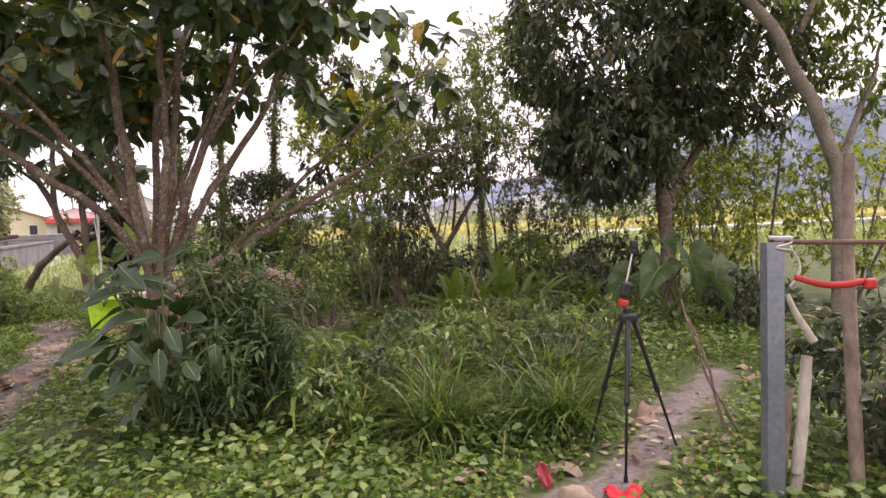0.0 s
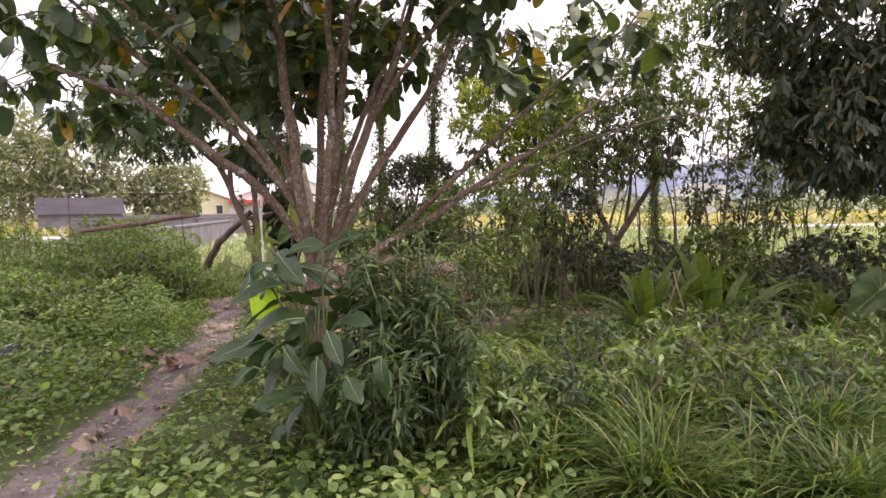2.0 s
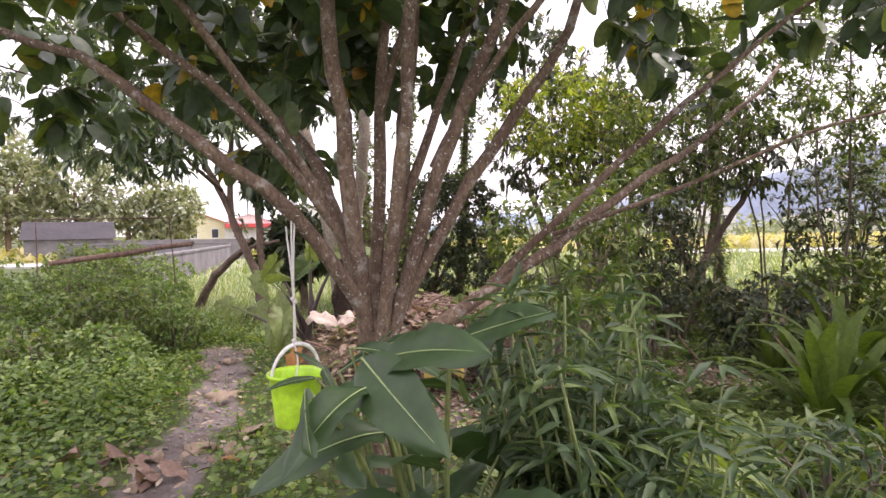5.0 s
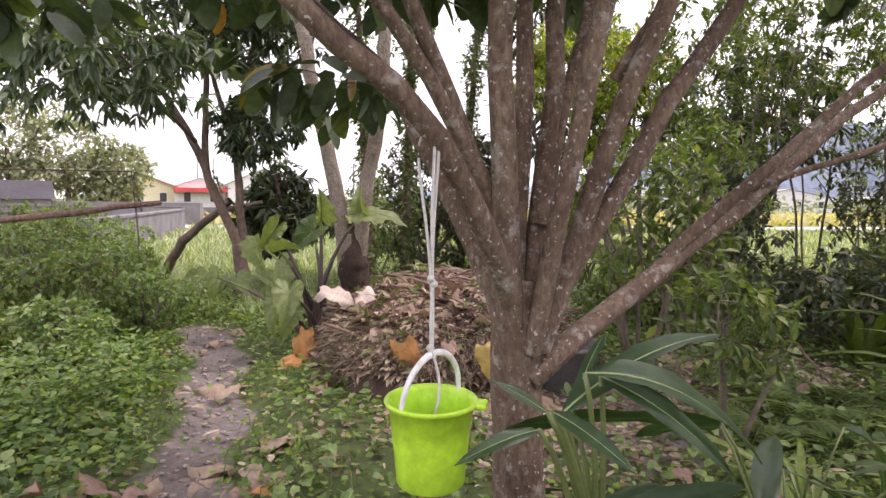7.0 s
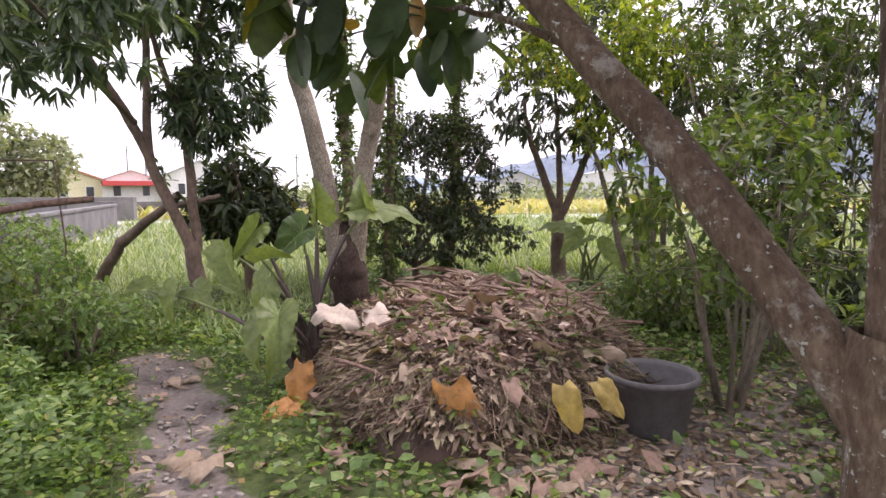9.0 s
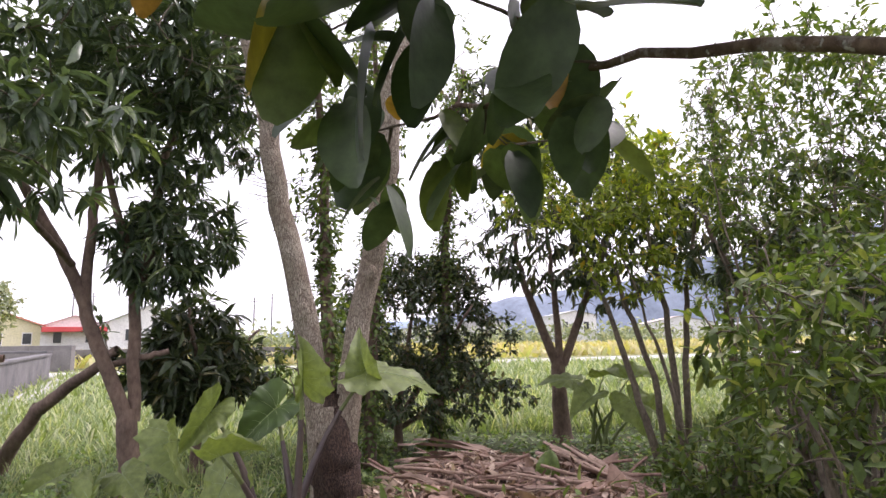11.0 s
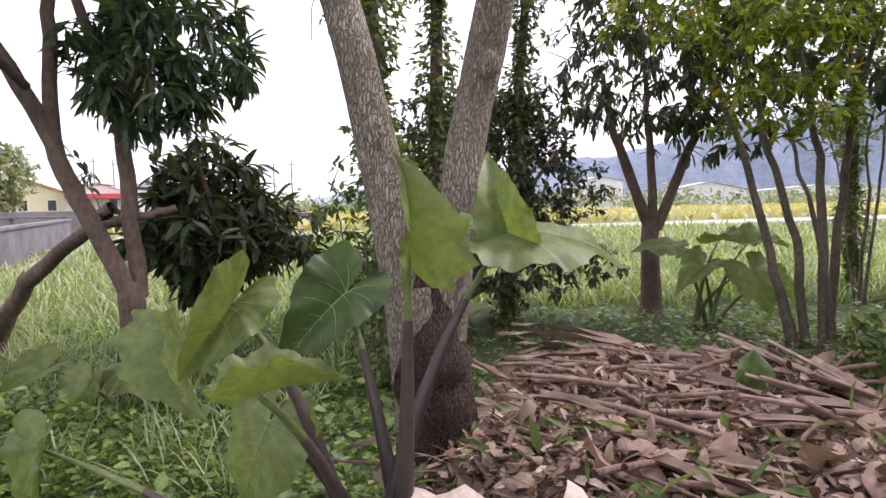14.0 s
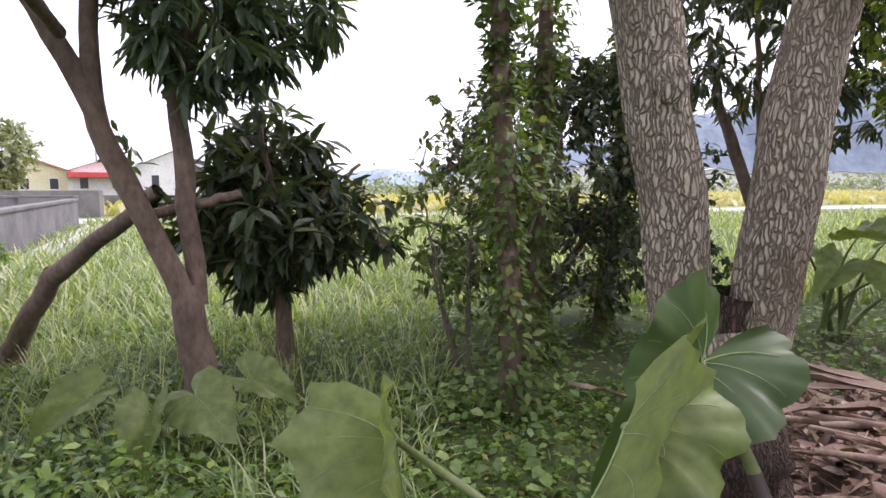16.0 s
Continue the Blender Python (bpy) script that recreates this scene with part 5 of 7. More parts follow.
def long_leaf(clump, k, a, b, face, kinds, unit_length):
    """One large leaf of a clump from its stalk to its tip, with midrib and stalk."""
    a, b = np.array(a) - clump.location, np.array(b) - clump.location
    scale = float(np.linalg.norm(b - a)) / unit_length
    leaf = piece("leaf_blade", kinds[k % 3], clump, "", aim(a, b - a, face) @ Matrix.Scale(scale, 4))
    s = np.linspace(0, 1, 12)
    y = unit_length * 1.03 * s
    dip = (0.3, 0.6, 0.1) if kinds is PADDLE else (0.35, 0.7, 0.15)
    v, f = tube(np.column_stack([0 * s, y, 0.002 - dip[k % 3] * unit_length * 1.04 * s ** 2]), [0.004, 0.001], 4)
    piece("midrib", mesh_from("midrib", v, f, VEIN), leaf, "pale midrib")
    s = np.linspace(0, 1, 9)[:, None]
    foot = np.array([0.06 * math.cos(2.4 * k), 0.06 * math.sin(2.4 * k), 0.0])
    v, f = tube((1 - s) ** 2 * foot + 2 * s * (1 - s) * np.array([0.35 * a[0], 0.35 * a[1], 0.8 * a[2]]) + s ** 2 * a, [0.010, 0.006], 8)
    piece("stalk", mesh_from("stalk", v, f, STALK), clump)


for k, (a, b, face) in enumerate(PADDLES):
    long_leaf(clump, k, a, b, face, PADDLE, 0.40)
GINGER = [
    ((-2.64, 4.6, 0.98), (-2.29, 4.85, 1.26), (-0.5, -0.5, 0.7)),
    ((-2.59, 4.6, 1.08), (-2.1, 4.7, 1.1), (-0.1, -0.5, 0.85)),
    ((-2.67, 4.55, 1.0), (-2.78, 4.5, 1.09), (0.3, -0.6, 0.7)),
    ((-2.66, 4.5, 1.02), (-2.57, 4.3, 1.06), (-0.2, -0.6, 0.75)),
    ((-2.55, 4.65, 1.06), (-2.25, 4.55, 0.98), (-0.1, -0.7, 0.7)),
    ((-2.61, 4.7, 0.95), (-2.54, 4.9, 1.13), (-0.6, -0.6, 0.4)),
    ((-2.69, 4.5, 0.98), (-2.81, 4.35, 1.01), (0.1, -0.6, 0.75)),
]
ginger = thing("ginger_plant", (-2.5, 4.68, 0.0), "ginger plant with long dark glossy leaves", "plant")
for k, (a, b, face) in enumerate(GINGER):
    long_leaf(ginger, k, a, b, face, LANCE, 0.60)
leafy_clump("ginger_plant", "ginger clump with long lance-shaped leaves", (-1.95, 5.05), 18, 0.8, 0.2, 0.85, LANCE, 0.9, 4)
leafy_clump("big_leaved_plant", "low glossy plant under the tree", (-2.3, 4.55), 18, 0.6, 0.1, 0.55, PADDLE, 0.7, 5)


def hemp_shrub(base, height, seed, n):
    """An upright herb with whorls of slim drooping leaves."""
    base = np.array([*base, 0.0])
    g = np.random.default_rng(seed)
    root = thing("slim_leaved_herb", base, "bushy upright herb with whorls of slim leaves", "plant", "slim-leaved herbs")
    tips, ch = [], []
    for k in range(n):
        a = k * 2.4
        r = 0.34 * math.sqrt((k + 0.5) / n)
        tip = np.array([r * math.cos(a), r * math.sin(a), height * g.uniform(0.6, 1.0) * (1 - 0.3 * r)])
        line = limb_line((0.25 * tip[0], 0.25 * tip[1], 0), tip * [0.75, 0.75, 1], np.linalg.norm(tip), n=7, seed=seed + k)
        ch.append(tube(line, [0.008, 0.004], 4))
        for q in line[2:]:
            tips.append(q)
    v, f = join(ch)
    tagged(piece("stems", mesh_from("stems", v, f, STALK), root), kind="stuff")
    tips = np.repeat(np.array(tips), 12, 0)
    m = len(tips)
    D = unit(np.column_stack([g.normal(0, 1, (m, 2)), g.normal(-0.15, 0.45, m)]))
    v, f = leaves(tips + g.normal(0, 0.03, (m, 3)), D, unit(np.column_stack([g.normal(0, 0.3, (m, 2)), np.ones(m)])), g.uniform(0.08, 0.14, m), g.uniform(0.018, 0.03, m), LONG)
    tagged(piece("leaves", mesh_from("leaves", v, f, HEMP, False), root), kind="stuff")


hemp_shrub((-1.66, 4.3), 1.5, 11, 40)
hemp_shrub((-1.4, 4.2), 1.15, 12, 26)
hemp_shrub((-1.65, 3.85), 0.85, 13, 20)


def arch_leaf(name, L, W, material, bend, wave, seed):
    """One strap leaf that rises and arches over towards +x."""
    t = np.linspace(0, 1, 9)
    x = L * (0.35 * t + bend * t ** 2)
    z = L * (0.95 * t - (0.25 + bend) * t ** 2.2)
    w = W * np.sin(np.pi * (0.12 + 0.86 * t)) ** 0.6 / 2
    y = wave * np.sin(11 * t + seed)
    V = np.vstack([np.column_stack([x, y - w, z]), np.column_stack([x, y, z - 0.25 * w]), np.column_stack([x, y + w, z])])
    k = np.arange(8)
    F = np.vstack([np.column_stack([k, k + 1, k + 10, k + 9]), np.column_stack([k + 9, k + 10, k + 19, k + 18])])
    return mesh_from(name, V, F, material)


def strap_clump(base, label, n, kinds, seed, size=1.0, name="strap_leaf_plant", group="strap-leaved plants"):
    base = np.array([*base, 0.0])
    g = np.random.default_rng(seed)
    root = thing(name, base, label, "plant", group)
    for k in range(n):
        a = k * 2.39996 + g.uniform(-0.4, 0.4)
        m = Matrix.Translation((0.05 * math.cos(a), 0.05 * math.sin(a), -0.01)) @ Euler((g.normal(0, 0.12), g.normal(-0.1, 0.25), a)).to_matrix().to_4x4() @ Matrix.Scale(size * g.uniform(0.6, 1.2), 4)
        piece("leaf", kinds[k % len(kinds)], root, "", m)


STRAPS = [arch_leaf("strap", 0.66, 0.036, STRAP, b, 0.004, k) for k, b in enumerate((0.25, 0.5, 0.7, 0.4))]
NEST = [arch_leaf("frond", 1.0, 0.11, FERN, b, 0.012, k) for k, b in enumerate((0.05, 0.2, 0.4, 0.1))]
for k, (x, y) in enumerate([(-1.0, 4.75), (-0.65, 5.3), (-1.25, 5.4), (-0.3, 5.1), (-0.9, 5.9), (-0.2, 5.8), (-1.5, 5.9), (0.3, 5.4), (-5.3, 3.6), (-5.7, 4.2), (-0.55, 6.4), (-1.2, 4.3), (0.8, 5.7), (0.1, 6.3)]):
    strap_clump((x, y), "clump of arching pale green strap leaves", 26, STRAPS, 200 + k)
for k, (x, y, h) in enumerate([(0.72, 8.6, 1.15), (1.5, 9.3, 0.9), (0.2, 9.0, 0.7), (1.9, 7.9, 0.8)]):
    strap_clump((x, y), "bird's nest fern with upright wavy fronds", 24, NEST, 230 + k, h, "nest_fern", "nest ferns")


def fern(base, n, L, seed, group="lacy ferns"):
    """Arching fronds with paired leaflets."""
    base = np.array([*base, 0.0])
    g = np.random.default_rng(seed)
    root = thing("lacy_fern", base, "low fern with lacy arching fronds", "plant", group)
    ribs, P, D, N, S = [], [], [], [], []
    for k in range(n):
        a = 6.283 * k / n + g.uniform(-0.3, 0.3)
        s = np.linspace(0, 1, 16)[:, None]
        out = np.array([math.cos(a), math.sin(a), 0])
        line = out * s * L * 0.85 + np.array([0, 0, 1]) * L * (0.75 * s - 0.7 * s ** 2.2)
        ribs.append(tube(line, [0.004, 0.0015], 4))
        side = np.array([-math.sin(a), math.cos(a), 0])
        for i in range(2, 16):
            w = 0.3 * L * math.sin(math.pi * min(1, (i / 16) ** 0.7)) + 0.02
            for sg in (-1, 1):
                P.append(line[i])
                D.append(side * sg + out * 0.35)
                N.append([0, 0, 1])
                S.append(w)
    v, f = join(ribs)
    tagged(piece("ribs", mesh_from("ribs", v, f, STALK), root), kind="stuff")
    v, f = leaves(np.array(P), np.array(D), np.array(N), np.array(S), 0.035, LONG)
    tagged(piece("fronds", mesh_from("fronds", v, f, FERN, False), root), kind="stuff")


for k, (x, y) in enumerate([(-0.7, 7.6), (-1.2, 7.2), (0.1, 7.7), (-0.2, 7.0), (0.7, 7.3), (1.3, 7.0), (-1.0, 8.1), (0.9, 6.4)]):
    fern((x, y), 11, 0.55, 260 + k)

# ---- bushy weeds in the bed ----
for k, (x, y, h, r) in enumerate([(-0.75, 4.55, 0.5, 0.32), (-0.2, 4.75, 0.6, 0.34), (0.35, 4.9, 0.62, 0.36), (0.85, 4.85, 0.55, 0.34), (0.1, 5.35, 0.66, 0.38), (0.65, 5.6, 0.7, 0.4), (-0.45, 5.6, 0.6, 0.36), (1.1, 5.4, 0.66, 0.38), (0.3, 6.1, 0.7, 0.4), (0.95, 6.3, 0.7, 0.42), (-0.95, 4.15, 0.42, 0.26), (1.5, 6.0, 0.6, 0.4), (0.5, 4.35, 0.4, 0.28), (-1.15, 4.9, 0.5, 0.28)]):
    stem_shrub((x, y), "soft bushy green weed in the garden bed", h, r, 34, (HEMP, WEED, OLIVE_LEAF)[k % 3], 540 + k, low=0.05, stems=6, name="bushy_weed", category="weed", L=0.085, W=0.03, per=9)
for k, (x, y, h) in enumerate([(0.1, 7.4, 1.15), (0.75, 7.45, 1.2)]):
    strap_clump((x, y), "bird's nest fern with upright wavy fronds", 24, NEST, 236 + k, h, "nest_fern", "nest ferns")

# ---- broad-leaved weeds in the bed ----
xy = np.vstack([scatter(-2.6, 2.2, 3.2, 4.2, 80, g1), scatter(-3.1, -1.4, 2.9, 4.4, 120, g1), scatter(-1.5, 2.5, 4.6, 8.5, 60, g1)])
xy = xy[(off_line(xy, DIRT_2) > 0.5) & (off_line(xy, DIRT) > 0.4)]
cover("broad_weeds", "broad-leaved weeds around the garden bed", xy, 0.055, 0.036, 0.04, 0.24, WEED, OVAL, g1)

# ---- bucket on its rope ----
LIME = plain_mat("lime_plastic", (0.42, 0.72, 0.03), (0.48, 0.78, 0.05), 0.35, 4, 0, 0.05)
WHITE_ROPE = plain_mat("white_rope", (0.55, 0.53, 0.50), (0.68, 0.66, 0.62), 0.9, 60, 0, 0.8, (1, 1, 0.3))
WHITE_PLASTIC = plain_mat("white_plastic", (0.70, 0.70, 0.67), (0.80, 0.80, 0.78), 0.45, 8, 0, 0.05)


def lathe(profile, n=40):
    p = np.array(profile)
    a = np.linspace(0, 2 * math.pi, n, endpoint=False)
    V = np.stack([p[:, None, 0] * np.cos(a), p[:, None, 0] * np.sin(a), np.repeat(p[:, 1:2], n, 1)], -1).reshape(-1, 3)
    i, j = np.meshgrid(np.arange(len(p) - 1), np.arange(n), indexing="ij")
    jn = (j + 1) % n
    return V, np.stack([i * n + j, i * n + jn, (i + 1) * n + jn, (i + 1) * n + j], -1).reshape(-1, 4)


BK = np.array([-3.0, 4.89, 0.645])
bucket = thing("bucket", BK, "lime green plastic bucket hanging on white rope", "bucket")
v, f = lathe([(0.001, 0.0), (0.095, 0.0), (0.10, 0.006), (0.112, 0.13), (0.124, 0.232), (0.134, 0.236), (0.138, 0.246), (0.134, 0.252), (0.126, 0.25), (0.120, 0.236), (0.108, 0.13), (0.096, 0.012), (0.001, 0.010)])
piece("body", mesh_from("body", v, f, LIME), bucket)
bm = bmesh.new()
box(bm, 0.125, 0.165, -0.03, 0.03, 0.232, 0.25, 0.006)
part("pouring_lip", bm, LIME, bucket)
a = np.linspace(0, math.pi, 20)
arc = np.column_stack([0.128 * np.cos(a) * 0.5 + 0.01 * np.sin(a), 0.128 * np.cos(a) * 0.866, 0.235 + 0.15 * np.sin(a)])
v, f = tube(arc, [0.007, 0.011, 0.007], 8)
piece("handle", mesh_from("handle", v, f, WHITE_PLASTIC), bucket, "white plastic handle")
rope = thing("hanging_rope", (-3.0, 4.89, 1.03), "doubled white rope looped over a tree limb", "rope")
s = np.linspace(0, 1, 16)
for dx, dy, top in ((-0.045, 0.03, 0.56), (0.006, -0.02, 0.61), (0.016, -0.012, 0.61)):
    line = np.column_stack([dx * np.clip(s * 1.5 - 0.45, 0, 1) + 0.003 * np.sin(7 * s + dx * 50), dy * np.clip(s * 1.5 - 0.45, 0, 1), s * top])
    v, f = tube(line, [0.0045, 0.0045], 8)
    piece("strand", mesh_from("strand", v, f, WHITE_ROPE), rope)
a = np.linspace(0.2, math.pi - 0.2, 12)
v, f = tube(np.column_stack([-0.016 + 0.03 * np.cos(a), 0.005 - 0.028 * np.cos(a), 0.585 + 0.05 * np.sin(a)]), [0.0055, 0.0055], 8)
piece("loop", mesh_from("loop", v, f, WHITE_ROPE), rope)
for z in (0.0, 0.2):
    bm = bmesh.new()
    for k in range(3):
        bmesh.ops.create_uvsphere(bm, u_segments=10, v_segments=8, radius=0.011, matrix=Matrix.Translation((0.006 * math.cos(2.1 * k), 0.008 * math.sin(2.1 * k), z + 0.008 * k)))
    part("knot", bm, WHITE_ROPE, rope, "", True)
v, f = tube(np.column_stack([0.03 * np.sin(4 * s), -0.03 + 0.01 * np.cos(5 * s), 0.02 - 0.30 * s]), [0.004, 0.004], 8)
piece("loose_end", mesh_from("loose_end", v, f, WHITE_ROPE), rope)

# ---- grey tub beside the mound ----
TUB = plain_mat("dull_grey_plastic", (0.095, 0.09, 0.092), (0.15, 0.14, 0.14), 0.6, 5, 0, 0.2)
tub = thing("plastic_tub", (-2.49, 7.9, 0.0), "round dull grey plastic tub half full of soil", "tub")
v, f = lathe([(0.001, 0.0), (0.20, 0.0), (0.215, 0.01), (0.262, 0.32), (0.282, 0.325), (0.288, 0.345), (0.280, 0.362), (0.262, 0.36), (0.250, 0.33), (0.225, 0.18), (0.001, 0.17)])
piece("body", mesh_from("body", v, f, TUB), tub)
v, f = lathe([(0.001, 0.215), (0.10, 0.22), (0.20, 0.205), (0.228, 0.195)])
v[:, 2] += rng.normal(0, 0.008, len(v))
piece("soil", mesh_from("soil", v, f, LITTER), tub, "dark soil with dead leaves")

# ---- compost mound ----
STRAW = leaf_mat("old_straw", [(0.0, (0.08, 0.055, 0.045)), (0.5, (0.27, 0.20, 0.155)), (0.85, (0.50, 0.40, 0.31)), (1.0, (0.16, 0.20, 0.06))], 0.9, 0.1)
heap = thing("compost_heap", (HEAP_C[0], HEAP_C[1], 0.0), "compost mound of dead leaves, straw and sticks", "compost heap")
nr, na = 40, 90
R, A = np.meshgrid(np.linspace(0, 1.12, nr), np.linspace(0, 2 * math.pi, na, endpoint=False), indexing="ij")
hx, hy = HEAP_C[0] + 1.28 * R * np.cos(A), HEAP_C[1] + 1.75 * R * np.sin(A)
hz = heap_z(hx, hy) + rng.normal(0, 0.016, hx.shape) - 0.03 * (R > 1.05)
i, j = np.meshgrid(np.arange(nr - 1), np.arange(na), indexing="ij")
jn = (j + 1) % na
hf = np.stack([i * na + j, (i + 1) * na + j, (i + 1) * na + jn, i * na + jn], -1).reshape(-1, 4)
piece("mound", mesh_from("mound", np.stack([hx - HEAP_C[0], hy - HEAP_C[1], hz], -1), hf, LITTER), heap)
gh = np.random.default_rng(77)


def on_heap(n, spread=1.0):
    r, a = np.sqrt(gh.random(n)) * spread, gh.uniform(0, 6.283, n)
    x, y = HEAP_C[0] + 1.28 * r * np.cos(a), HEAP_C[1] + 1.75 * r * np.sin(a)
    return np.column_stack([x - HEAP_C[0], y - HEAP_C[1], heap_z(x, y)])


def stick_mesh(name, L, r, seed, material):
    v, f = tube(limb_line((-L / 2, 0, 0), (1, 0, 0), L, (0, 0.06 * L, 0), 0.05, 7, seed), [r, r * 0.8, r * 0.4], 8, 0.08, seed)
    return mesh_from(name, v, f, material)


STICKS = [stick_mesh("stick", L, r, k, STICK) for k, (L, r) in enumerate(((0.35, 0.006), (0.55, 0.009), (0.8, 0.012), (0.28, 0.005)))]
DEAD = [blade_mesh("dead_leaf", 0.19, 0.10, mt, 0.0, f, d, 0.022, nu=7, nv=3, seed=50 + k) for k, (mt, f, d) in enumerate(((DRY, 0.35, 0.3), (DRY_PINK, 0.2, -0.25), (DRY, -0.3, 0.2), (DRY_PINK, 0.55, 0.45), (DRY_ORANGE, 0.35, 0.3)))]
HUSKS = [blade_mesh("husk", L, 0.05, HUSK, 0.0, 1.3, 0.05, 0.012, nu=9, nv=3, seed=60 + k) for k, L in enumerate((0.7, 0.95, 0.5))]
for p in on_heap(170, 0.97):
    m = Matrix.Translation(Vector(p) + Vector((0, 0, 0.02))) @ Euler((0, gh.normal(0, 0.22), gh.uniform(0, 6.28))).to_matrix().to_4x4()
    piece("stick", STICKS[gh.integers(0, 4)], heap, "", m)
for p in on_heap(300, 1.02):
    m = Matrix.Translation(Vector(p) + Vector((0, 0, 0.025))) @ Euler((gh.normal(0, 0.5), gh.normal(0, 0.5), gh.uniform(0, 6.28))).to_matrix().to_4x4() @ Matrix.Scale(gh.uniform(0.5, 1.25), 4)
    piece("dead_leaf", DEAD[gh.integers(0, 4)], heap, "", m)
for k in range(60):
    p = on_heap(1, 0.85)[0] + [0.25, 0.3, 0]
    p[2] = heap_z(p[0] + HEAP_C[0], p[1] + HEAP_C[1]) + 0.04
    m = Matrix.Translation(Vector(p)) @ Euler((gh.normal(0, 0.12), gh.normal(0, 0.15), gh.normal(0.9, 0.5))).to_matrix().to_4x4()
    piece("husk", HUSKS[k % 3], heap, "", m)
# the peeled fibrous stem and thick canes that run down the far flank
SHEATH = plain_mat("peeled_stem_fibre", (0.14, 0.08, 0.06), (0.45, 0.33, 0.25), 0.8, 20, 0, 0.7, (1, 10, 10))


def cane_mesh(name, L, r, seed, flat=1.0):
    v, f = tube(limb_line((-L / 2, 0, 0), (1, 0, 0), L, (0, 0.03 * L, -0.10 * L), 0.03, 9, seed), [r * 0.8, r, r * 0.9, r * 0.55], 10, 0.12, seed)
    v[:, 2] *= flat
    return mesh_from(name, v, f, SHEATH)


CANES = [cane_mesh("cane", L, r, 80 + k) for k, (L, r) in enumerate(((1.1, 0.013), (0.75, 0.017), (0.95, 0.011), (0.5, 0.015)))]
PEELS = [cane_mesh("stem_sheath", L, r, 90 + k, 0.3) for k, (L, r) in enumerate(((0.8, 0.034), (0.95, 0.026), (0.65, 0.04)))]


def lay(name, me, x, y, up, turn):
    tip = (heap_z(x + 0.3 * math.cos(turn), y + 0.3 * math.sin(turn)) - heap_z(x - 0.3 * math.cos(turn), y - 0.3 * math.sin(turn))) / 0.6
    m = Matrix.Translation((x - HEAP_C[0], y - HEAP_C[1], float(heap_z(x, y)) + up)) @ Matrix.Rotation(turn, 4, "Z") @ Matrix.Rotation(-math.atan(float(tip)), 4, "Y") @ Matrix.Rotation(gh.normal(0, 0.25), 4, "X")
    piece(name, me, heap, "", m)


for k in range(16):
    s = k / 15
    lay("stem_sheath", PEELS[k % 3], -2.95 + 0.25 * gh.random(), 9.25 + 0.75 * s, 0.025 + 0.03 * gh.random(), -0.42 + gh.normal(0, 0.2))
for k in range(22):
    lay("cane", CANES[k % 4], gh.uniform(-4.1, -2.9), gh.uniform(9.0, 10.2), 0.02 + 0.04 * gh.random(), -0.35 + gh.normal(0, 0.35))
piece("green_leaf", blade_mesh("green_leaf", 0.24, 0.17, OLIVE_LEAF, 0.0, 0.8, 0.2, 0.02, seed=97), heap, "torn green leaf standing in the mound", aim((-3.3 - HEAP_C[0], 9.55 - HEAP_C[1], float(heap_z(-3.3, 9.55)) + 0.01), (0.2, 0.1, 0.95), (-0.2, -0.9, 0.1)))
q = on_heap(14000, 1.05)
v, f = leaves(q + [0, 0, 0.012], unit(np.column_stack([gh.normal(0, 1, (14000, 2)), gh.normal(0.1, 0.4, 14000)])), unit(np.column_stack([gh.normal(0, 0.6, (14000, 2)), np.ones(14000)])), gh.uniform(0.03, 0.10, 14000), gh.uniform(0.012, 0.045, 14000), LONG)
tagged(piece("leaf_scraps", mesh_from("leaf_scraps", v, f, DRY_PINK, False), heap), kind="stuff")
n = 2400
q = on_heap(n, 1.04)
front = gh.random(n) < 0.4
th = gh.uniform(-2.7, -0.5, n)
q[front] = np.column_stack([1.25 * np.cos(th), 1.72 * np.sin(th), gh.uniform(0.02, 0.42, n)])[front] * [0.97, 0.97, 1]
slope = unit(np.column_stack([q[:, 0], q[:, 1], np.where(front, -0.8, 0.1)]))
v, f = leaves(q, unit(slope + rand_dirs(n, gh) * 0.6), rand_dirs(n, gh) + [0, 0, 0.6], gh.uniform(0.10, 0.3, n), 0.004, BLADE)
tagged(piece("straw", mesh_from("straw", v, f, STRAW, False), heap), kind="stuff")

n = 4200
th = gh.uniform(-2.9, -0.3, n)
rr = gh.uniform(0.78, 1.06, n)
q = np.column_stack([1.28 * rr * np.cos(th), 1.75 * rr * np.sin(th), np.zeros(n)])
q[:, 2] = heap_z(q[:, 0] + HEAP_C[0], q[:, 1] + HEAP_C[1]) + gh.uniform(0.0, 0.05, n)
v, f = leaves(q, unit(np.column_stack([np.cos(th), np.sin(th), np.full(n, -0.5)]) + rand_dirs(n, gh) * 0.9), rand_dirs(n, gh) + [0, -0.5, 0.6], gh.uniform(0.04, 0.14, n), gh.uniform(0.008, 0.04, n), LONG)
tagged(piece("front_scraps", mesh_from("front_scraps", v, f, STRAW, False), heap), kind="stuff")
n = 900
q = on_heap(n, 1.0)
q = q[(q[:, 1] < 0.1) & (q[:, 0] < 0.9)]
n = len(q)
v, f = leaves(q + [0, 0, 0.03], unit(np.column_stack([gh.normal(0, 1, (n, 2)), gh.normal(0.1, 0.5, n)])), rand_dirs(n, gh) * 0.6 + [0, 0, 1], gh.uniform(0.06, 0.16, n), gh.uniform(0.015, 0.05, n), LONG)
tagged(piece("wilted_weeds", mesh_from("wilted_weeds", v, f, OLIVE_LEAF, False), heap, "wilting green weed cuttings"), kind="stuff")


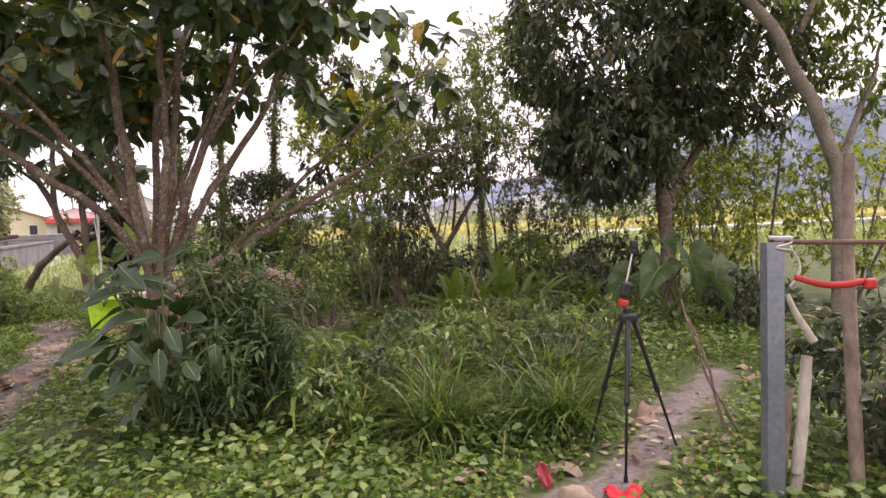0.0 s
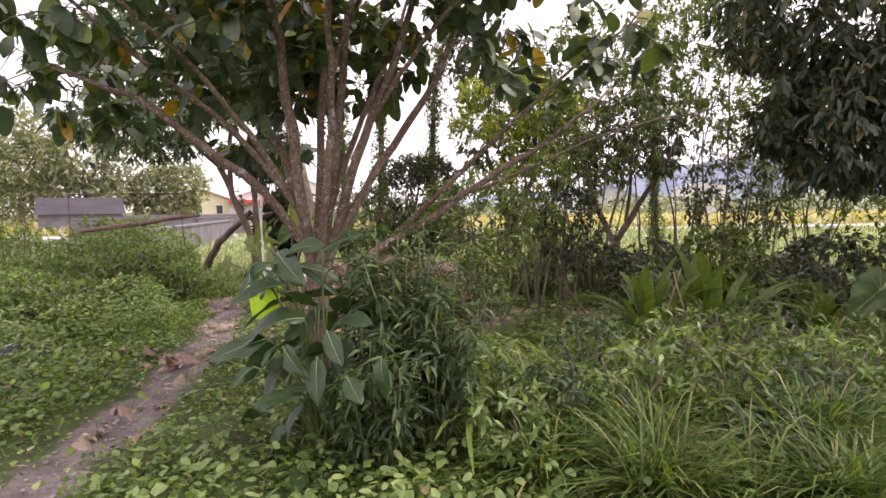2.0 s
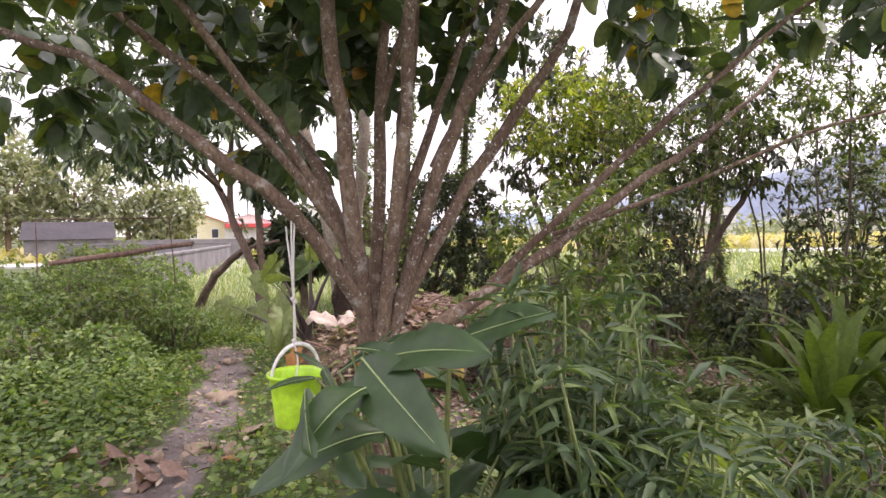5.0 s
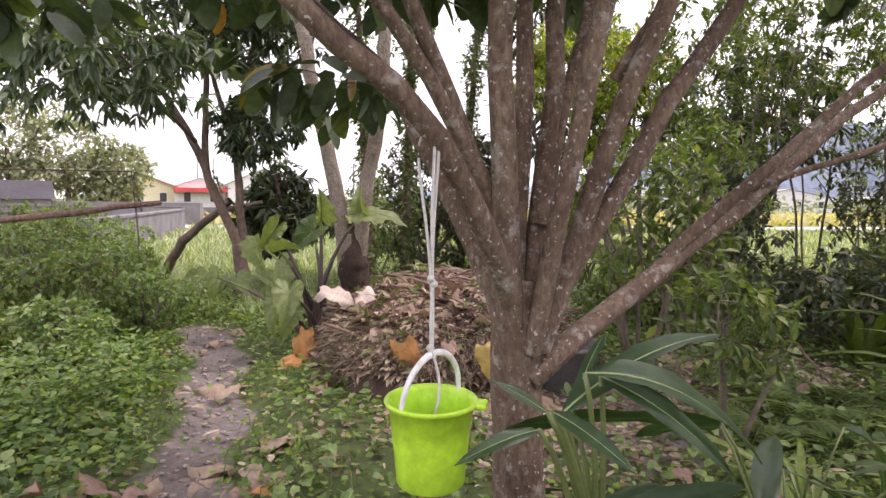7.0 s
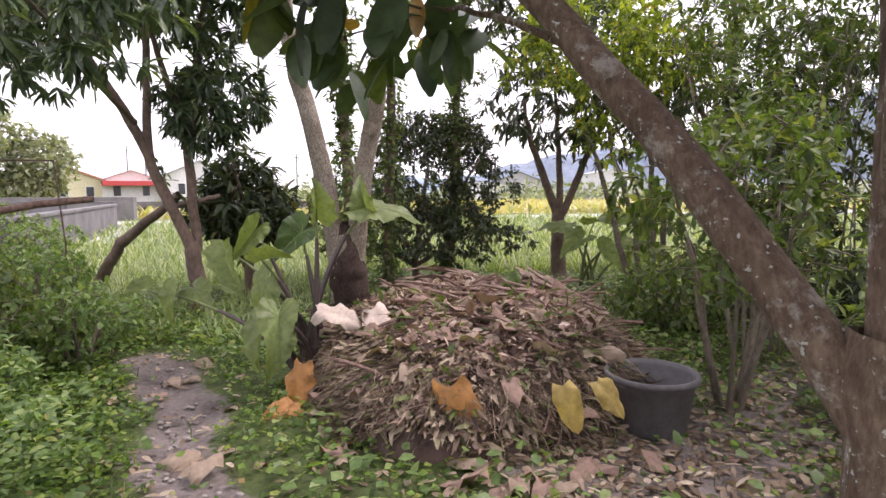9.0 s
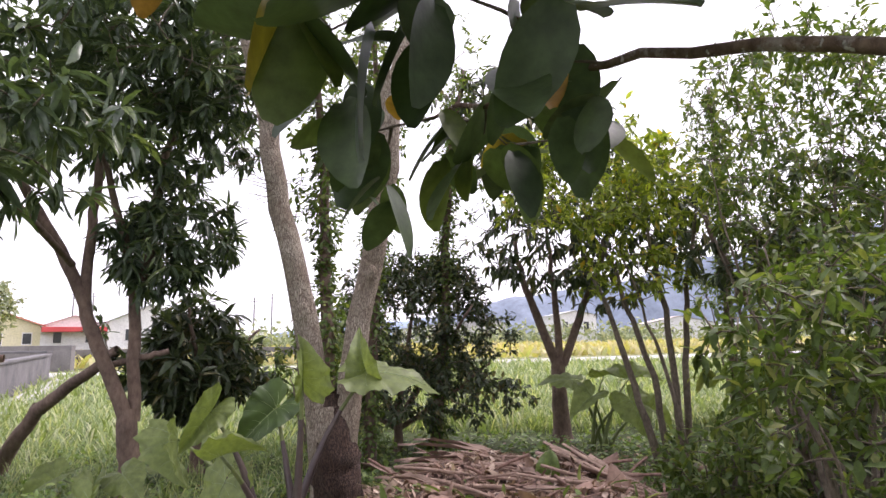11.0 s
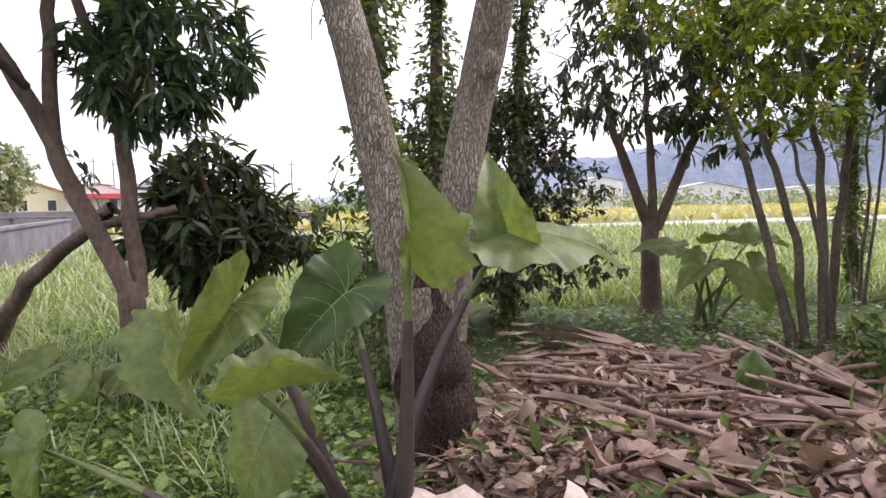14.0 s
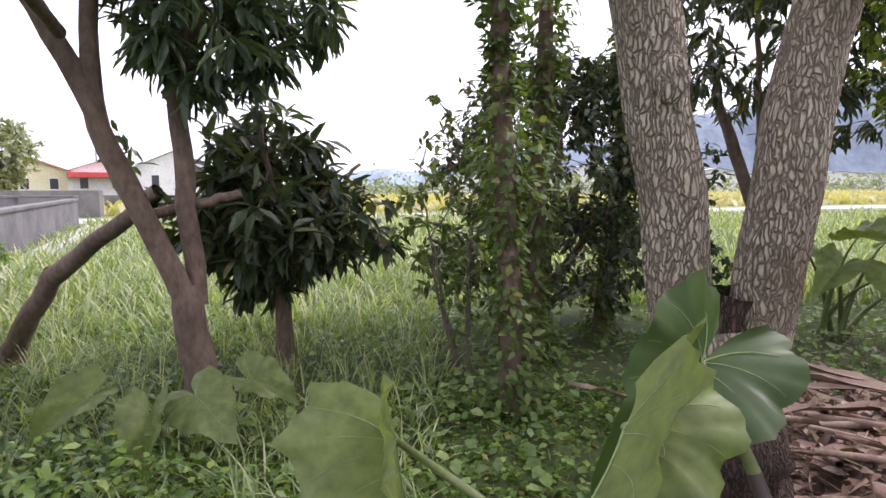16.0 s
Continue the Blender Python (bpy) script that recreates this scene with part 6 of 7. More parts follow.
def dead_big(label, at, way, face, size, me, name="dead_leaf"):
    ob = piece(name, me, None, "", aim(at, way, face) @ Matrix.Scale(size, 4))
    return tagged(ob, label, "leaf", "large dead leaves")


CREAM = plain_mat("cream_dry_leaf", (0.50, 0.40, 0.33), (0.66, 0.56, 0.48), 0.85, 8, 0, 0.5)
BIGD = [blade_mesh("big_dead_leaf", 0.42, 0.24, mt, 0.12, 0.35, 0.45, 0.05, seed=70 + k) for k, mt in enumerate((CREAM, DRY_ORANGE, DRY_YELLOW))]
dead_big("cream dried-out large leaf on the compost", (-4.35, 8.45, 0.62), (0.5, -0.5, -0.6), (0.0, -0.7, 0.8), 0.9, BIGD[0])
dead_big("cream dried-out large leaf on the compost", (-4.75, 8.4, 0.62), (0.9, 0.1, -0.1), (0.0, -0.6, 0.8), 0.85, BIGD[0])
dead_big("curled orange dead leaf at the foot of the mound", (-4.78, 8.12, 0.30), (-0.15, -0.3, -0.7), (-0.1, -0.9, 0.3), 0.8, BIGD[1])
dead_big("curled orange dead leaf at the foot of the mound", (-4.75, 7.95, 0.06), (-0.9, -0.1, 0.05), (0, -0.4, 0.9), 0.75, BIGD[1])
dead_big("brown-yellow drooping dead leaf before the mound", (-3.72, 7.42, 0.40), (0.15, -0.25, -0.9), (-0.2, -0.9, 0.2), 1.2, BIGD[1])
dead_big("yellow dying leaf beside the tub", (-3.1, 7.42, 0.42), (0.2, -0.3, -0.6), (-0.1, -0.9, 0.3), 0.62, BIGD[2])
dead_big("yellow dying leaf beside the tub", (-2.9, 7.5, 0.42), (0.45, -0.3, -0.4), (0.2, -0.8, 0.5), 0.55, BIGD[2])

# ---- fallen leaves ----
gl = np.random.default_rng(91)
spots = [(-4.5, 5.85, 0.3, 26), (-5.3, 5.7, 0.3, 8), (-5.3, 7.1, 0.3, 9), (-6.0, 8.4, 0.35, 10), (-4.4, 5.2, 0.25, 8), (-3.9, 4.2, 0.3, 7), (-4.0, 7.35, 0.4, 26), (-3.2, 7.1, 0.4, 26), (-2.3, 6.9, 0.5, 20), (0.5, 3.15, 0.35, 6), (1.35, 3.8, 0.3, 5), (2.1, 4.8, 0.4, 7), (-0.6, 3.5, 0.6, 6), (-1.2, 7.8, 0.8, 26), (-0.3, 8.6, 0.7, 18), (-2.2, 2.9, 0.5, 3), (-1.2, 11.8, 1.2, 20), (-2.6, 11.4, 0.9, 12)]
for x, y, sd, n in spots:
    for k in range(n):
        px, py = gl.normal(x, sd), gl.normal(y, sd)
        m = Matrix.Translation((px, py, float(floor_z(px, py)) + 0.012)) @ Euler((gl.normal(0, 0.25), gl.normal(0, 0.25), gl.uniform(0, 6.28))).to_matrix().to_4x4() @ Matrix.Scale(gl.uniform(0.75, 1.5), 4)
        tagged(piece("fallen_leaf", DEAD[gl.integers(0, 4) if gl.random() < 0.93 else 4], None, "", m), "curled dry brown leaf fallen on the ground", "leaf", "fallen leaves")
xy = np.vstack([gl.normal((-2.6, 7.2), (0.75, 0.7), (1800, 2)), gl.normal((-0.9, 8.6), (0.8, 0.9), (1600, 2)), gl.normal((-1.2, 12.0), (1.6, 0.9), (1300, 2)), gl.normal((1.2, 3.6), (0.4, 0.45), (160, 2)), DIRT[gl.integers(1, len(DIRT), 340)] + gl.normal(0, 0.4, (340, 2))])
n = len(xy)
v, f = leaves(np.column_stack([xy, floor_z(xy[:, 0], xy[:, 1]) + gl.uniform(0.005, 0.035, n)]), unit(np.column_stack([gl.normal(0, 1, (n, 2)), gl.normal(0, 0.2, n)])), unit(np.column_stack([gl.normal(0, 0.35, (n, 2)), np.ones(n)])), gl.uniform(0.03, 0.10, n), gl.uniform(0.015, 0.045, n), OVAL)
tagged(new("leaf_litter", mesh_from("leaf_litter", v, f, DRY, False)), "scattered small dead leaves on bare soil", "leaf litter", kind="stuff")
PEBBLE = plain_mat("path_pebble", (0.24, 0.21, 0.19), (0.38, 0.34, 0.31), 0.9, 20)
k = gl.integers(0, len(DIRT) - 1, 420)
s = gl.random((420, 1))
xy = DIRT[k] * (1 - s) + DIRT[k + 1] * s + gl.normal(0, 0.16, (420, 2))
ico = bmesh.new()
bmesh.ops.create_icosphere(ico, subdivisions=1, radius=1)
iv = np.array([w.co[:] for w in ico.verts])
fi = np.array([[w.index for w in fc.verts] for fc in ico.faces])
ico.free()
sz = gl.uniform(0.006, 0.022, 420)
V = iv[None] * sz[:, None, None] * gl.uniform(0.6, 1.2, (420, len(iv), 1)) * [1.2, 1, 0.6] + np.column_stack([xy, floor_z(xy[:, 0], xy[:, 1]) - 0.022 + sz * 0.2])[:, None]
tagged(new("path_pebbles", mesh_from("path_pebbles", V.reshape(-1, 3), (fi[None] + (np.arange(420) * len(iv))[:, None, None]).reshape(-1, 3), PEBBLE)), "small stones trodden into the dirt path", "stones", kind="stuff")

# ---- leaning dead stalks in the bed ----
for k, (x, y, z, dx, dy, L) in enumerate([(0.3, 7.4, 0.0, -0.5, 0.2, 0.9), (0.5, 6.3, 0.0, -0.25, -0.1, 0.95), (0.9, 6.0, 0.0, 0.7, 0.2, 0.9), (-0.4, 7.9, 0.0, -0.6, 0.3, 0.8), (0.15, 6.6, 0.0, 0.1, 0.1, 0.9)]):
    v, f = tube(limb_line((0, 0, -0.03), (dx, dy, 0.75), L, n=8, seed=300 + k), [0.009, 0.007], 8)
    tagged(piece("garden_stake", mesh_from("garden_stake", v, f, STICK), None, "", Matrix.Translation((x, y, z))), "grey leaning dead stalk in the bed", "stake", "leaning stakes")

# ---- tripod ----
BLACK = plain_mat("black_metal", (0.012, 0.012, 0.014), (0.025, 0.025, 0.027), 0.4, 8)
GREY_METAL = plain_mat("grey_tube", (0.16, 0.16, 0.17), (0.22, 0.22, 0.23), 0.4, 8, 0.6)
RED = plain_mat("red_plastic", (0.42, 0.02, 0.015), (0.55, 0.04, 0.03), 0.45, 8)
tp = Vector((1.01, 3.42, 0.0))
tripod = thing("tripod", tp, "black camera tripod with a red head on the path", "tripod")
feet = [Vector((-0.19, 0.16, 0)), Vector((0.33, 0.06, 0)), Vector((-0.11, -0.33, 0))]
apex = Vector((0.02, 0.0, 0.83))
for ft in feet:
    top = apex + (ft.normalized() * 0.035)
    v, f = tube([top, top.lerp(ft, 0.5), top.lerp(ft, 0.52), ft], [0.013, 0.013, 0.009, 0.008], 8)
    leg = piece("leg", mesh_from("leg", v, f, BLACK), tripod)
    p = top.lerp(ft, 0.52)
    v, f = tube([p.lerp(top, 0.04), p, p.lerp(ft, 0.06)], [0.017, 0.019, 0.015], 8)
    piece("leg_clamp", mesh_from("leg_clamp", v, f, BLACK), leg)
    v, f = tube([ft + Vector((0, 0, 0.03)), ft], [0.011, 0.013], 8)
    piece("rubber_foot", mesh_from("rubber_foot", v, f, BLACK), leg)
    v, f = tube([apex - Vector((0, 0, 0.27)), top.lerp(ft, 0.45)], [0.004, 0.004], 4)
    piece("brace", mesh_from("brace", v, f, BLACK), tripod)
v, f = tube([apex - Vector((0, 0, 0.30)), apex + Vector((0, 0, 0.05))], [0.013, 0.013], 8)
piece("centre_column", mesh_from("centre_column", v, f, GREY_METAL), tripod, "grey centre column")
bm = bmesh.new()
box(bm, -0.03, 0.07, -0.04, 0.04, 0.82, 0.87, 0.012)
part("collar", bm, BLACK, tripod)
bm = bmesh.new()
box(bm, -0.035, 0.02, -0.025, 0.025, 0.905, 0.955, 0.014)
bmesh.ops.rotate(bm, verts=bm.verts, cent=(0, 0, 0.93), matrix=Matrix.Rotation(0.3, 3, "Y"))
part("head", bm, RED, tripod, "red head")
bm = bmesh.new()
box(bm, 0.0, 0.034, -0.02, 0.02, 0.865, 0.905, 0.008)
part("ball_joint", bm, BLACK, tripod)
bm = bmesh.new()
box(bm, -0.03, 0.035, -0.02, 0.02, 0.965, 1.06, 0.016)
bmesh.ops.rotate(bm, verts=bm.verts, cent=(0, 0, 0.96), matrix=Matrix.Rotation(0.15, 3, "Y"))
part("grip", bm, BLACK, tripod, "black rubber grip")
v, f = tube([Vector((0.06, 0.02, 0.87)), Vector((0.11, 0.05, 0.84))], [0.006, 0.008], 8)
piece("pan_handle", mesh_from("pan_handle", v, f, BLACK), tripod)
v, f = tube([Vector((0.012, 0, 1.04)), Vector((0.03, 0, 1.12)), Vector((0.055, 0, 1.235))], [0.004, 0.004], 6)
piece("thin_mast", mesh_from("thin_mast", v, f, WHITE_PLASTIC), tripod, "thin white mast")
bm = bmesh.new()
box(bm, 0.045, 0.075, -0.014, 0.014, 1.225, 1.255, 0.006)
box(bm, 0.040, 0.086, -0.018, 0.018, 1.255, 1.305, 0.008)
part("clamp", bm, BLACK, tripod, "black clamp on the mast tip")

# ---- gate by the start ----
STEEL = plain_mat("galvanised_steel", (0.24, 0.26, 0.30), (0.33, 0.35, 0.39), 0.45, 6, 0.7, 0.15)
RUST = plain_mat("rusty_rod", (0.11, 0.07, 0.055), (0.20, 0.13, 0.10), 0.85, 20, 0.2, 0.5)
WOOD = bark_mat("weathered_pole", (0.17, 0.12, 0.09), (0.36, 0.28, 0.22), None, 0.6, 12, 2)
PALE_WOOD = bark_mat("peeled_pole", (0.42, 0.37, 0.28), (0.62, 0.57, 0.47), None, 0.6, 12, 2)
gate = thing("garden_gate", (1.57, 2.85, 0.0), "makeshift gate of steel post, poles and rod", "gate")
bm = bmesh.new()
box(bm, -0.042, 0.042, -0.03, -0.024, 0, 1.3)
box(bm, -0.042, -0.036, -0.024, 0.035, 0, 1.3)
box(bm, 0.036, 0.042, -0.024, 0.035, 0, 1.3)
box(bm, -0.036, -0.02, 0.029, 0.035, 0, 1.3)
box(bm, 0.02, 0.036, 0.029, 0.035, 0, 1.3)
part("steel_post", bm, STEEL, gate, "galvanised steel channel post")
for name, pts, r, mt, lb in (("top_rod", [(0.0, 0, 1.30), (0.35, -0.02, 1.29), (0.95, -0.1, 1.27)], [0.013, 0.013], RUST, "rusty horizontal rod"),
                             ("wooden_pole", [(0.44, 0.02, -0.02), (0.41, 0.03, 0.7), (0.38, 0.02, 1.28), (0.39, 0.02, 1.72)], [0.034, 0.03, 0.026], WOOD, "weathered wooden pole"),
                             ("peeled_pole", [(0.12, 0.03, -0.02), (0.16, 0.02, 0.4), (0.18, 0.02, 0.72)], [0.03, 0.026], PALE_WOOD, "peeled pale pole"),
                             ("short_stick", [(0.20, 0.0, 0.80), (0.12, 0.0, 0.93), (0.07, 0.0, 1.04)], [0.022, 0.012], PALE_WOOD, "peeled pale stick"),
                             ("thin_pole", [(0.07, 0.06, -0.02), (0.12, 0.06, 0.55)], [0.02, 0.018], WOOD, "thin wooden pole")):
    p = np.array(pts, dtype=float)
    s = np.linspace(0, 1, 14)
    line = np.column_stack([np.interp(s, np.linspace(0, 1, len(p)), p[:, c]) for c in range(3)])
    v, f = tube(line, r, 10, 0.05, len(name))
    piece(name, mesh_from(name, v, f, mt), gate, lb)
s = np.linspace(0, 1, 14)
strap = np.column_stack([0.08 + 0.34 * s, -0.05 + 0.0 * s, 1.13 - 0.03 * np.sin(s * 3.1) - 0.03 * s])
v, f = tube(strap, [0.014, 0.018, 0.016], 8, 0.06)
v[:, 1] = -0.05 + (v[:, 1] + 0.05) * 0.4
piece("red_strap", mesh_from("red_strap", v, f, RED), gate, "red strap tied round the poles")
bm = bmesh.new()
box(bm, 0.415, 0.47, -0.065, -0.03, 1.06, 1.11, 0.01)
part("strap_end", bm, RED, gate, "red strap end")
s = np.linspace(0, 1, 40)
v, f = tube(np.column_stack([0.05 * np.cos(s * 25) + 0.04, 0.045 * np.sin(s * 25), 1.29 + 0.035 * np.sin(s * 9)]), [0.006, 0.006], 4)
piece("wire_tie", mesh_from("wire_tie", v, f, WHITE_ROPE), gate, "pale string tie")
v, f = tube(np.column_stack([0.06 + 0.05 * np.sin(s * 3.1), -0.04 + 0 * s, 1.28 - 0.20 * s]), [0.006, 0.006], 4)
piece("hanging_string", mesh_from("hanging_string", v, f, WHITE_ROPE), gate, "pale string")
# bare shrub stump beside the post
for k, (dx, dz, L) in enumerate(((-0.25, 0.9, 0.95), (-0.4, 0.9, 0.7), (0.1, 0.9, 0.9))):
    v, f = tube(limb_line((0, 0, -0.03), (dx, 0.1, dz), L, n=9, wobble=0.12, seed=320 + k), [0.012, 0.009, 0.004], 8, 0.1, k)
    tagged(piece("dead_branch", mesh_from("dead_branch", v, f, STICK), None, "", Matrix.Translation((1.72 + 0.1 * k, 3.6, 0))), "grey dead branch standing by the gate", "branch", "dead branches")
# red scraps on the path
RED_LEAF = leaf_mat("red_leaf", [(0.0, (0.16, 0.01, 0.02)), (1.0, (0.35, 0.02, 0.03))], 0.5, 0.2)
CLOTH = plain_mat("red_cloth", (0.50, 0.02, 0.03), (0.62, 0.04, 0.05), 0.9, 20)
me = blade_mesh("red_leaf", 0.22, 0.09, RED_LEAF, 0.0, 0.8, 0.3, 0.02, seed=81)
tagged(piece("red_leaf", me, None, "", aim((0.47, 3.02, 0.005), (-0.15, 0.5, 0.5), (0, -1, 0.6)) @ Matrix.Scale(0.8, 4)), "dark red leaf standing on the path", "leaf")
g = np.random.default_rng(5)
ci, cj = np.meshgrid(np.linspace(-1, 1, 16), np.linspace(-1, 1, 14), indexing="ij")
cz = 0.03 + 0.035 * np.sin(ci * 5 + 1.5 * cj) * np.cos(cj * 4) + g.normal(0, 0.006, ci.shape)
cv = np.stack([ci * 0.12, cj * 0.09, np.maximum(cz, 0.004)], -1).reshape(-1, 3)
i, j = np.meshgrid(np.arange(15), np.arange(13), indexing="ij")
cloth = mesh_from("red_cloth", cv, np.stack([i * 14 + j, (i + 1) * 14 + j, (i + 1) * 14 + j + 1, i * 14 + j + 1], -1).reshape(-1, 4), CLOTH)
tagged(piece("red_cloth", cloth, None, "", Matrix.Translation((0.84, 2.9, 0.0)) @ Matrix.Scale(0.8, 4)), "crumpled bright red cloth on the dirt path", "cloth")
# dark crumpled netting in the weeds
NET = plain_mat("black_netting", (0.012, 0.012, 0.014), (0.04, 0.04, 0.045), 0.6, 20, 0, 0.6)
cz = 0.16 * np.exp(-(ci ** 2 + cj ** 2) * 1.6) + 0.05 * np.sin(ci * 8 + 2 * cj) * np.cos(cj * 6) + g.normal(0, 0.015, ci.shape)
cv = np.stack([ci * 0.45, cj * 0.4, np.maximum(cz, 0.01)], -1).reshape(-1, 3)
net = mesh_from("black_netting", cv, np.stack([i * 14 + j, (i + 1) * 14 + j, (i + 1) * 14 + j + 1, i * 14 + j + 1], -1).reshape(-1, 4), NET)
tagged(piece("black_netting", net, None, "", Matrix.Translation((-6.2, 5.3, 0.0))), "crumpled black netting lying in the weeds", "netting")

# ---- rod frame and dead branch in the rough ----
frame_rod = thing("rod_frame", (-8.3, 10.5, 0.0), "thin rusty rod frame standing in the weeds", "frame")
for name, pts in (("upright", [(0, 0, -0.05), (0.02, 0, 0.9), (-0.06, 0, 1.85)]), ("upright", [(-1.9, -0.8, -0.05), (-1.9, -0.8, 1.85)]), ("cross_rod", [(-0.06, 0, 1.85), (-1.9, -0.8, 1.85)])):
    v, f = tube(pts, [0.010, 0.010], 8)
    piece(name, mesh_from(name, v, f, RUST), frame_rod)
v, f = tube(limb_line((0, 0, 0), (-1.9, -0.8, -0.18), 2.2, wobble=0.04, seed=331), [0.035, 0.045, 0.04], 8, 0.1, 4)
tagged(piece("resting_branch", mesh_from("resting_branch", v, f, STICK), None, "", Matrix.Translation((-8.0, 10.62, 1.42))), "thick dead branch resting on the rod frame", "branch")

# ---- concrete walls by the field ----
def wall_run(name, label, a, b, height, thick, material, gap=None, coping=None):
    a, b = Vector((*a, 0)), Vector((*b, 0))
    L = (b - a).length
    yaw = math.degrees(math.atan2(b.y - a.y, b.x - a.x))
    root = tagged(new(name), label, "wall", kind="structure")
    root.matrix_basis = pose(a.x, a.y, 0, 0, 0, yaw)
    n = max(1, round(L / 2.4))
    for k in range(n):
        if gap is not None and k == gap:
            continue
        bm = bmesh.new()
        box(bm, L * k / n + 0.006, L * (k + 1) / n - 0.006, -thick / 2, thick / 2, -0.2, height, 0.012)
        part("wall_panel", bm, material, root)
    if coping:
        bm = bmesh.new()
        box(bm, 0, L, -thick / 2 - 0.05, thick / 2 + 0.05, height + 0.003, height + 0.09, 0.015)
        part("coping", bm, coping, root)
    return root


wall_run("wall_field", "weathered grey concrete wall beside the field", (-12.4, 14.2), (-19.9, 28.6), 0.95, 0.22, CONCRETE, None, CONCRETE)
wall_run("wall_ledge", "low pale concrete ledge along the wall", (-11.8, 14.6), (-19.2, 28.9), 0.14, 0.5, PALE_CONCRETE)
wall_run("wall_yard", "grey concrete yard wall with a dark opening", (-20.0, 28.9), (-33.0, 30.5), 1.05, 0.22, CONCRETE, 0, CONCRETE)
wall_run("wall_back", "pale concrete bank wall before the houses", (-13.0, 42.0), (-45.0, 40.0), 0.95, 0.3, CONCRETE)
wall_run("wall_inner", "dark stained concrete wall in the yard", (-22.0, 33.5), (-38.0, 36.0), 1.3, 0.25, plain_mat("stained_concrete", (0.16, 0.15, 0.15), (0.26, 0.25, 0.24), 0.95, 3, 0, 0.5))

# ---- houses ----
CREAM_WALL = plain_mat("cream_plaster", (0.62, 0.58, 0.36), (0.70, 0.66, 0.46), 0.85, 1.5)
WHITE_WALL = plain_mat("white_plaster", (0.66, 0.66, 0.64), (0.76, 0.76, 0.74), 0.85, 1.5)
PINK_ROOF = plain_mat("faded_metal_roof", (0.50, 0.42, 0.38), (0.60, 0.52, 0.48), 0.7, 1.0)
GREY_ROOF = plain_mat("grey_metal_roof", (0.52, 0.53, 0.54), (0.62, 0.63, 0.64), 0.6, 1.0)
BLUE_ROOF = plain_mat("slate_blue_roof", (0.04, 0.037, 0.042), (0.065, 0.06, 0.066), 0.95, 1.0)
DARK_GLASS = plain_mat("dark_window", (0.03, 0.035, 0.04), (0.06, 0.065, 0.07), 0.2, 1.0)
RED_PAINT = plain_mat("red_awning", (0.50, 0.05, 0.05), (0.60, 0.09, 0.09), 0.6, 1.0)
TRIM_ORANGE = plain_mat("brick_red_trim", (0.42, 0.17, 0.10), (0.50, 0.22, 0.14), 0.7, 1.0)


def house(label, at, yaw, w, d, eave, ridge, wall, roof, windows=2, trim=None, awning=None):
    """A low house: walls, pitched roof sheets, windows with frames, a door."""
    root = thing("house", (*at, 0.0), label, "house", "houses beyond the field")
    root.matrix_basis = pose(at[0], at[1], 0, 0, 0, yaw)
    bm = bmesh.new()
    box(bm, -w / 2, w / 2, -d / 2, d / 2, -0.2, eave)
    part("wall", bm, wall, root)
    for sx in (-1, 1):
        bm = bmesh.new()
        vs = [bm.verts.new(c) for c in ((sx * w / 2, -d / 2, eave), (0, -d / 2, ridge - 0.06), (0, d / 2, ridge - 0.06), (sx * w / 2, d / 2, eave))]
        up = [bm.verts.new((c.co.x * 1.08, c.co.y * 1.08, c.co.z + 0.1 - (0.12 if abs(c.co.x) > 0.1 else 0))) for c in vs]
        bm.faces.new(up)
        bm.faces.new(vs[::-1])
        for k in range(4):
            bm.faces.new((vs[k], vs[(k + 1) % 4], up[(k + 1) % 4], up[k]))
        part("roof_sheet", bm, roof, root)
    for y in (-d / 2, d / 2):
        bm = bmesh.new()
        bm.faces.new([bm.verts.new(c) for c in ((-w / 2, y, eave), (w / 2, y, eave), (0, y, ridge - 0.06))])
        part("gable", bm, wall, root)
    for k in range(windows):
        x = -w / 2 + w * (k + 0.5) / windows
        bm = bmesh.new()
        box(bm, x - 0.45, x + 0.45, -d / 2 - 0.05, -d / 2 + 0.03, eave * 0.35, eave * 0.8)
        win = part("window", bm, WHITE_WALL, root)
        bm = bmesh.new()
        box(bm, x - 0.37, x + 0.37, -d / 2 - 0.065, -d / 2 - 0.054, eave * 0.4, eave * 0.76)
        part("pane", bm, DARK_GLASS, win)
    if trim:
        for sx in (-1, 1):
            bm = bmesh.new()
            vs = [bm.verts.new(c) for c in ((sx * w * 0.54, -d * 0.545, eave - 0.05), (0, -d * 0.545, ridge), (0, -d * 0.545, ridge + 0.16), (sx * w * 0.54, -d * 0.545, eave + 0.12))]
            bm.faces.new(vs)
            part("roof_trim", bm, trim, root)
    if awning:
        bm = bmesh.new()
        box(bm, -w / 2, w / 2, -d / 2 - 1.3, -d / 2 - 0.004, eave * 0.78, eave * 0.95, 0.02)
        part("awning", bm, awning, root)
    return root


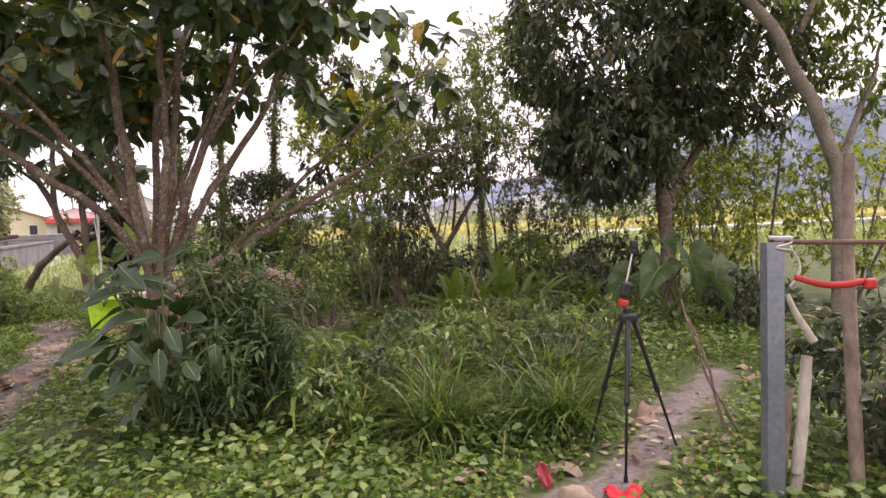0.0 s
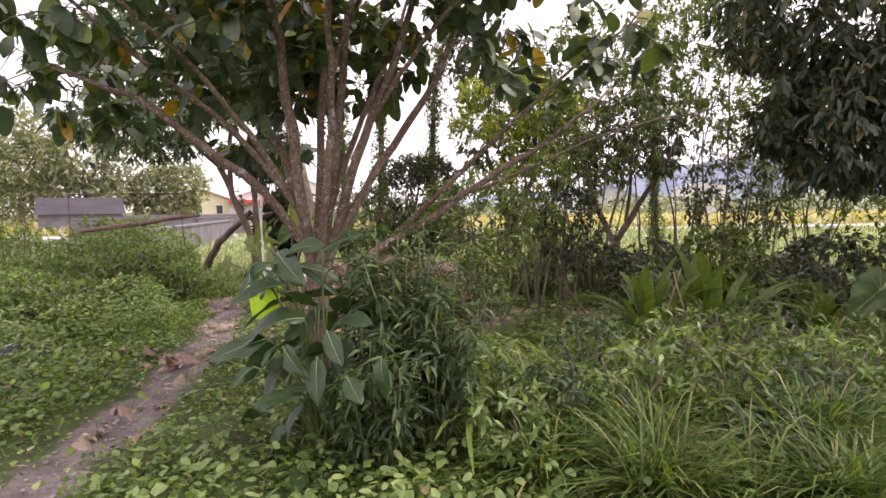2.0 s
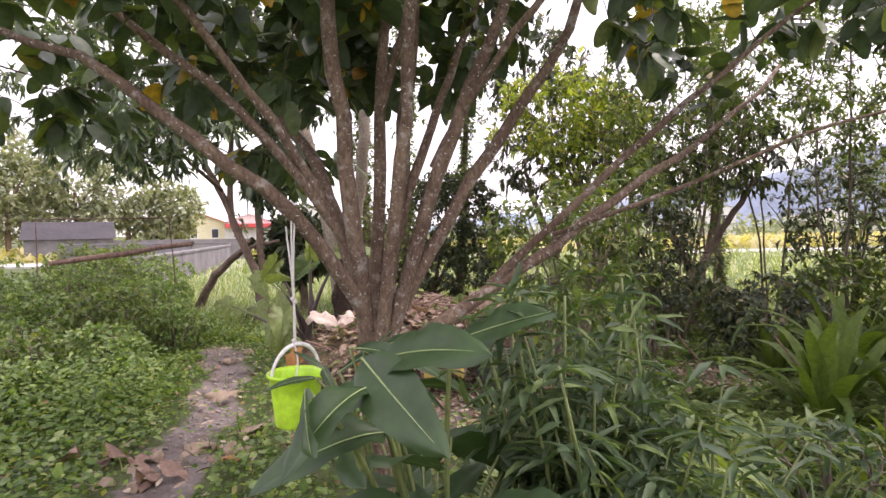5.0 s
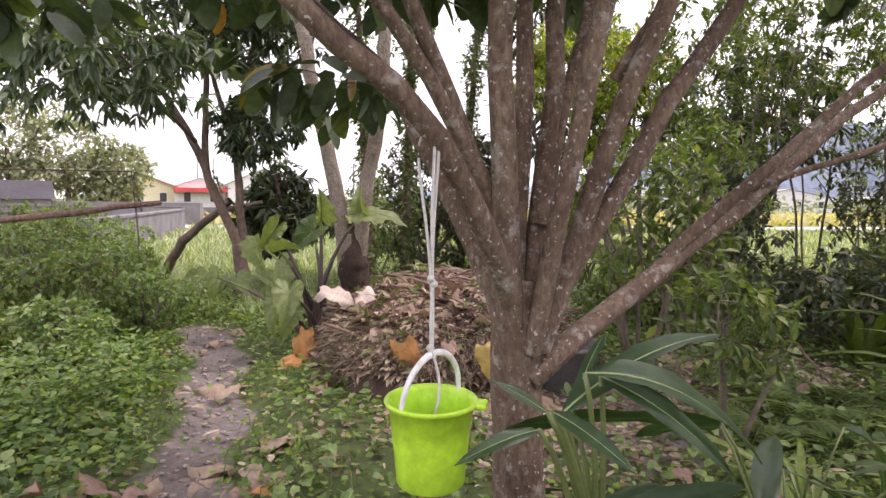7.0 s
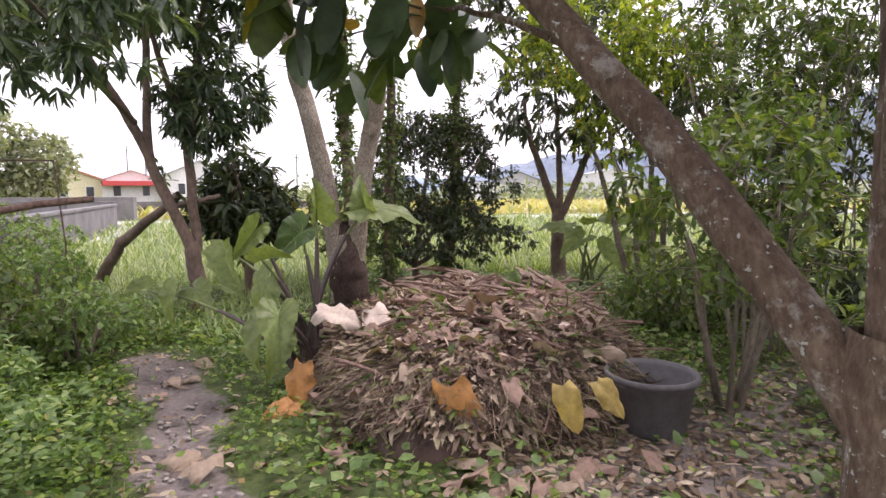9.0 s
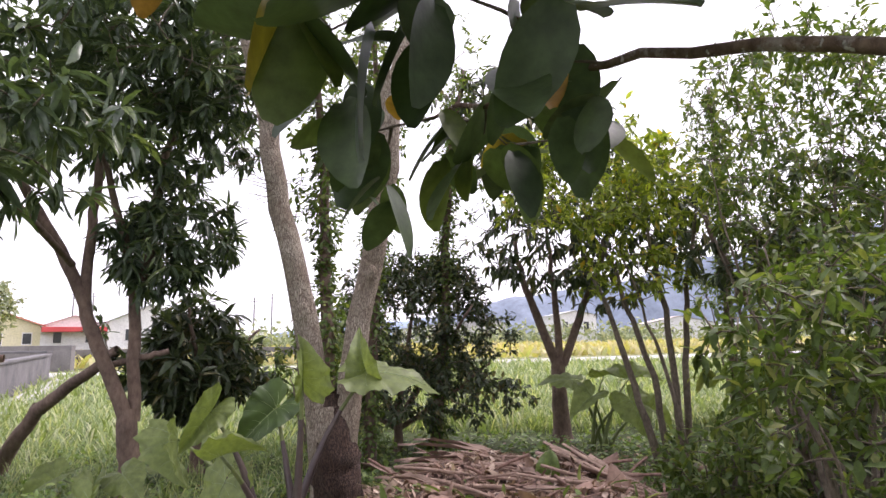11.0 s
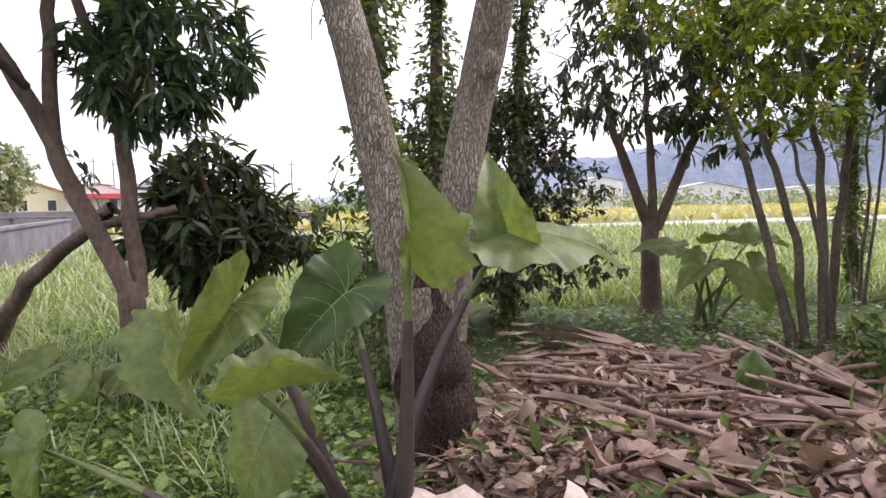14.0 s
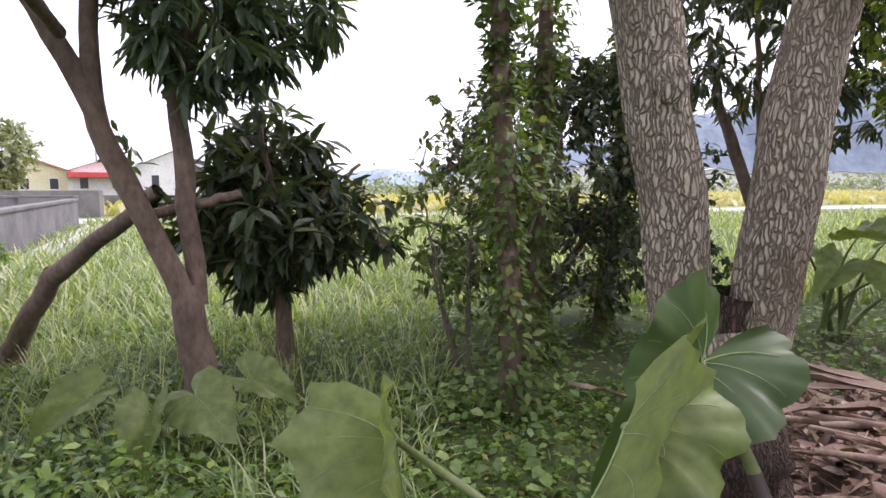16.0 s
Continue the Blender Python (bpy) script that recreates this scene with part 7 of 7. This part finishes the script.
house("small cream house with a faded gable roof", (-52.5, 68.0), 38, 7.5, 8, 3.0, 4.5, CREAM_WALL, PINK_ROOF, 3, TRIM_ORANGE)
house("low house with a red awning and grey roof", (-46.8, 71.5), 38, 6.0, 7, 3.1, 4.2, WHITE_WALL, GREY_ROOF, 2, None, RED_PAINT)
house("white gabled house with a pale roof", (-41.0, 76.0), 38, 8.5, 9, 3.5, 5.5, WHITE_WALL, GREY_ROOF, 2)
house("long shed with a slate-blue roof", (-37.0, 35.0), 137, 5.0, 5.0, 1.45, 2.6, CONCRETE, BLUE_ROOF, 2)
house("white farm building beyond the yellow field", (14.0, 90.0), 5, 6, 7, 4.0, 4.6, WHITE_WALL, GREY_ROOF, 2)
house("distant white house with a reddish roof", (38.0, 112.0), -5, 13, 8, 2.8, 4.2, WHITE_WALL, PINK_ROOF, 4)
house("distant long white shed", (62.0, 118.0), -5, 24, 8, 2.6, 3.6, WHITE_WALL, GREY_ROOF, 6)
house("distant grey house beyond the field", (2.0, 105.0), 0, 8, 8, 3.2, 4.8, PALE_CONCRETE, GREY_ROOF, 3)
house("distant long white shed", (-4.0, 130.0), 0, 18, 8, 2.8, 3.8, WHITE_WALL, GREY_ROOF, 5)
for k, (x, y, h) in enumerate([(-60, 92, 9.0), (-57, 92, 8.6), (-30, 92, 8.0), (-33, 93, 7.6), (-2, 95, 7)]):
    v, f = tube([(0, 0, 0), (0, 0, h)], [0.14, 0.09], 8)
    ob = thing("utility_pole", (x, y, 0), "slim grey pole standing behind houses", "pole", "poles")
    piece("shaft", mesh_from("shaft", v, f, CONCRETE), ob)
    bm = bmesh.new()
    box(bm, -0.6, 0.6, -0.05, 0.05, h - 0.7, h - 0.6)
    part("crossarm", bm, CONCRETE, ob)


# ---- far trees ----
def far_tree(at, h, r, seed, leaf=FAR_HAZE_LEAF, size=0.5):
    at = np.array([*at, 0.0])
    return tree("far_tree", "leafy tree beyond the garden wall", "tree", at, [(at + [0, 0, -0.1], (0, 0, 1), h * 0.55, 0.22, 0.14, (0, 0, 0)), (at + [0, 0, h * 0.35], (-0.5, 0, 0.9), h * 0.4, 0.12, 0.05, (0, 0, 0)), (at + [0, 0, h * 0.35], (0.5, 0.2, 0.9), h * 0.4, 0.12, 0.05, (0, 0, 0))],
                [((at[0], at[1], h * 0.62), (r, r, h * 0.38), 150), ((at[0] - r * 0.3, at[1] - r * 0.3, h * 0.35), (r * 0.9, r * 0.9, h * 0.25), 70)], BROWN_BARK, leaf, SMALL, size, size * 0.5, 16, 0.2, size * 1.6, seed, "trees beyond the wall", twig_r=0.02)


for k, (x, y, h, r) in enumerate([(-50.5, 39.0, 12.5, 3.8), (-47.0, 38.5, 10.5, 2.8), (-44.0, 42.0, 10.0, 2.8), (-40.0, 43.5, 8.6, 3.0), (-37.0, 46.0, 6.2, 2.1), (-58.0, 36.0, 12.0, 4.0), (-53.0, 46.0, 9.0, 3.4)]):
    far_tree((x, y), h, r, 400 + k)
gb = np.random.default_rng(55)
pts, cl = [], []
for k in range(150):
    x = gb.uniform(-110, 130)
    y = 74 + 0.28 * x + gb.uniform(0, 30) if x > -30 else 100 + gb.uniform(-5, 25)
    c = np.array([x, y, gb.uniform(0.4, 1.6)])
    pts.append(c + gb.normal(0, 1, (90, 3)) * [2.2, 1.5, 0.8])
P = np.vstack(pts)
P[:, 2] = np.abs(P[:, 2])
n = len(P)
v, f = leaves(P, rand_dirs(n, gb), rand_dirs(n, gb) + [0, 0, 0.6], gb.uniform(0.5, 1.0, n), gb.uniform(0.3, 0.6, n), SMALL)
tagged(new("distant_hedges", mesh_from("distant_hedges", v, f, FAR_HAZE_LEAF, False)), "far hedges and bushes at the field's end", "hedge", kind="stuff")
